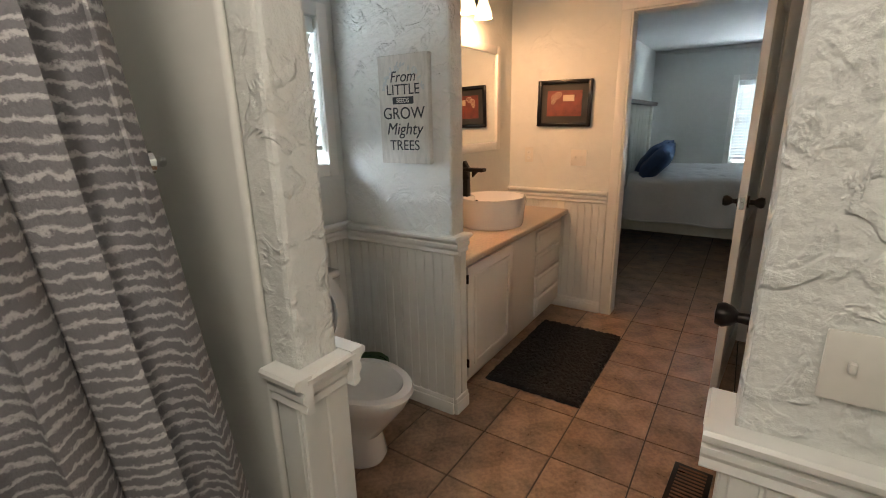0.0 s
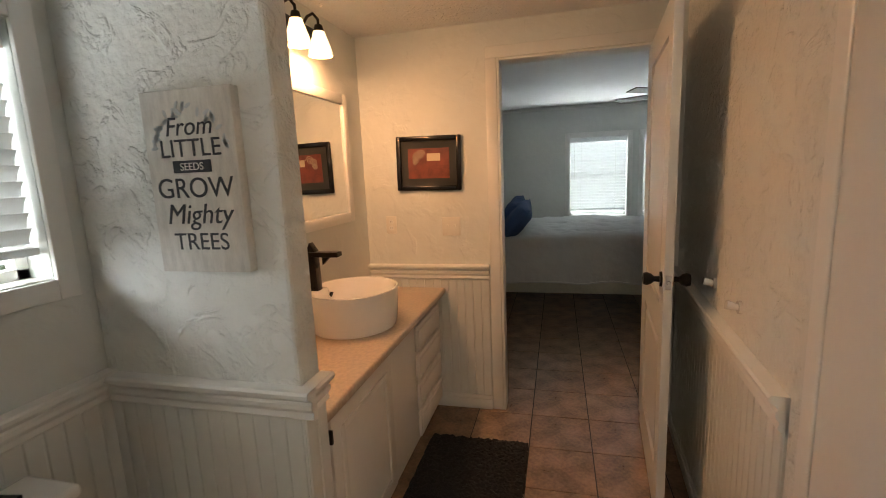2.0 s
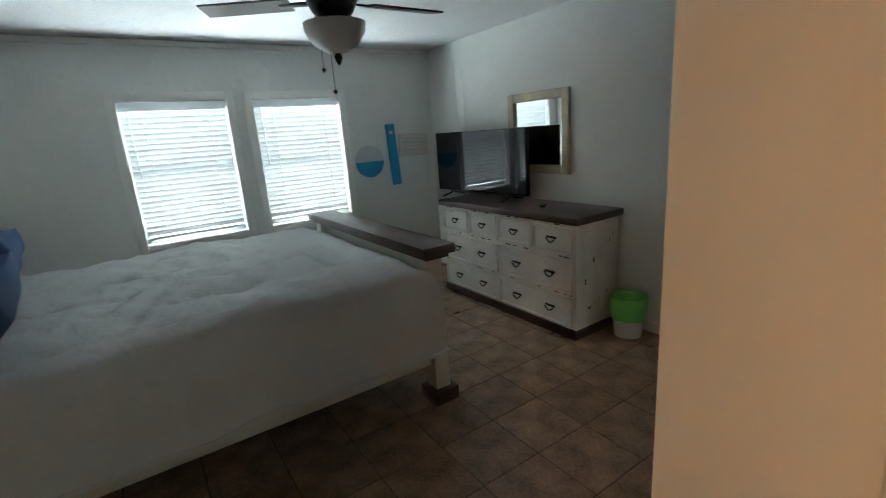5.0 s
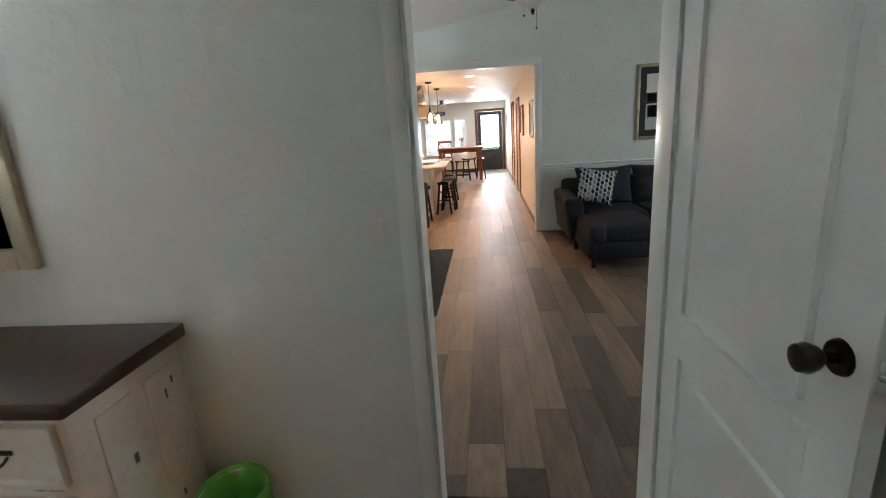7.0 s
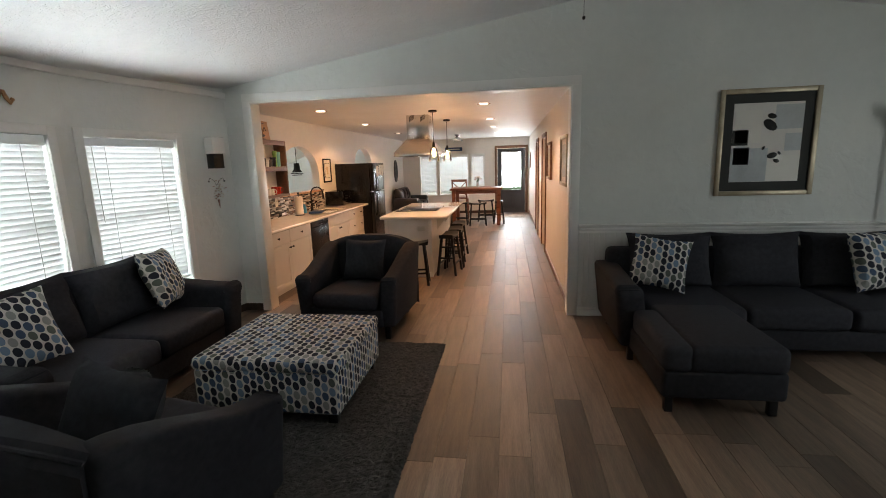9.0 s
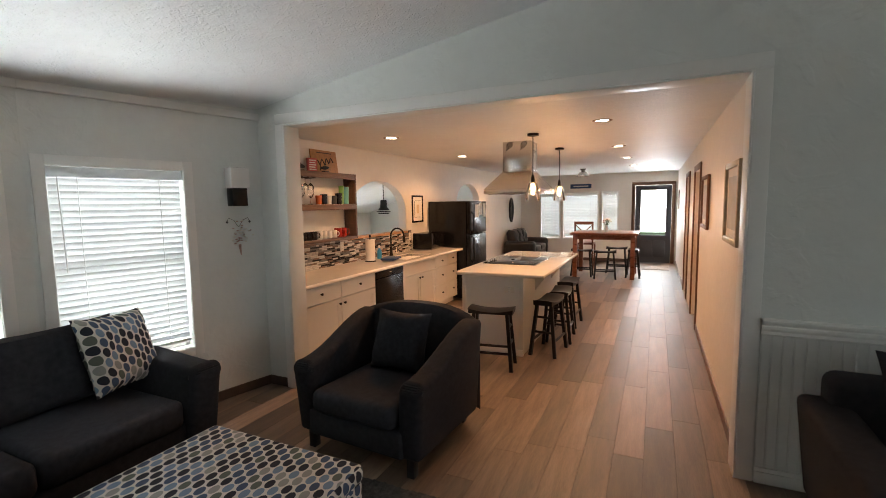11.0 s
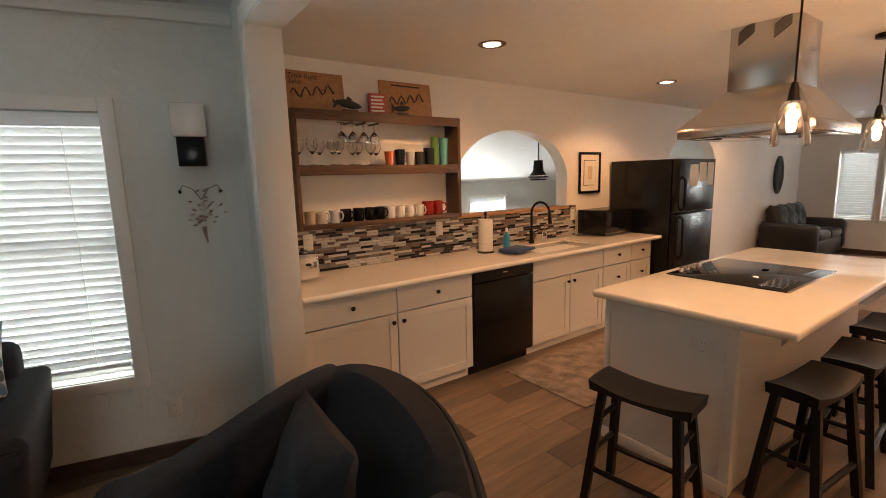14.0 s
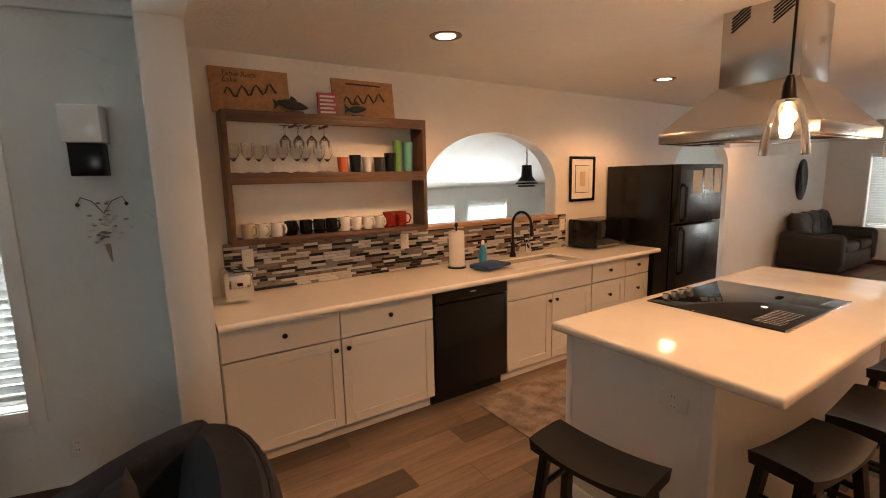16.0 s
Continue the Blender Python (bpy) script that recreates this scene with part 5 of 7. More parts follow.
def shower_curtain():
    bm = bmesh.new()
    n, mz = 150, 20
    g = []
    for i in range(n + 1):
        u = i / n
        col = []
        for j in range(mz + 1):
            z = 0.12 + 2.0 * j / mz
            a = 0.035 + 0.010 * math.sin(j * 0.4)
            y = -3.60 + a * math.sin(i * 0.55 + 0.5 * math.sin(i * 0.11) + 0.15 * math.sin(j * 0.5)) + 0.012 * math.sin(i * 0.17 + j * 0.2)
            x = 4.16 + 0.10 * max(z - 0.3, 0) * (1 - u) + 1.4 * u
            col.append(bm.verts.new((x + 0.012 * math.sin(i * 0.8), y, z)))
        g.append(col)
    for i in range(n):
        for j in range(mz):
            bm.faces.new((g[i][j], g[i + 1][j], g[i + 1][j + 1], g[i][j + 1]))
    r = thing("shower_curtain", "grey shower curtain with woven pale stripes", "shower curtain")
    part("cloth", bm, M["curtain"], r)
    part("curtain_rod", rod((4.035, -3.60, 2.16), (5.6, -3.60, 2.16), 0.0125), M["chrome"], r)
    for k in range(9):
        part("ring", tube([(4.18 + k * 0.16, -3.60 + 0.022 * math.cos(a * 0.7), 2.15 + 0.03 * math.sin(a * 0.7)) for a in range(10)], 0.003, 5), M["chrome"], r)


shower_curtain()
struct("tub_surround", bx(4.036, -4.645, 0.0, 4.06, -3.70, 2.2, 0.012, 3), M["tub"], "glossy white tub surround panel", "tub surround", True)
tb = thing("bathtub", "white bathtub behind the shower curtain", "bathtub", 4.065, -4.64)
part("apron", bx(0.0, 0.80, 0, 1.53, 0.88, 0.42, 0.02, 3), M["china"], tb)
part("basin", bx(0.0, 0.0, 0, 1.53, 0.80, 0.30, 0.02, 3), M["china"], tb)
part("rim", bx(0.0, 0.0, 0.38, 1.53, 0.07, 0.42, 0.012), M["china"], tb)
g = thing("tub_knob", "round chrome knob on the tub surround", "knob", 4.06, -4.0, 1.42)
part("stem", rod((0, 0, 0), (0.03, 0, 0), 0.012), M["chrome"], g)
part("cap", rod((0.03, 0, 0), (0.05, 0, 0), 0.028, 0.022, 18), M["chrome"], g)
wall_plate("light_switch", "ivory switch plate on the rough plaster wall", pose(3.76, -2.63, 1.12, 0, 0, 90), 0.118, 0.118, 2)
# fixture assumed for the added tub-area lamp; none is seen here
cl_ = thing("ceiling_light", "assumed round white flush ceiling light, added out of view over the tub area", "ceiling light", 4.85, -3.0, 2.40)
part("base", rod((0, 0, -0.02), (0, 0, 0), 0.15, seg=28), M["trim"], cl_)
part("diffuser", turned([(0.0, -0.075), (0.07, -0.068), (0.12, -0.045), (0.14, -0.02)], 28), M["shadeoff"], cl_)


# ---- living room things ----
def block_legs(r, pts, h, material=None, s=0.035):
    for x, y in pts:
        part("leg", prism([(x - s * 0.7, y - s * 0.7), (x + s * 0.7, y - s * 0.7), (x + s * 0.7, y + s * 0.7), (x - s * 0.7, y + s * 0.7)], "z", 0, h + 0.01, 0.004), material or M["stool"], r)


def throw(parent_name, m, w, h, d, material, label, seed):
    return solo(parent_name, pillow(w, h, d, seed=seed), material, label, "cushion", smooth=True, at=m, group="throw cushions")


def arm_shape(d, flare, low, high):
    """Side outline of an upholstered arm, (depth, height): sweeps down from the back to a rounded front."""
    pts = [(0.0, 0.12), (d, 0.12), (d + 0.02, low - 0.06)]
    for k in range(7):
        a = k / 6 * math.pi / 2
        pts.append((d - 0.03 + 0.05 * math.cos(a), low - 0.05 + 0.05 * math.sin(a)))
    for k in range(1, 9):
        t = k / 8
        pts.append((d - 0.03 - (d - 0.05) * t, low + (high - low) * (3 * t * t - 2 * t ** 3)))
    return pts


def armchair(x, y, rz, label):
    """Swoop-armed chair; it faces local +y."""
    r = thing("armchair", label, "armchair", x, y, 0, rz, group="armchairs")
    r.matrix_basis = r.matrix_basis @ Matrix.Diagonal((1.05, 1.12, 1.0, 1.0))
    part("seat_base", bx(-0.36, -0.34, 0.12, 0.36, 0.40, 0.30, 0.03, 3), M["sofa"], r)
    part("seat_cushion", bx(-0.31, -0.24, 0.29, 0.31, 0.43, 0.45, 0.055, 4), M["sofa2"], r)
    for s in (-1, 1):
        g = prism(arm_shape(0.74, 0, 0.60, 0.82), "x", s * 0.31, s * 0.46, 0.035, 3)
        bmesh.ops.translate(g, vec=(0, -0.36, 0), verts=g.verts)
        for v in g.verts:
            v.co.x += s * 0.05 * max(v.co.z - 0.3, 0) / 0.5
        part("arm", g, M["sofa"], r)
    n = 12
    bm = bmesh.new()
    outer, inner = [], []
    for k in range(n + 1):
        t = 2 * k / n - 1
        top = 0.88 - 0.07 * abs(t) ** 3
        xo, yo = 0.47 * t, -0.47 + 0.10 * t * t
        xi, yi = 0.40 * t, -0.26 + 0.05 * t * t
        outer.append([bm.verts.new((xo, yo, z)) for z in (0.12, 0.5, top - 0.05)] + [bm.verts.new((xo * 0.97, yo + 0.04, top))])
        inner.append([bm.verts.new((xi, yi, z)) for z in (0.30, 0.5)] + [bm.verts.new((xi, yi - 0.05, top - 0.05)), bm.verts.new((xi, yi - 0.09, top))])
    for k in range(n):
        for j in range(3):
            bm.faces.new((outer[k][j], outer[k + 1][j], outer[k + 1][j + 1], outer[k][j + 1]))
            bm.faces.new((inner[k + 1][j], inner[k][j], inner[k][j + 1], inner[k + 1][j + 1]))
        bm.faces.new((outer[k][3], outer[k + 1][3], inner[k + 1][3], inner[k][3]))
        bm.faces.new((outer[k + 1][0], outer[k][0], inner[k][0], inner[k + 1][0]))
    bm.faces.new([outer[0][j] for j in range(4)] + [inner[0][j] for j in (3, 2, 1, 0)])
    bm.faces.new([outer[n][j] for j in (3, 2, 1, 0)] + [inner[n][j] for j in range(4)])
    bmesh.ops.recalc_face_normals(bm, faces=bm.faces)
    part("backrest", bm, M["sofa"], r)
    part("welt", tube([(0.46 * (2 * k / 12 - 1), -0.47 + 0.10 * (2 * k / 12 - 1) ** 2 + 0.02, 0.88 - 0.07 * abs(2 * k / 12 - 1) ** 3 - 0.02) for k in range(13)], 0.008, 6), M["sofa2"], r)
    block_legs(r, ((-0.33, -0.36), (0.33, -0.36), (-0.38, 0.33), (0.38, 0.33)), 0.12)
    return r


armchair(-1.13, 4.77, 176, "charcoal armchair with sloping arms facing the ottoman")
armchair(-1.25, 1.88, -12, "charcoal armchair with sloping arms, seen from behind")
throw("throw_cushion", pose(-1.12, 4.88, 0.66, 18, 0, 176), 0.46, 0.44, 0.16, M["sofa2"], "plain charcoal cushion on an armchair", 5)
throw("throw_cushion", pose(-1.26, 1.87, 0.62, -22, 6, -10), 0.48, 0.44, 0.16, M["sofa2"], "plain charcoal cushion on an armchair", 6)


def couch(name, label, x, y, rz, L, d, seats, back_h, arm_w=0.22, group=""):
    """A sofa facing local -y... its back at local y = d/2."""
    r = thing(name, label, "sofa", x, y, 0, rz, group)
    part("frame", bx(-L / 2 + 0.04, -d / 2 + 0.06, 0.11, L / 2 - 0.04, d / 2, 0.29, 0.03, 3), M["sofa"], r)
    part("back_frame", bx(-L / 2 + 0.05, d / 2 - 0.20, 0.2, L / 2 - 0.05, d / 2, back_h - 0.13, 0.06, 4), M["sofa"], r)
    inner = L - 2 * arm_w
    for k in range(seats):
        x0 = -inner / 2 + k * inner / seats
        part("seat_cushion", bx(x0 + 0.004, -d / 2 + 0.02, 0.28, x0 + inner / seats - 0.004, d / 2 - 0.20, 0.46, 0.05, 4), M["sofa2"], r)
        p = pillow(inner / seats + 0.02, 0.52, 0.24, seed=20 + k + seats)
        p.transform(pose(x0 + inner / seats / 2, d / 2 - 0.22, 0.685, -14))
        part("back_cushion", p, M["sofa2"], r)
    for s in (-1, 1):
        g = prism(arm_shape(d - 0.04, 0, 0.62, 0.66), "x", s * (L / 2 - arm_w), s * L / 2, 0.05, 4)
        g.transform(Matrix.Translation((0, d / 2 - 0.02, 0)) @ Matrix.Diagonal((1, -1, 1, 1)))
        bmesh.ops.reverse_faces(g, faces=g.faces)
        for v in g.verts:
            v.co.x += s * 0.06 * max(v.co.z - 0.35, 0) / 0.3
        part("arm", g, M["sofa"], r)
    block_legs(r, ((-L / 2 + 0.1, -d / 2 + 0.08), (L / 2 - 0.1, -d / 2 + 0.08), (-L / 2 + 0.1, d / 2 - 0.06), (L / 2 - 0.1, d / 2 - 0.06)), 0.12)
    return r


couch("loveseat", "charcoal loveseat under the bay windows", -2.52, 3.14, 90, 1.93, 0.92, 2, 0.94)
throw("throw_cushion", pose(-2.58, 3.80, 0.74, -20, 4, 108), 0.52, 0.50, 0.17, M["spots"], "cushion printed with navy and grey leaf discs", 1)
throw("throw_cushion", pose(-2.58, 2.55, 0.70, -24, -5, 70), 0.50, 0.48, 0.17, M["spots"], "cushion printed with navy and grey leaf discs", 2)

sc_ = couch("sectional_sofa", "black charcoal sectional sofa with a chaise end", 2.58, 4.46, 0, 2.64, 0.98, 3, 0.92)
part("chaise_base", bx(-1.24, -1.26, 0.11, -0.50, -0.40, 0.30, 0.03, 3), M["sofa"], sc_)
part("chaise_cushion", bx(-1.09, -1.27, 0.285, -0.50, -0.36, 0.465, 0.05, 4, bx(-1.24, -1.27, 0.285, -1.05, -0.50, 0.465, 0.05, 4)), M["sofa2"], sc_)
block_legs(sc_, ((-1.18, -1.2), (-0.56, -1.2)), 0.12)
throw("throw_cushion", pose(1.68, 4.46, 0.72, -22, 8, -14), 0.47, 0.46, 0.17, M["spots"], "cushion printed with dark leaf discs on the sectional", 3)
throw("throw_cushion", pose(3.42, 4.48, 0.74, -18, -3, 8), 0.52, 0.50, 0.17, M["spots"], "cushion printed with dark leaf discs on the sectional", 4)


def ottoman():
    r = thing("ottoman", "square ottoman covered in navy and grey leaf discs", "ottoman", -1.16, 3.30)
    body = bx(-0.49, -0.45, 0.09, 0.49, 0.45, 0.37, 0.02, 3)
    part("upholstered_box", box_uv(body), M["spots"], r)
    t = bx(-0.50, -0.46, 0.36, 0.50, 0.46, 0.45, 0.035, 4)
    t.normal_update()
    part("lid", box_uv(t), M["spots"], r)
    block_legs(r, ((-0.43, -0.39), (0.43, -0.39), (-0.43, 0.39), (0.43, 0.39)), 0.09, None, 0.045)


ottoman()
shaggy("area_rug", -2.05, 2.04, -0.19, 4.24, 0.020, M["rug"], "dark grey shag rug under the ottoman", "rug", 130, 2)

pic = framed("flower_picture", "framed collage picture of dark flowers on grey blocks", "picture", pose(2.775, 5.138, 1.727), 0.86, 0.985, 0.045, M["champagne"], 0.03, [(0.04, M["dmat"], "mat_board"), (0.13, M["paper"], "print")])
rnd = random.Random(8)
for a in ((-0.30, -0.36, 0.02, -0.05, "sage"), (0.02, -0.36, 0.30, -0.12, "plate"), (-0.30, -0.02, -0.16, 0.12, "dmat"), (-0.28, 0.0, -0.05, 0.30, "plate"), (0.06, 0.12, 0.30, 0.34, "sage"), (0.16, -0.08, 0.30, 0.08, "sage"), (-0.28, -0.2, -0.14, -0.04, "blue")):
    part("colour_block", bx(a[0], -0.0125, a[1], a[2], -0.0106, a[3]), M[a[4]] if a[4] != "blue" else M["ink"], pic, smooth=False)
for cx, cz, sz in ((0.02, 0.16, 0.07), (0.06, -0.12, 0.045), (0.10, -0.17, 0.03), (-0.02, -0.05, 0.02), (0.03, 0.24, 0.04), (0.12, -0.10, 0.02)):
    blob = turned([(0, -0.0008), (sz, 0), (0, 0.0008)], 12)
    blob.transform(Matrix.Translation((cx, -0.014, cz)) @ Matrix.Rotation(rnd.uniform(0, 3), 4, "Y") @ Matrix.Rotation(math.pi / 2, 4, "X") @ Matrix.Diagonal((1, 0.6, 1, 1)))
    part("flower", blob, M["black"], pic, smooth=False)


def floor_lamp():
    r = thing("floor_lamp", "slim black floor lamp with a white bowl shade", "floor lamp", 3.86, 5.0)
    part("base", turned([(0, 0), (0.13, 0), (0.13, 0.015), (0.03, 0.03), (0, 0.03)], 28), M["blackmetal"], r)
    part("pole", rod((0, 0, 0.02), (0, 0, 1.80), 0.011), M["blackmetal"], r)
    part("socket_cup", turned([(0.012, 1.78), (0.035, 1.82), (0.04, 1.85), (0, 1.85)], 18), M["blackmetal"], r)
    part("shade", turned([(0.03, 1.84), (0.07, 1.87), (0.13, 1.96), (0.126, 1.96), (0.066, 1.876), (0.02, 1.85)], 28), M["shadeoff"], r, "white bowl shade")


floor_lamp()


def side_table(x, y):
    r = thing("side_table", "small black side table beside the sectional", "side table", x, y)
    part("tabletop", bx(-0.26, -0.26, 0.43, 0.26, 0.26, 0.46, 0.005), M["stool"], r)
    part("shelf", bx(-0.23, -0.23, 0.14, 0.23, 0.23, 0.16, 0.004), M["stool"], r)
    block_legs(r, ((-0.22, -0.22), (0.22, -0.22), (-0.22, 0.22), (0.22, 0.22)), 0.42)


side_table(4.85, 4.75)
BM = b1.matrix_basis


def on_bay(u, z):
    """A place on the angled bay wall, u metres along it, facing the room."""
    return BM @ pose(0.0, u, z, 0, 0, 90)


sco = tagged(new("wall_sconce"), "white block sconce on a black bracket, unlit", "wall sconce")
sco.matrix_basis = on_bay(1.335, 1.8)
part("bracket", bx(-0.065, -0.10, -0.15, 0.065, -0.002, 0.0, 0.004), M["black"], sco, "black metal bracket")
part("shade", bx(-0.08, -0.12, 0.002, 0.08, -0.004, 0.17, 0.006), M["china"], sco, "white opal glass block")
fl = tagged(new("wall_flower_decoration"), "dried flower and angel decoration hung on the wall", "wall decoration")
fl.matrix_basis = on_bay(1.35, 1.42)
rnd = random.Random(11)
for k in range(46):
    x, z = rnd.gauss(0, 0.035), rnd.gauss(-0.02, 0.055)
    part("petal", turned([(0, -0.006), (0.012, 0), (0, 0.006)], 7, at=(x, -0.018 - rnd.random() * 0.015, z)), M["rose" if k % 2 else "leaf"], fl)
for s in (-1, 1):
    part("wire", tube([(0, -0.01, 0.05), (s * 0.04, -0.015, 0.11), (s * 0.085, -0.015, 0.13), (s * 0.10, -0.015, 0.10)], 0.002, 5), M["blackmetal"], fl)
    part("bud", turned([(0, -0.012), (0.011, 0), (0, 0.012)], 8, at=(s * 0.10, -0.015, 0.095)), M["dmat"], fl)
part("tassel", rod((0, -0.015, -0.10), (0.01, -0.012, -0.19), 0.012, 0.004, 8), M["rose"], fl)
o = on_bay(1.10, 0.29)
wall_plate("wall_outlet", "white outlet low on the bay wall", o, 0.07, 0.115, 1, True)
le = tagged(new("word_decoration"), "cut-out wooden script word over the window", "wall decoration")
le.matrix_basis = pose(-3.048, 2.92, 2.16, 0, 0, 90)
part("script", tube([(-0.3 + 0.02 * k, -0.012, 0.045 * math.sin(k * 1.25) + 0.02 * math.sin(k * 0.5)) for k in range(31)], 0.014, 6), M["boardwood"], le)


# ---- kitchen ----
def shaker(x, y0, y1, z0, z1, name, parent, knobs):
    """A shaker front facing +x with a recessed field and round knobs."""
    g = bx(x, y0, z0, x + 0.012, y1, z1)
    if z1 - z0 > 0.25:
        for a in ((y0, z0, y0 + 0.06, z1), (y1 - 0.06, z0, y1, z1), (y0 + 0.06, z0, y1 - 0.06, z0 + 0.06), (y0 + 0.06, z1 - 0.06, y1 - 0.06, z1)):
            bx(x + 0.004, a[0], a[1], x + 0.02, a[2], a[3], 0.0015, 1, into=g)
    else:
        g.free()
        g = bx(x, y0, z0, x + 0.02, y1, z1, 0.002, 1)
    d = part(name, g, M["cabinet"], parent, smooth=False)
    for ky, kz in knobs:
        k = turned([(0.006, 0), (0.006, 0.012), (0.014, 0.018), (0.015, 0.026), (0.008, 0.031), (0, 0.032)], 14)
        k.transform(Matrix.Translation((x + 0.019, ky, kz)) @ Matrix.Rotation(math.pi / 2, 4, "Y"))
        part("knob", k, M["blackmetal"], d, "round dark bronze knob")


def base_unit(y0, y1, label, fronts):
    r = thing("base_cabinet", label, "cabinet", -3.06, y0, 0, 0, "kitchen base cabinets")
    w = y1 - y0
    part("body", bx(0.0, 0.001, 0.09, 0.545, w - 0.001, 0.855), M["cabinet"], r, smooth=False)
    part("toe_kick", bx(0.0, 0.001, 0.0, 0.49, w - 0.001, 0.09), M["cabinet"], r, smooth=False)
    for nm, a, b, z0, z1, kn in fronts:
        shaker(0.545, a * w + 0.004, b * w - 0.004, z0, z1, nm, r, [(ky * w, kz) for ky, kz in kn])


base_unit(5.33, 6.645, "white shaker base cabinet with two doors and two drawers", [
    ("drawer", 0, 0.5, 0.665, 0.845, [(0.25, 0.755)]), ("drawer", 0.5, 1, 0.665, 0.845, [(0.75, 0.755)]),
    ("door", 0, 0.5, 0.10, 0.655, [(0.47, 0.60)]), ("door", 0.5, 1, 0.10, 0.655, [(0.53, 0.60)])])
base_unit(7.305, 8.28, "white shaker sink cabinet with two doors", [
    ("false_front", 0, 1, 0.665, 0.845, []), ("door", 0, 0.5, 0.10, 0.655, [(0.46, 0.60)]), ("door", 0.5, 1, 0.10, 0.655, [(0.54, 0.60)])])
base_unit(8.285, 9.12, "white shaker drawer cabinet", [
    ("drawer", 0, 0.56, 0.665, 0.845, [(0.28, 0.755)]), ("drawer", 0.56, 1, 0.665, 0.845, [(0.78, 0.755)]),
    ("drawer", 0, 0.56, 0.39, 0.655, [(0.28, 0.53)]), ("drawer", 0.56, 1, 0.39, 0.655, [(0.78, 0.53)]),
    ("drawer", 0, 0.56, 0.10, 0.38, [(0.28, 0.25)]), ("drawer", 0.56, 1, 0.10, 0.38, [(0.78, 0.25)])])

dw = thing("dishwasher", "black front-loading dishwasher under the counter", "dishwasher", -3.06, 6.65)
part("body", bx(0, 0, 0.09, 0.53, 0.65, 0.855), M["black"], dw, smooth=False)
part("door", bx(0.53, 0.004, 0.10, 0.575, 0.646, 0.745, 0.006), M["black"], dw)
part("control_panel", bx(0.53, 0.004, 0.75, 0.578, 0.646, 0.845, 0.008), M["black"], dw)
part("handle_recess", bx(0.575, 0.20, 0.757, 0.58, 0.45, 0.775, 0.002), M["screen"], dw)
part("badge", bx(0.578, 0.30, 0.80, 0.5795, 0.35, 0.808), M["chrome"], dw, smooth=False)
part("kick_plate", bx(0.40, 0.004, 0.0, 0.50, 0.646, 0.09), M["black"], dw, smooth=False)

ct = thing("worktop", "polished white worktop with a sink cut-out", "worktop", -3.06, 5.32)
tp = bmesh.new()
for a in ((0, 0, 0.655, 2.10), (0, 2.86, 0.655, 3.81), (0, 2.10, 0.17, 2.86), (0.56, 2.10, 0.655, 2.86)):
    bx(a[0], a[1], 0.857, a[2], a[3], 0.898, into=tp)
part("slab", tp, M["counter"], ct, smooth=False)
part("front_edge", tube([(0.655, 0.0, 0.878), (0.655, 1.9, 0.878), (0.655, 3.81, 0.878)], 0.0205, 14), M["counter"], ct)
sk = thing("kitchen_sink", "stainless steel undermount kitchen sink", "sink", -3.06, 5.32)
g = bmesh.new()
for a in ((0.17, 2.10, 0.70, 0.185, 2.86, 0.885), (0.545, 2.10, 0.70, 0.56, 2.86, 0.885), (0.17, 2.10, 0.70, 0.56, 2.115, 0.885), (0.17, 2.845, 0.70, 0.56, 2.86, 0.885), (0.17, 2.10, 0.69, 0.56, 2.86, 0.702)):
    bx(*a, into=g)
part("basin", g, M["steel"], sk, smooth=False)
part("drain", rod((0.36, 2.48, 0.702), (0.36, 2.48, 0.706), 0.04, seg=20), M["chrome"], sk)
fc = thing("kitchen_faucet", "matte black gooseneck kitchen faucet", "faucet", -2.96, 7.78, 0.898)
part("base", turned([(0, 0), (0.03, 0), (0.028, 0.02), (0.02, 0.05), (0.02, 0.12), (0.014, 0.13), (0, 0.13)], 18), M["blackmetal"], fc)
part("gooseneck", tube([(0, 0, 0.1), (0, 0, 0.30)] + [(0.10 - 0.10 * math.cos(math.pi * k / 12), 0.03 * k / 12, 0.30 + 0.10 * math.sin(math.pi * k / 12)) for k in range(1, 13)], 0.012, 10), M["blackmetal"], fc)
part("spray_head", rod((0.20, 0.03, 0.30), (0.205, 0.032, 0.20), 0.016, 0.019, 12), M["blackmetal"], fc)
part("lever", rod((0.0, 0.02, 0.10), (0.02, 0.10, 0.13), 0.008, 0.006, 8), M["blackmetal"], fc)


def shelf_unit():
    r = thing("wall_shelf", "rough walnut-stained open wall shelf", "shelf", -3.058, 5.495)
    for z in (0.0, 1.99 - 1.225, 1.625 - 1.225):
        part("board", bx(0, 0.025, 1.225 + z, 0.18, 1.335, 1.225 + z + 0.032, 0.003), M["shelfwood"], r)
    for y in (0.0, 1.335):
        part("side", bx(0, y, 1.225, 0.18, y + 0.028, 2.022, 0.003), M["shelfwood"], r)
    for z in (1.59, 1.955):
        part("front_strip", bx(0.17, 0.028, z, 0.182, 1.335, z + 0.036, 0.002), M["shelfwood"], r)
    for k in range(3):
        part("glass_rack_rail", bx(0.01, 0.42 + k * 0.10, 1.945, 0.16, 0.435 + k * 0.10, 1.957), M["shelfwood"], r, smooth=False)


shelf_unit()


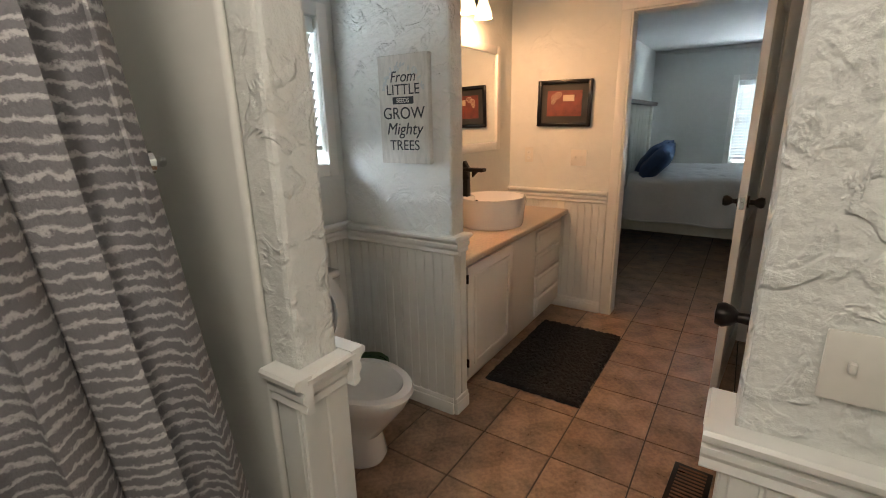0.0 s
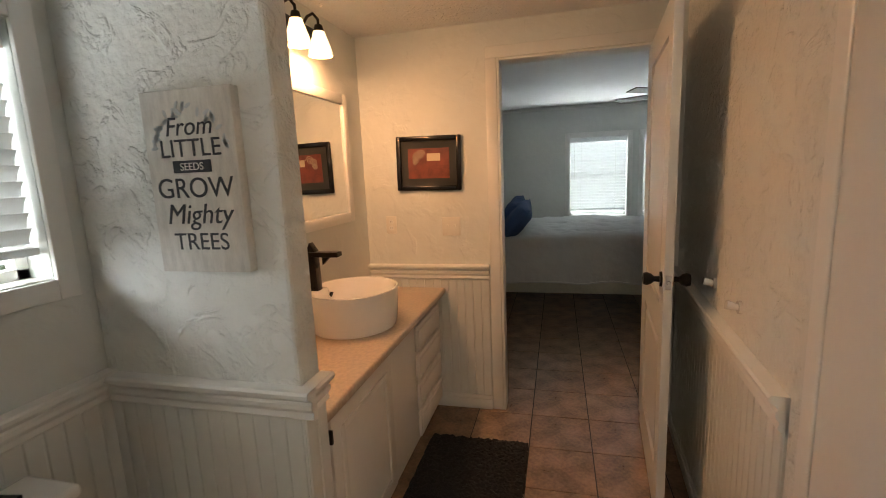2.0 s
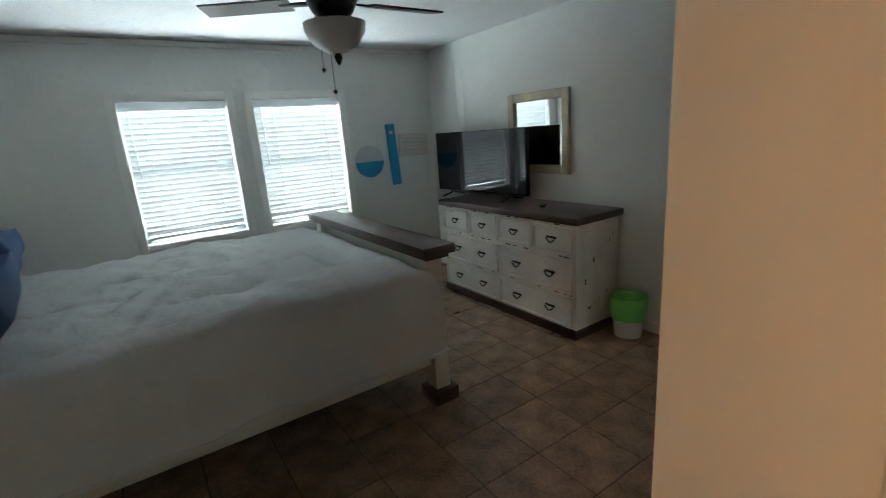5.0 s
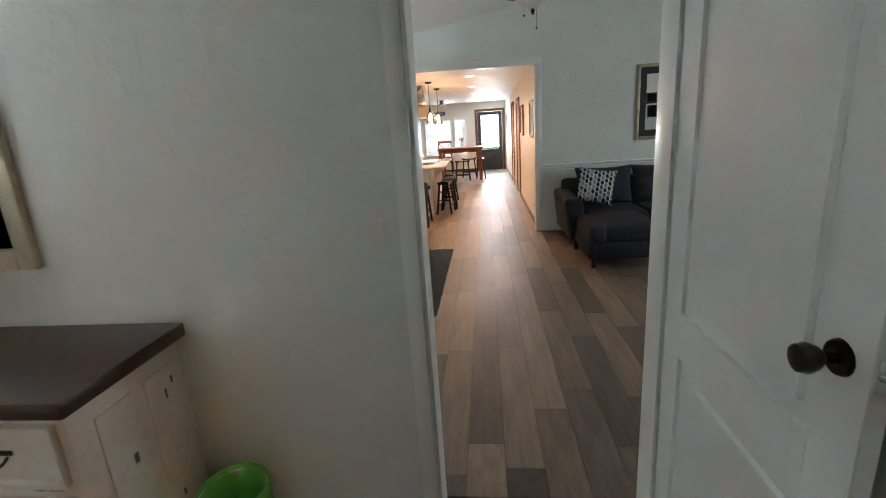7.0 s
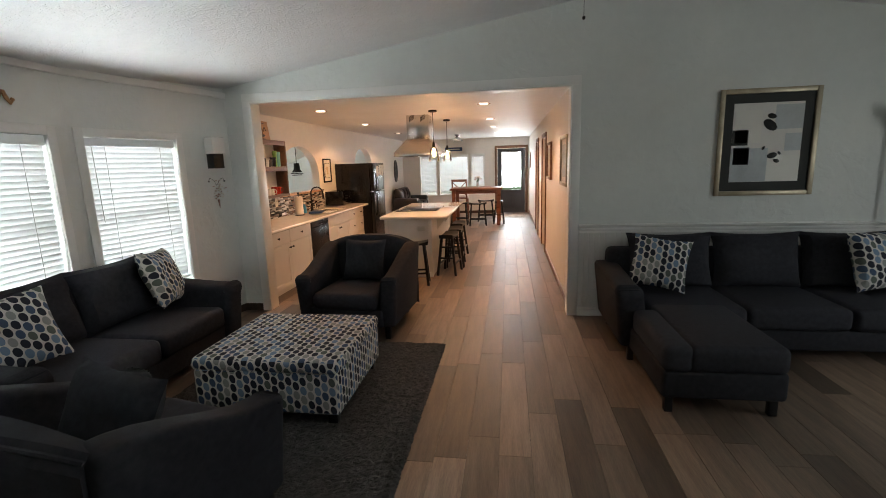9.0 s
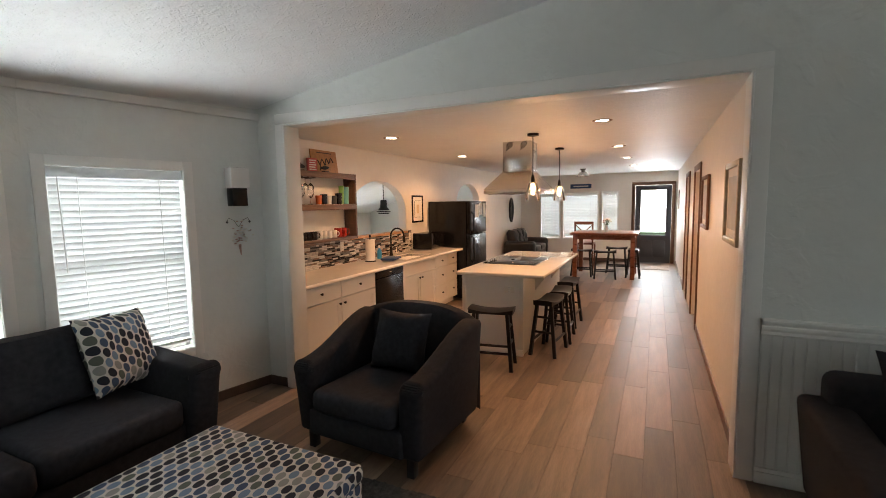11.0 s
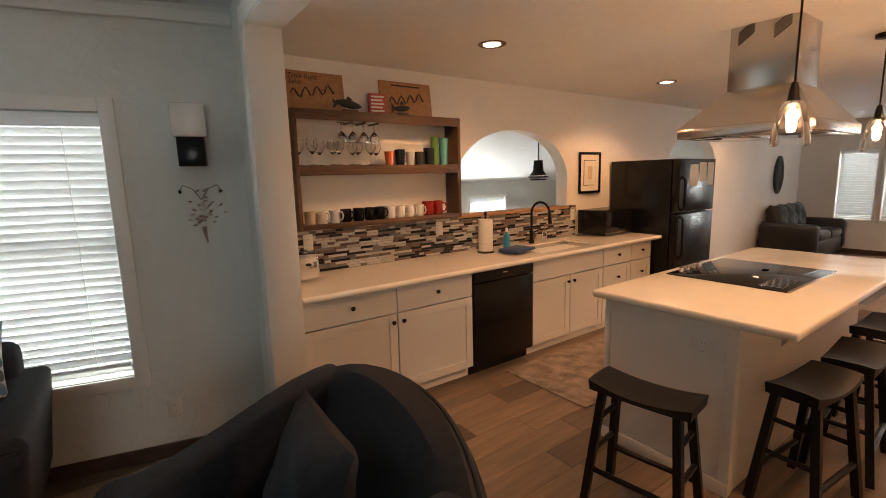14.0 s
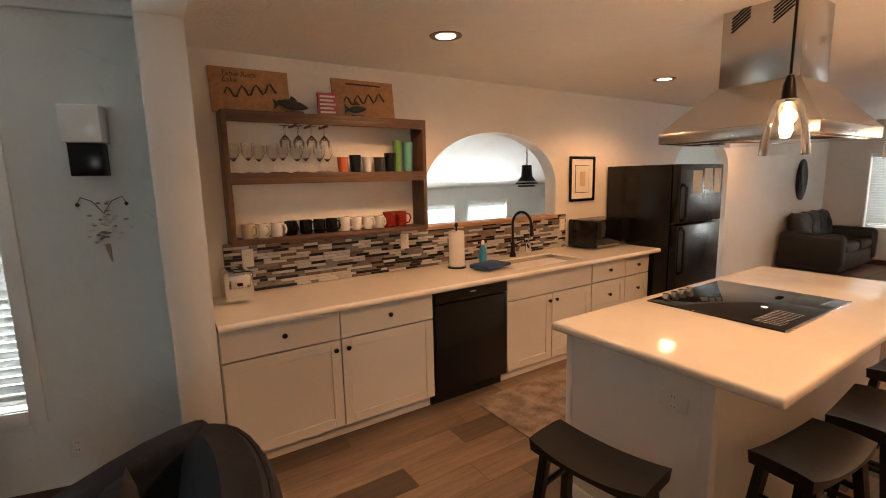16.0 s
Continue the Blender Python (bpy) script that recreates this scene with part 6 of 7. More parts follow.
def mug(y, material, label, s=1.0, x=-2.965, turn=60):
    r = thing("mug", label, "mug", x, y, 1.2575, turn, "mugs on the shelf")
    part("cup", turned([(0, 0), (0.036 * s, 0), (0.041 * s, 0.01), (0.041 * s, 0.096 * s), (0.037 * s, 0.096 * s), (0.036 * s, 0.012), (0, 0.01)], 20), material, r)
    part("handle", tube([(0.04 * s, 0, 0.08 * s), (0.062 * s, 0, 0.078 * s), (0.07 * s, 0, 0.05 * s), (0.06 * s, 0, 0.025 * s), (0.04 * s, 0, 0.02 * s)], 0.006, 8), material, r)
    return r


rowm = [("cream", "speckled cream mug"), ("plate", "pale yellow mug"), ("china", "white mug with dark print"), ("black", "black mug"), ("black", "black mug"), ("black", "black mug"), ("black", "black mug"),
        ("china", "white mug"), ("china", "white mug"), ("china", "white mug"), ("paper", "white spotted mug"), ("red", "dark red mug"), ("red", "dark red mug")]
for k, (mm, lb) in enumerate(rowm):
    mug(5.60 + k * 0.089 + random.uniform(-0.008, 0.008), M[mm], lb + " on the lowest shelf", 1.15 if mm == "red" else random.uniform(0.92, 1.02), turn=random.uniform(20, 80))


def goblet(y, s, x):
    r = thing("wine_glass", "clear stemmed wine glass standing on the shelf", "wine glass", x, y, 1.6585, 0, "wine glasses")
    part("glass_body", turned([(0, 0.0), (0.032, 0.0), (0.031, 0.003), (0.005, 0.008), (0.0045, 0.07 * s), (0.02, 0.085 * s), (0.038, 0.12 * s), (0.034, 0.17 * s), (0.0325, 0.17 * s), (0.036, 0.12 * s), (0.018, 0.088 * s), (0, 0.083 * s)], 18), M["glass"], r)


for k in range(9):
    goblet(5.56 + k * 0.073, random.uniform(0.95, 1.1), -2.99 + 0.06 * (k % 2))
for k in range(4):
    r = thing("wine_glass", "clear wine glass hanging upside down from the shelf rack", "wine glass", -2.97, 5.87 + 0.085 * k, 1.955, 0, "hanging wine glasses")
    part("glass_body", turned([(0, 0.0), (0.032, 0.0), (0.031, -0.003), (0.005, -0.008), (0.0045, -0.06), (0.02, -0.075), (0.036, -0.10), (0.032, -0.14), (0.0305, -0.14), (0.034, -0.10), (0.018, -0.078), (0, -0.073)], 16), M["glass"], r)
for y, mm, h, rr, lb in ((6.24, "orange", 0.10, 0.038, "orange glazed tumbler"), (6.33, "black", 0.115, 0.042, "black painted tumbler"), (6.42, "sage", 0.10, 0.036, "pale grey tumbler"), (6.51, "dmat", 0.10, 0.038, "dark green tumbler"),
                         (6.60, "black", 0.13, 0.045, "black cup"), (6.66, "green", 0.22, 0.033, "green plastic tumbler stack"), (6.745, "teal", 0.21, 0.04, "teal plastic tumbler stack")):
    solo("tumbler", turned([(0, 0), (rr * 0.8, 0), (rr, h), (rr - 0.003, h), (rr * 0.8 - 0.003, 0.005), (0, 0.005)], 18), M[mm], lb + " on the middle shelf", "tumbler", smooth=True, at=pose(-2.96 + (0.05 if mm == "green" and 0 else 0), y, 1.6585), group="tumblers on the shelf")


def engraved(y0, y1, z1, lean, label, fish):
    """An engraved wooden board leaning on the wall on top of the shelf."""
    w, h = y1 - y0, z1 - 2.022
    r = tagged(new("engraved_board"), label, "wooden board")
    r.matrix_basis = pose(-3.02, (y0 + y1) / 2, 2.022, lean, 0, 90)
    part("board", bx(-w / 2, -0.012, 0, w / 2, 0.006, h, 0.003), M["boardwood"], r)
    pts = [(-w * 0.33 + w * 0.66 * k / 18, -0.014, h * 0.42 + h * 0.12 * math.sin(k * 1.3) + h * 0.01 * k) for k in range(19)]
    part("engraving", tube(pts, 0.006, 5), M["darkwood"], r)
    if fish:
        part("caption", bx(-w * 0.28, -0.0135, h * 0.86, w * 0.28, -0.0115, h * 0.90), M["darkwood"], r, smooth=False)
    else:
        words("Table Rock", 0.045, r, pose(-w * 0.14, -0.0135, h * 0.86, 90), M["darkwood"], "caption", shear=0.3)
        words("Lake", 0.045, r, pose(-w * 0.26, -0.0135, h * 0.72, 90), M["darkwood"], "caption", shear=0.3)


engraved(5.47, 5.93, 2.29, -7, "wooden board engraved with a lake map", False)
engraved(6.22, 6.68, 2.29, -7, "wooden board engraved with a fish", True)


def fish(y, s, label, tilt):
    r = thing("fish_figurine", label, "figurine", -2.945, y, 2.022, 90)
    part("stand", bx(-0.06 * s, -0.025, 0, 0.06 * s, 0.025, 0.018, 0.004), M["darkwood"], r)
    b = turned([(0, -0.11), (0.012, -0.10), (0.028, -0.05), (0.032, 0.0), (0.024, 0.05), (0.010, 0.09), (0.0, 0.10)], 14)
    b.transform(Matrix.Translation((0, 0, 0.055)) @ Matrix.Rotation(radians(90 + tilt), 4, "Y") @ Matrix.Diagonal((s, 0.5 * s, s, 1)))
    part("fish_body", b, M["dmat"], r)
    part("tail_fin", prism([(-0.085 * s, 0.055), (-0.13 * s, 0.085), (-0.12 * s, 0.055), (-0.13 * s, 0.02)], "y", -0.003, 0.003), M["dmat"], r, smooth=False)
    part("dorsal_fin", prism([(-0.03 * s, 0.08), (0.03 * s, 0.085), (-0.01 * s, 0.11)], "y", -0.002, 0.002), M["dmat"], r, smooth=False)


fish(5.93, 0.95, "dark bass figurine on a wooden stand", 8)
fish(6.36, 0.7, "small bass figurine on a wooden block", -6)
o = thing("letter_block", "small red block sign with white lettering on the shelf", "block sign", -2.97, 6.16, 2.022, 82)
part("block", bx(-0.065, -0.015, 0, 0.065, 0.015, 0.15, 0.003), M["pink"], o)
for k in range(5):
    part("writing", bx(-0.05, -0.0165, 0.02 + k * 0.025, 0.05 - 0.012 * (k % 2), -0.0148, 0.032 + k * 0.025), M["china"], o, smooth=False)

framed("kitchen_print", "small cream print in a black frame by the fridge", "picture", pose(-3.058, 8.785, 1.562, 0, 0, 90), 0.375, 0.445, 0.028, M["black"], 0.022, [(0.025, M["paper"], "mat_board"), (0.085, M["dmat"], "line_frame"), (0.091, M["paper"], "print"), (0.15, M["cream"], "motif")])


def fridge():
    r = thing("refrigerator", "glossy black top-freezer refrigerator with papers on its side", "refrigerator", -3.04, 9.17)
    part("cabinet", bx(0, 0, 0.03, 0.70, 0.78, 1.68, 0.006), M["black"], r)
    part("freezer_door", bx(0.705, 0.002, 1.13, 0.78, 0.778, 1.68, 0.012, 3), M["black"], r)
    part("fridge_door", bx(0.705, 0.002, 0.06, 0.78, 0.778, 1.115, 0.012, 3), M["black"], r)
    for z0, z1 in ((1.15, 1.5), (0.65, 1.10)):
        part("handle", tube([(0.78, 0.05, z0), (0.82, 0.05, z0 + 0.04), (0.82, 0.05, z1 - 0.04), (0.78, 0.05, z1)], 0.012, 8), M["black"], r)
    for k, (y, z, w, h) in enumerate(((0.22, 1.40, 0.16, 0.22), (0.42, 1.44, 0.14, 0.2), (0.60, 1.40, 0.13, 0.24))):
        part("paper_sheet", bx(0.781, y, z, 0.783, y + w, z + h), M["paper"], r, "curled paper held by a magnet", smooth=False)
    part("kick_grille", bx(0.64, 0.02, 0.0, 0.70, 0.76, 0.06), M["black"], r, smooth=False)


fridge()
mw = thing("microwave", "black countertop microwave beside the refrigerator", "microwave", -3.05, 8.60, 0.898)
part("casing", bx(0, 0, 0.012, 0.33, 0.50, 0.27, 0.006), M["black"], mw)
part("door", bx(0.33, 0.005, 0.02, 0.345, 0.37, 0.262, 0.003), M["screen"], mw)
part("control_panel", bx(0.33, 0.375, 0.02, 0.343, 0.495, 0.262, 0.003), M["black"], mw)
part("bottom_trim", bx(0.343, 0.01, 0.02, 0.348, 0.37, 0.04), M["steel"], mw, smooth=False)
pt = thing("paper_towel", "white paper towel roll on a dark stand", "paper towel", -2.87, 7.11, 0.898)
part("foot_plate", turned([(0, 0), (0.075, 0), (0.075, 0.012), (0, 0.014)], 24), M["blackmetal"], pt)
part("roll", turned([(0.02, 0.016), (0.062, 0.016), (0.062, 0.29), (0.02, 0.29)], 28), M["paper"], pt)
part("spindle", turned([(0, 0.28), (0.008, 0.28), (0.008, 0.32), (0.018, 0.335), (0.01, 0.355), (0, 0.36)], 12), M["blackmetal"], pt)
to = thing("toaster", "small chrome toaster on the worktop", "toaster", -2.90, 5.50, 0.898)
part("casing", bx(-0.12, -0.08, 0.012, 0.12, 0.08, 0.19, 0.025, 3), M["chrome"], to)
part("lever", bx(0.12, -0.015, 0.11, 0.14, 0.015, 0.125, 0.003), M["black"], to)
part("slot", bx(-0.09, -0.045, 0.186, 0.09, -0.02, 0.1915, into=bx(-0.09, 0.02, 0.186, 0.09, 0.045, 0.1915)), M["black"], to, smooth=False)
sp = thing("soap_bottle", "blue dish soap bottle by the sink", "soap bottle", -2.93, 7.42, 0.898)
part("bottle", turned([(0, 0), (0.032, 0), (0.034, 0.05), (0.03, 0.11), (0.012, 0.135), (0.012, 0.15), (0, 0.15)], 18), M["blue"], sp)
part("cap", turned([(0.014, 0.148), (0.014, 0.175), (0.006, 0.185), (0, 0.185)], 12), M["china"], sp)
sp = thing("hand_soap", "clear pump soap bottle behind the sink", "soap bottle", -2.97, 7.98, 0.898)
part("bottle", turned([(0, 0), (0.028, 0), (0.028, 0.09), (0.012, 0.115), (0, 0.115)], 16), M["glass"], sp)
part("pump", tube([(0, 0, 0.11), (0, 0, 0.15), (0.035, 0, 0.15)], 0.005, 6), M["steel"], sp)
tw = bx(-0.10, -0.14, 0, 0.10, 0.14, 0.03, 0.012, 2)
for v_ in tw.verts:
    v_.co.z += 0.012 * (1 + noise.noise(v_.co * 18))
solo("dish_cloth", tw, M["darkblue"], "folded blue dish cloth at the sink edge", "dish cloth", smooth=True, at=pose(-2.66, 7.28, 0.899, 0, 0, 12))
for y in (5.60, 6.74, 8.50):
    wall_plate("wall_outlet", "ivory outlet set in the mosaic splashback", pose(-3.047, y, 1.125, 0, 0, 90), 0.07, 0.115, 1, True)


def island():
    r = thing("kitchen_island", "white kitchen island with a thick overhanging top", "kitchen island", -1.40, 6.74)
    part("body", bx(0.0, 0.0, 0.0, 0.68, 2.05, 0.855, 0.003), M["cabinet"], r)
    part("corner_post", bx(0.64, -0.006, 0.0, 0.688, 0.04, 0.855, 0.003, 1), M["cabinet"], r)
    part("corner_post", bx(-0.006, -0.006, 0, 0.03, 0.04, 0.855, 0.003), M["cabinet"], r)
    part("base_strip", bx(-0.006, -0.012, 0.0, 0.69, 0.0, 0.07, 0.003), M["cabinet"], r)
    part("top", bx(-0.06, -0.06, 0.857, 0.92, 2.18, 0.90, 0.014, 3), M["counter"], r, "polished white top")
    for y in (0.55, 1.45):
        part("corbel", prism([(0.68, 0.855), (0.86, 0.855), (0.68, 0.62)], "y", y, y + 0.05, 0.004), M["cabinet"], r)
    ck = thing("cooktop", "black glass cooktop with a downdraft grille", "cooktop", -1.39, 7.36, 0.90)
    part("glass_top", bx(0, 0, 0, 0.66, 0.80, 0.008, 0.002), M["screen"], ck)
    part("trim_strip", bx(0.655, 0, 0, 0.668, 0.80, 0.010, 0.002), M["steel"], ck)
    for k in range(10):
        part("grille_bar", bx(0.50, 0.06 + k * 0.028, 0.0075, 0.62, 0.07 + k * 0.028, 0.0105), M["steel"], ck, smooth=False)
    for k in range(4):
        part("knob", turned([(0, 0.008), (0.02, 0.008), (0.018, 0.032), (0, 0.034)], 14, at=(0.04, 0.12 + 0.08 * k, 0)), M["chrome"], ck)


island()
wall_plate("wall_outlet", "white outlet on the island end panel", pose(-0.86, 6.733, 0.72), 0.115, 0.07, 1, True)


def hood():
    r = thing("range_hood", "stainless island range hood with a pyramid canopy", "range hood", -1.03, 7.77, 1.75)
    bm = bmesh.new()
    lo = [bm.verts.new((x, y, 0.055)) for x, y in ((-0.345, -0.40), (0.345, -0.40), (0.345, 0.40), (-0.345, 0.40))]
    hi = [bm.verts.new((x, y, 0.27)) for x, y in ((-0.18, -0.17), (0.18, -0.17), (0.18, 0.17), (-0.18, 0.17))]
    for k in range(4):
        bm.faces.new((lo[k], lo[(k + 1) % 4], hi[(k + 1) % 4], hi[k]))
    bm.faces.new(lo[::-1])
    bm.faces.new(hi)
    part("canopy", bm, M["steel"], r, smooth=False)
    part("rim", bx(-0.345, -0.40, 0.0, 0.345, 0.40, 0.055, 0.004), M["steel"], r)
    part("chimney", bx(-0.175, -0.165, 0.27, 0.175, 0.165, 0.634, 0.003), M["steel"], r)
    for dx in (-0.09, 0.09):
        for k in range(5):
            part("vent_slot", bx(-0.05, -0.1665, -0.004, 0.05, -0.1652, 0.004), M["black"], r, smooth=False, at=pose(dx, 0, 0.56 + k * 0.016, 0, -35))
        for k in range(5):
            part("vent_slot", bx(-0.1765, -0.05, -0.004, -0.1752, 0.05, 0.004), M["black"], r, smooth=False, at=pose(0, dx, 0.56 + k * 0.016, 35))
    for x in (-0.165, 0.165):
        part("filter", bx(x - 0.15, -0.3, -0.006, x + 0.15, 0.3, 0.0, 0.002), M["chrome"], r)


hood()


def pendant(y):
    r = thing("pendant_lamp", "clear glass bell pendant with a glowing bulb", "pendant lamp", -0.70, y, 1.66, 0, "island pendants")
    part("canopy", turned([(0, 0.725), (0.062, 0.725), (0.062, 0.70), (0.02, 0.692), (0, 0.692)], 22), M["blackmetal"], r)
    part("cord", rod((0, 0, 0.27), (0, 0, 0.70), 0.005, seg=8), M["blackmetal"], r)
    part("socket", turned([(0, 0.29), (0.012, 0.285), (0.02, 0.25), (0.024, 0.21), (0.034, 0.195), (0, 0.19)], 16), M["blackmetal"], r)
    gl = part("glass_shade", turned([(0.034, 0.20), (0.05, 0.18), (0.068, 0.10), (0.078, 0.03), (0.08, 0.0), (0.0775, 0.0), (0.0755, 0.03), (0.0655, 0.10), (0.0475, 0.178), (0.031, 0.198)], 26), M["glass"], r)
    gl.visible_shadow = False
    bb = part("bulb", turned([(0, 0.06), (0.014, 0.065), (0.022, 0.09), (0.018, 0.13), (0.010, 0.16), (0.010, 0.19), (0, 0.19)], 16), M["bulb"], r, "glowing bulb")
    bb.visible_shadow = False


pendant(7.09)
pendant(8.60)
for k, (cx, cy) in enumerate(((0.06, 6.63), (-2.18, 6.58), (-2.27, 8.86), (0.05, 8.82), (0.05, 10.71), (0.08, 12.62), (-2.3, 11.6))):
    r = thing("recessed_light", "lit recessed ceiling light with a bronze rim", "recessed light", cx, cy, 2.385, 0, "kitchen downlights")
    part("rim", turned([(0.055, -0.002), (0.088, -0.004), (0.092, 0.0), (0.055, 0.0)], 26), M["casing"], r)
    part("lens", turned([(0, -0.0025), (0.056, -0.0025), (0.056, -0.0005), (0, -0.0005)], 26), M["can"], r)


def saddle_stool(x, y, rz, h=0.61, label="black saddle-seat counter stool at the island", group="island stools"):
    r = thing("bar_stool", label, "stool", x, y, 0, rz, group)
    seat = bmesh.new()
    n, m2 = 14, 4
    tops, bots = [], []
    for i in range(n + 1):
        u = 2 * i / n - 1
        zc = h - 0.028 + 0.028 * u * u
        wy = 0.115 - 0.012 * u * u
        tops.append([seat.verts.new((u * 0.225, wy * (2 * j / m2 - 1), zc - (0.006 if j in (0, m2) else 0))) for j in range(m2 + 1)])
        bots.append([seat.verts.new((u * 0.22, wy * 0.97 * (2 * j / m2 - 1), h - 0.055)) for j in range(m2 + 1)])
    for i in range(n):
        for j in range(m2):
            seat.faces.new((tops[i][j], tops[i + 1][j], tops[i + 1][j + 1], tops[i][j + 1]))
            seat.faces.new((bots[i][j + 1], bots[i + 1][j + 1], bots[i + 1][j], bots[i][j]))
        for j, rev in ((0, False), (m2, True)):
            q = (bots[i][j], bots[i + 1][j], tops[i + 1][j], tops[i][j])
            seat.faces.new(q[::-1] if rev else q)
    for i in (0, n):
        for j in range(m2):
            seat.faces.new((tops[i][j], tops[i][j + 1], bots[i][j + 1], bots[i][j]))
    bmesh.ops.recalc_face_normals(seat, faces=seat.faces)
    part("seat", seat, M["stool"], r)
    corners = [(sx, sy) for sx in (-1, 1) for sy in (-1, 1)]

    def at(sx, sy, z):
        t = 1 - z / (h - 0.05)
        return Vector((sx * (0.165 + 0.05 * t), sy * (0.075 + 0.06 * t), z))
    for sx, sy in corners:
        g = rod(at(sx, sy, 0.0), at(sx, sy, h - 0.05), 0.024, 0.024, 4)
        part("leg", g, M["stool"], r, smooth=False)
    for sy in (-1, 1):
        part("stretcher", rod(at(-1, sy, 0.17), at(1, sy, 0.17), 0.014, seg=6), M["stool"], r)
    for sx in (-1, 1):
        for z in (0.26, 0.42):
            part("stretcher", rod(at(sx, -1, z), at(sx, 1, z), 0.013, seg=6), M["stool"], r)
    return r


st = saddle_stool(-0.93, 6.36, 8)
for x, y, a in ((-0.50, 7.03, 84), (-0.47, 7.57, 93), (-0.50, 8.27, 88)):
    copy_thing(st, pose(x, y, 0, 0, 0, a))
solo("kitchen_rug", bx(-2.42, 6.92, 0.0, -1.66, 8.7, 0.010, 0.003), M["krug"], "faded rose and grey runner rug by the sink", "rug")

# bell beyond the arch
be = thing("hanging_bell", "black iron bell lamp hanging beyond the arch", "hanging lamp", -3.5, 8.46, 1.50)
part("chain", rod((0, 0, 0.2), (0, 0, 1.36), 0.006, seg=6), M["blackmetal"], be)
part("bell", turned([(0, 0.22), (0.05, 0.215), (0.055, 0.16), (0.06, 0.10), (0.10, 0.05), (0.05, 0.08), (0, 0.10)], 20), M["blackmetal"], be)
part("cage_ring", tube([(0.11 * math.cos(k * math.pi / 10), 0.11 * math.sin(k * math.pi / 10), 0.03) for k in range(21)], 0.008, 6, tube([(0.085 * math.cos(k * math.pi / 10), 0.085 * math.sin(k * math.pi / 10), 0.0) for k in range(21)], 0.008, 6)), M["blackmetal"], be)


# ---- dining end ----
def dining_table():
    r = thing("dining_table", "tall cherry-brown wooden dining table", "dining table", -0.46, 12.7)
    part("tabletop", bx(-0.68, -0.55, 0.925, 0.68, 0.55, 0.97, 0.008), M["tablewood"], r)
    part("apron", bx(-0.60, -0.47, 0.83, 0.60, -0.45, 0.925, into=bx(-0.60, 0.45, 0.83, 0.60, 0.47, 0.925, into=bx(-0.60, -0.45, 0.83, -0.58, 0.45, 0.925, into=bx(0.58, -0.45, 0.83, 0.60, 0.45, 0.925)))), M["tablewood"], r, smooth=False)
    for x in (-0.58, 0.58):
        for y in (-0.45, 0.45):
            part("leg", bx(x - 0.045, y - 0.045, 0, x + 0.045, y + 0.045, 0.925, 0.006), M["tablewood"], r)


dining_table()
ds = saddle_stool(-0.92, 12.45, 0, 0.61, "black wooden stool at the dining table", "dining stools")
for x, y, a in ((-0.42, 12.25, 6), (0.12, 12.65, 90), (-0.25, 13.15, 0)):
    copy_thing(ds, pose(x, y, 0, 0, 0, a))
ch = thing("dining_chair", "tall brown wooden chair with an X back", "chair", -1.0, 13.5, 0, 180)
part("seat", bx(-0.22, -0.22, 0.62, 0.22, 0.22, 0.66, 0.012), M["tablewood"], ch)
for x in (-0.2, 0.2):
    part("leg", bx(x - 0.02, -0.22, 0, x + 0.02, -0.18, 0.62, 0.004), M["tablewood"], ch)
    part("back_post", rod((x, 0.2, 0.0), (x, 0.25, 1.16), 0.02, seg=8), M["tablewood"], ch)
part("top_rail", bx(-0.22, 0.225, 1.10, 0.22, 0.265, 1.17, 0.008), M["tablewood"], ch)
part("cross_brace", rod((-0.2, 0.22, 0.72), (0.2, 0.245, 1.1), 0.012, seg=6, into=rod((0.2, 0.22, 0.72), (-0.2, 0.245, 1.1), 0.012, seg=6)), M["tablewood"], ch)
va = thing("flower_vase", "glass vase of cream and pink flowers on the dining table", "vase of flowers", -0.45, 12.75, 0.97)
part("vase", turned([(0, 0), (0.04, 0), (0.05, 0.06), (0.03, 0.12), (0.04, 0.15), (0.037, 0.15), (0.027, 0.12), (0.046, 0.06), (0, 0.01)], 18), M["sage"], va)
rnd = random.Random(5)
for k in range(16):
    a, rr = rnd.uniform(0, 6.28), rnd.uniform(0, 0.10)
    p = (rr * math.cos(a), rr * math.sin(a), 0.22 + 0.07 * (1 - rr / 0.1) + rnd.uniform(-0.02, 0.02))
    s_ = part("stem", rod((0, 0, 0.1), p, 0.003, seg=5), M["stem"], va)
    part("bloom", turned([(0, -0.018), (0.022, -0.008), (0.030, 0.006), (0.02, 0.016), (0, 0.008)], 9, at=p), M["leaf" if k % 3 else "rose"], s_)


def leather_sofa():
    r = thing("leather_sofa", "black leather loveseat with tufted back against the wall", "sofa", -2.62, 14.15, 0.04, 90)
    part("base", bx(-0.80, -0.40, 0.05, 0.80, 0.40, 0.34, 0.05, 3), M["leather"], r)
    for s in (-1, 1):
        part("arm", bx(s * 0.60, -0.43, 0.1, s * 0.82, 0.38, 0.62, 0.08, 4), M["leather"], r)
    for k in (-1, 0, 1):
        p = pillow(0.44, 0.50, 0.26, seed=40 + k)
        p.transform(pose(k * 0.41, 0.24, 0.66, -12))
        part("back_cushion", p, M["leather"], r)
    for k in (-1, 1):
        part("seat_cushion", bx(k * 0.30 - 0.295, -0.42, 0.32, k * 0.30 + 0.295, 0.2, 0.48, 0.06, 4), M["leather"], r)


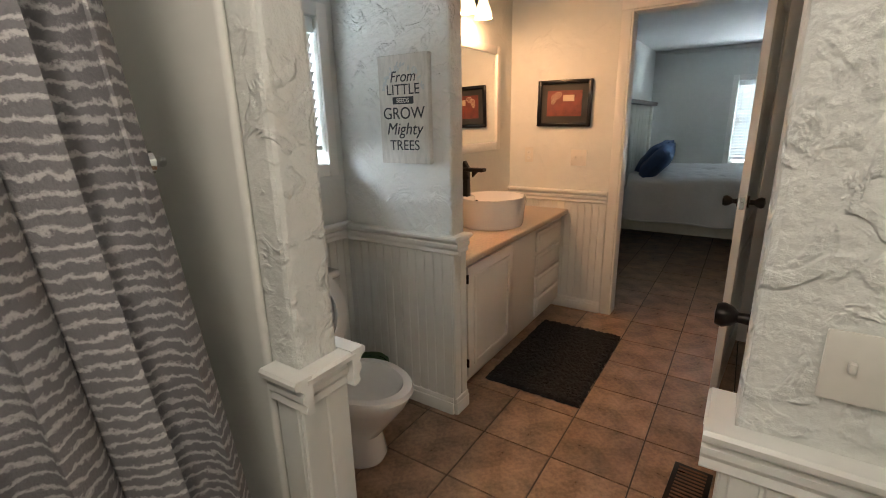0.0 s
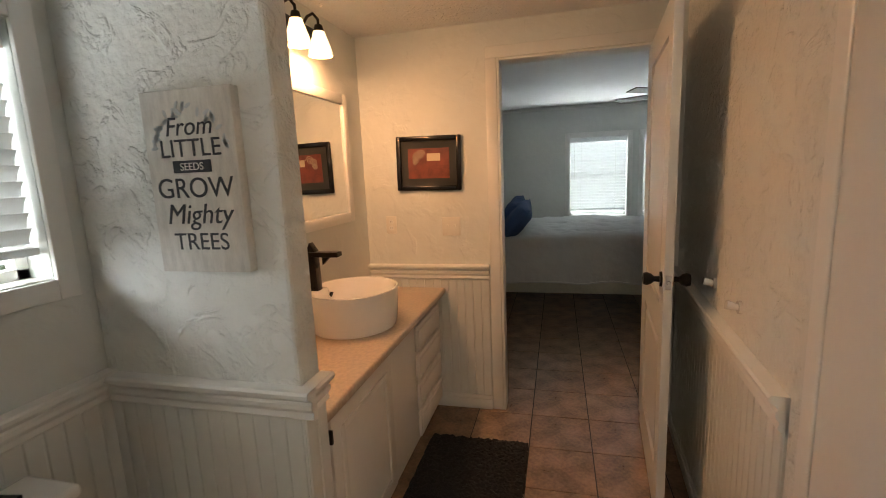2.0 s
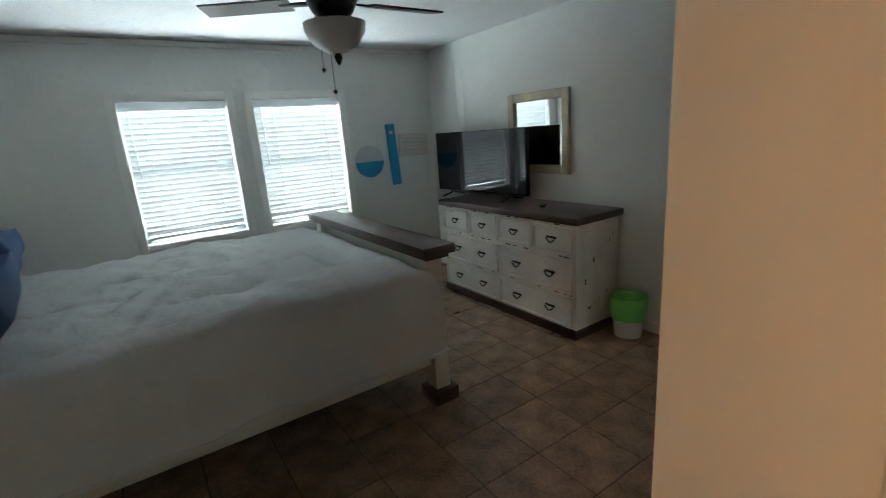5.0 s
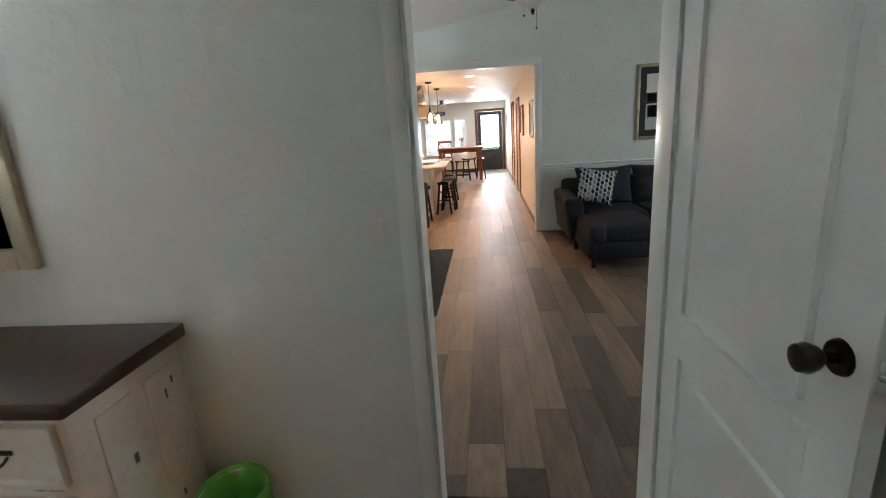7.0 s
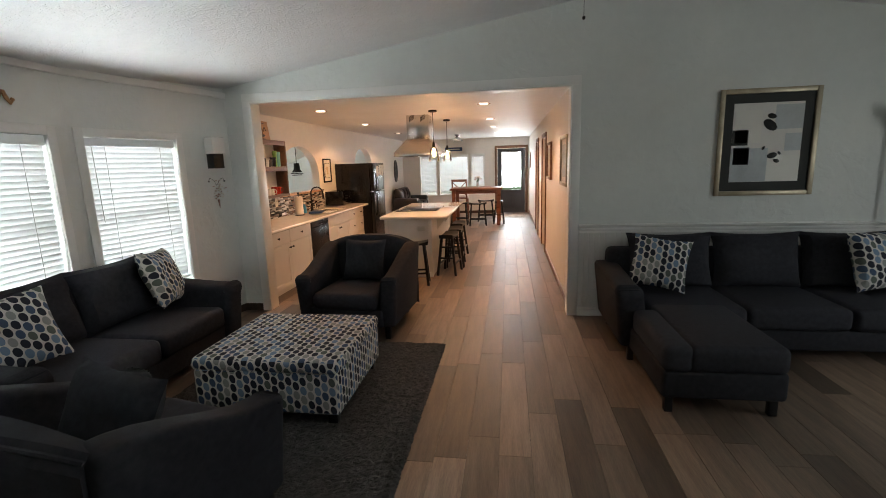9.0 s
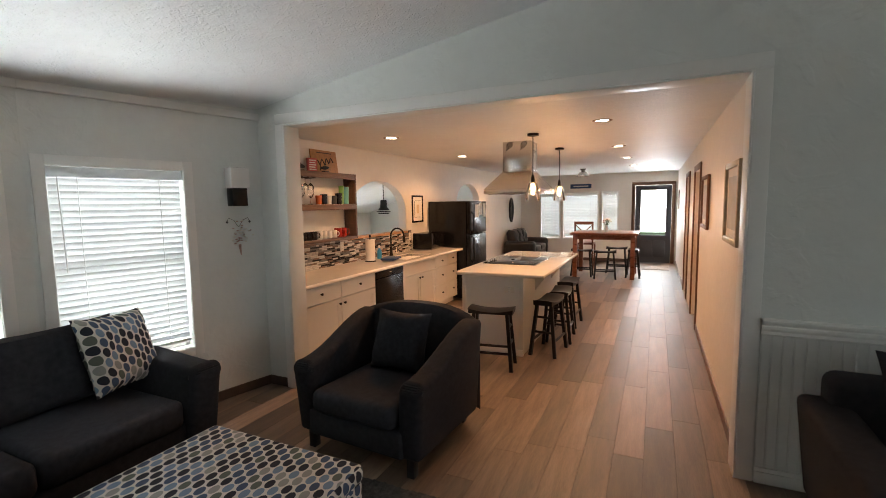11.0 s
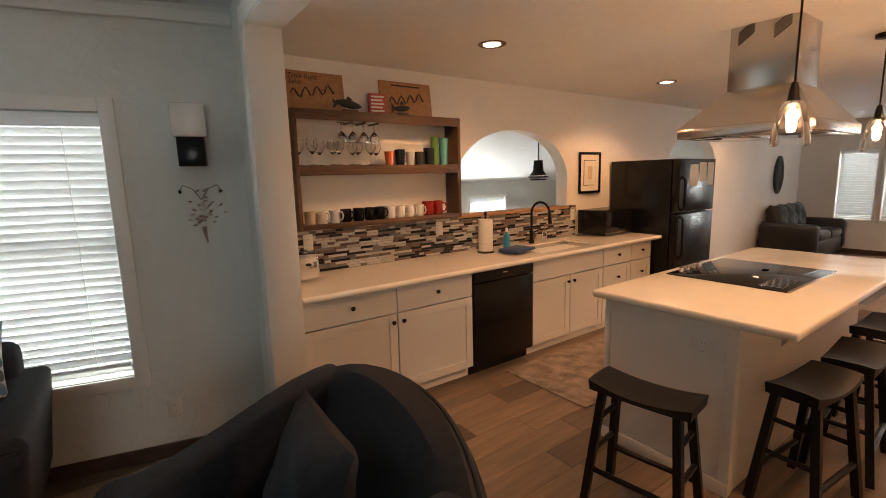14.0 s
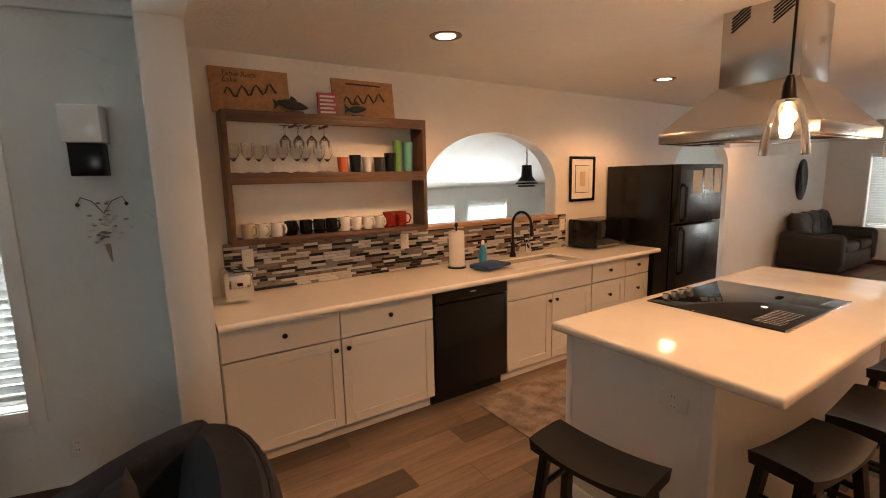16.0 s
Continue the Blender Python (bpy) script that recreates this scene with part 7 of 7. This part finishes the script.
leather_sofa()
om = tagged(new("oval_mirror"), "oval mirror in a black frame on the dining wall", "mirror")
om.matrix_basis = pose(-3.056, 14.2, 1.44, 0, 0, 90)
g = turned([(0.22, 0), (0.30, 0.0), (0.30, 0.02), (0.25, 0.03), (0.22, 0.014)], 40)
g.transform(Matrix.Rotation(math.pi / 2, 4, "X") @ Matrix.Diagonal((0.72, 1.12, 1, 1)))
part("frame", g, M["black"], om)
g = rod((0, 0, 0.002), (0, 0, 0.010), 0.24, seg=40)
g.transform(Matrix.Rotation(math.pi / 2, 4, "X") @ Matrix.Diagonal((0.72, 1.12, 1, 1)))
part("mirror_glass", g, M["mirror"], om)
co = thing("console_table", "narrow black console table beside the refrigerator", "console table", -2.80, 10.22)
part("tabletop", bx(-0.24, -0.22, 0.80, 0.30, 0.22, 0.84, 0.004), M["stool"], co)
block_legs(co, ((-0.2, -0.18), (0.26, -0.18), (-0.2, 0.18), (0.26, 0.18)), 0.80)
solo("red_tray", bx(-0.14, -0.1, 0, 0.14, 0.1, 0.02, 0.006), M["red"], "small red tray on the console table", "tray", at=pose(-2.7, 10.18, 0.841))
cm = thing("coffee_maker", "black drip coffee maker on the console table", "coffee maker", -2.85, 10.25, 0.841)
part("base", bx(-0.09, -0.08, 0, 0.12, 0.08, 0.03, 0.006), M["black"], cm)
part("tower", bx(-0.09, -0.08, 0.03, -0.02, 0.08, 0.30, 0.008), M["black"], cm)
part("filter_head", bx(-0.09, -0.08, 0.22, 0.12, 0.08, 0.32, 0.015), M["black"], cm)
part("carafe", turned([(0, 0.032), (0.055, 0.032), (0.065, 0.09), (0.045, 0.16), (0, 0.16)], 18, at=(0.05, 0, 0)), M["screen"], cm)
bs = tagged(new("blue_sign"), "small navy sign above the dining window", "wall sign")
bs.matrix_basis = pose(-1.37, 15.248, 2.06)
part("board", bx(-0.28, -0.015, -0.06, 0.28, -0.001, 0.06, 0.003), M["darkblue"], bs)
part("writing", bx(-0.2, -0.0165, -0.015, 0.2, -0.0145, 0.015), M["sage"], bs, smooth=False)
cf = thing("dining_light", "flush glass ceiling light over the dining table", "ceiling light", -1.0, 13.0, 2.385)
part("canopy", turned([(0, 0), (0.07, 0), (0.06, -0.03), (0.02, -0.06), (0, -0.06)], 20), M["blackmetal"], cf)
part("glass_shade", turned([(0.03, -0.05), (0.09, -0.09), (0.15, -0.17), (0.147, -0.17), (0.087, -0.095), (0.027, -0.055)], 24), M["glass"], cf)
part("bulb", turned([(0, -0.13), (0.02, -0.12), (0.028, -0.10), (0.012, -0.06), (0, -0.06)], 14), M["can"], cf)
for y0, y1, z0, z1, lb in ((5.52, 6.17, 1.33, 1.90, "silver framed picture on the hall wall"), (7.45, 8.15, 1.33, 1.90, "dark framed picture on the hall wall")):
    framed("hall_picture", lb, "picture", pose(1.028, (y0 + y1) / 2, (z0 + z1) / 2, 0, 0, -90), y1 - y0, z1 - z0, 0.04, M["champagne"] if y0 < 6 else M["casing"], 0.03, [(0.035, M["paper"], "mat_board"), (0.10, M["sage"], "print")])
framed("hall_picture", "small dark framed picture near the front door", "picture", pose(1.028, 14.2, 1.65, 0, 0, -90), 0.3, 0.45, 0.03, M["casing"], 0.02, [(0.025, M["dmat"], "print")])

# ---- mosaic splashback ----
mos = tagged(new("splashback"), "mosaic splashback of pale, grey, brown and black strips", "splashback", kind="structure")
part("grout_bed", bx(-3.0595, 5.46, 0.90, -3.054, 8.56, 1.225), M["tile_b"], mos, smooth=False)
rnd = random.Random(21)
kinds = ["tile_a"] * 4 + ["tile_b"] * 3 + ["tile_c"] * 3 + ["tile_d"] * 2
base_tile = {k: mesh_of("mosaic_strip", bx(0, 0.001, 0.001, 0.008, 0.099, 0.0175, 0.0012, 1), M[k]) for k in set(kinds)}
far = {k: bmesh.new() for k in set(kinds)}
count = 0
rows_z = [0.902 + 0.0188 * k for k in range(17)]
for zi, z in enumerate(rows_z):
    y = 5.462 - rnd.uniform(0, 0.08)
    while y < 8.55:
        w = rnd.choice((0.05, 0.10, 0.10, 0.15))
        k = rnd.choice(kinds)
        y0, y1 = max(y, 5.462), min(y + w, 8.556)
        if y1 - y0 > 0.01:
            if count < 290 and y1 < 7.4:
                t = new("mosaic_strip", base_tile[k])
                t.parent = mos
                t.matrix_basis = Matrix.Translation((-3.0545, y0, z)) @ Matrix.Diagonal((1, (y1 - y0) / 0.1, 1, 1))
                count += 1
            else:
                bx(-3.0545, y0 + 0.001, z + 0.001, -3.0465, y1 - 0.001, z + 0.0175, into=far[k])
        y += w
for k, g in far.items():
    tagged(part("mosaic_rest", g, M[k], mos, smooth=False), kind="stuff")
struct("arch_sill", bx(-3.22, 6.94, 1.195, -3.03, 8.43, 1.222, 0.005), M["boardwood"], "wooden ledge at the foot of the arch", "sill")


# ---- floor pieces ----
def plank_mesh(w, l, material, name):
    bm = bx(-w / 2 + 0.0008, -l / 2 + 0.0008, -0.006, w / 2 - 0.0008, l / 2 - 0.0008, 0.0, 0.0012, 1)
    return mesh_of(name, bm, material)


tile_root = tagged(new("floor_tiles"), "brown mottled stone-look floor tiles", "floor", kind="structure")
tm = plank_mesh(0.340, 0.340, M["tile"], "tile")
rest = bmesh.new()
S = 0.345
tiles = []
for i in range(-21, 10):
    for j in range(-4, 14):
        x, y = 1.165 + (i + 4.5) * S, -3.41 + (j - 0.5) * S
        if x + S / 2 < -3.42 or y - S / 2 > 0.0 or y < -4.7 or x > 5.6:
            continue
        if y + S / 2 > 0.02 or x - S / 2 < -3.42:
            bx(max(x - 0.170, -3.42), y - 0.170, -0.006, x + 0.170, min(y + 0.170, 0.018), 0.0, into=rest)
            continue
        tiles.append((x, y))
near = sorted(tiles, key=lambda p: abs(p[1] + 2.6) + 0.4 * abs(p[0] - 1.5))[:300]
near_set = set(near)
for x, y in tiles:
    if (x, y) in near_set:
        t = new("tile", tm)
        t.parent = tile_root
        t.matrix_basis = pose(x, y, random.uniform(-0.0006, 0.0006), 0, 0, random.choice((0, 90, 180, 270)))
    else:
        bx(x - 0.1695, y - 0.1695, -0.006, x + 0.1695, y + 0.1695, 0.0, into=rest)
if rest.verts:
    tagged(part("tile_rest", rest, M["tile"], tile_root, smooth=False), kind="stuff")

plank_root = tagged(new("floor_planks"), "brown and tan wood-look floor planks, running to the front door", "floor", kind="structure")
PW, PL = 0.182, 1.22
pm = [mesh_of("plank", bx(-PW / 2 + 0.0007, -PL / 2 + 0.0007, -0.006, PW / 2 - 0.0007, PL / 2 - 0.0007, 0.0, 0.001, 1), M["plank"]) for _ in range(1)]
rest = bmesh.new()
spots_p = []
for i in range(-18, 30):
    x = 0.05 + i * PW
    if x < -3.2 or x > 5.3:
        continue
    off = random.uniform(0, PL)
    for j in range(-1, 14):
        y = j * PL + off
        y0, y1 = max(y - PL / 2, 0.07 if x < 0 or x > 0.8 else 0.07), min(y + PL / 2, 15.25)
        if y1 - y0 < 0.06 or (x > 1.2 and y0 > 5.2) or (x < -2.9 and y0 > 15):
            continue
        if x > 1.12 and y1 > 5.2:
            y1 = 5.2
        spots_p.append((x, y0, y1))
near = set(sorted(spots_p, key=lambda p: abs(p[0] + 0.2) * 1.4 + abs((p[1] + p[2]) / 2 - 4))[:300])
for x, y0, y1 in spots_p:
    if (x, y0, y1) in near:
        t = new("plank", pm[0])
        t.parent = plank_root
        t.matrix_basis = Matrix.Translation((x, (y0 + y1) / 2, 0)) @ Matrix.Diagonal((1, (y1 - y0) / PL, 1, 1))
    else:
        bx(x - PW / 2 + 0.0007, y0 + 0.0007, -0.006, x + PW / 2 - 0.0007, y1 - 0.0007, 0.0, into=rest)
pr = M["plank"].copy()
pr.name = "vinyl_plank_far"
nt = pr.node_tree
oi = next(n for n in nt.nodes if n.type == "OBJECT_INFO")
link = oi.outputs["Random"].links[0].to_socket
ge = nt.nodes.new("ShaderNodeNewGeometry")
nt.links.new(ge.outputs["Random Per Island"], link)
tagged(part("plank_rest", rest, pr, plank_root, smooth=False), kind="stuff")
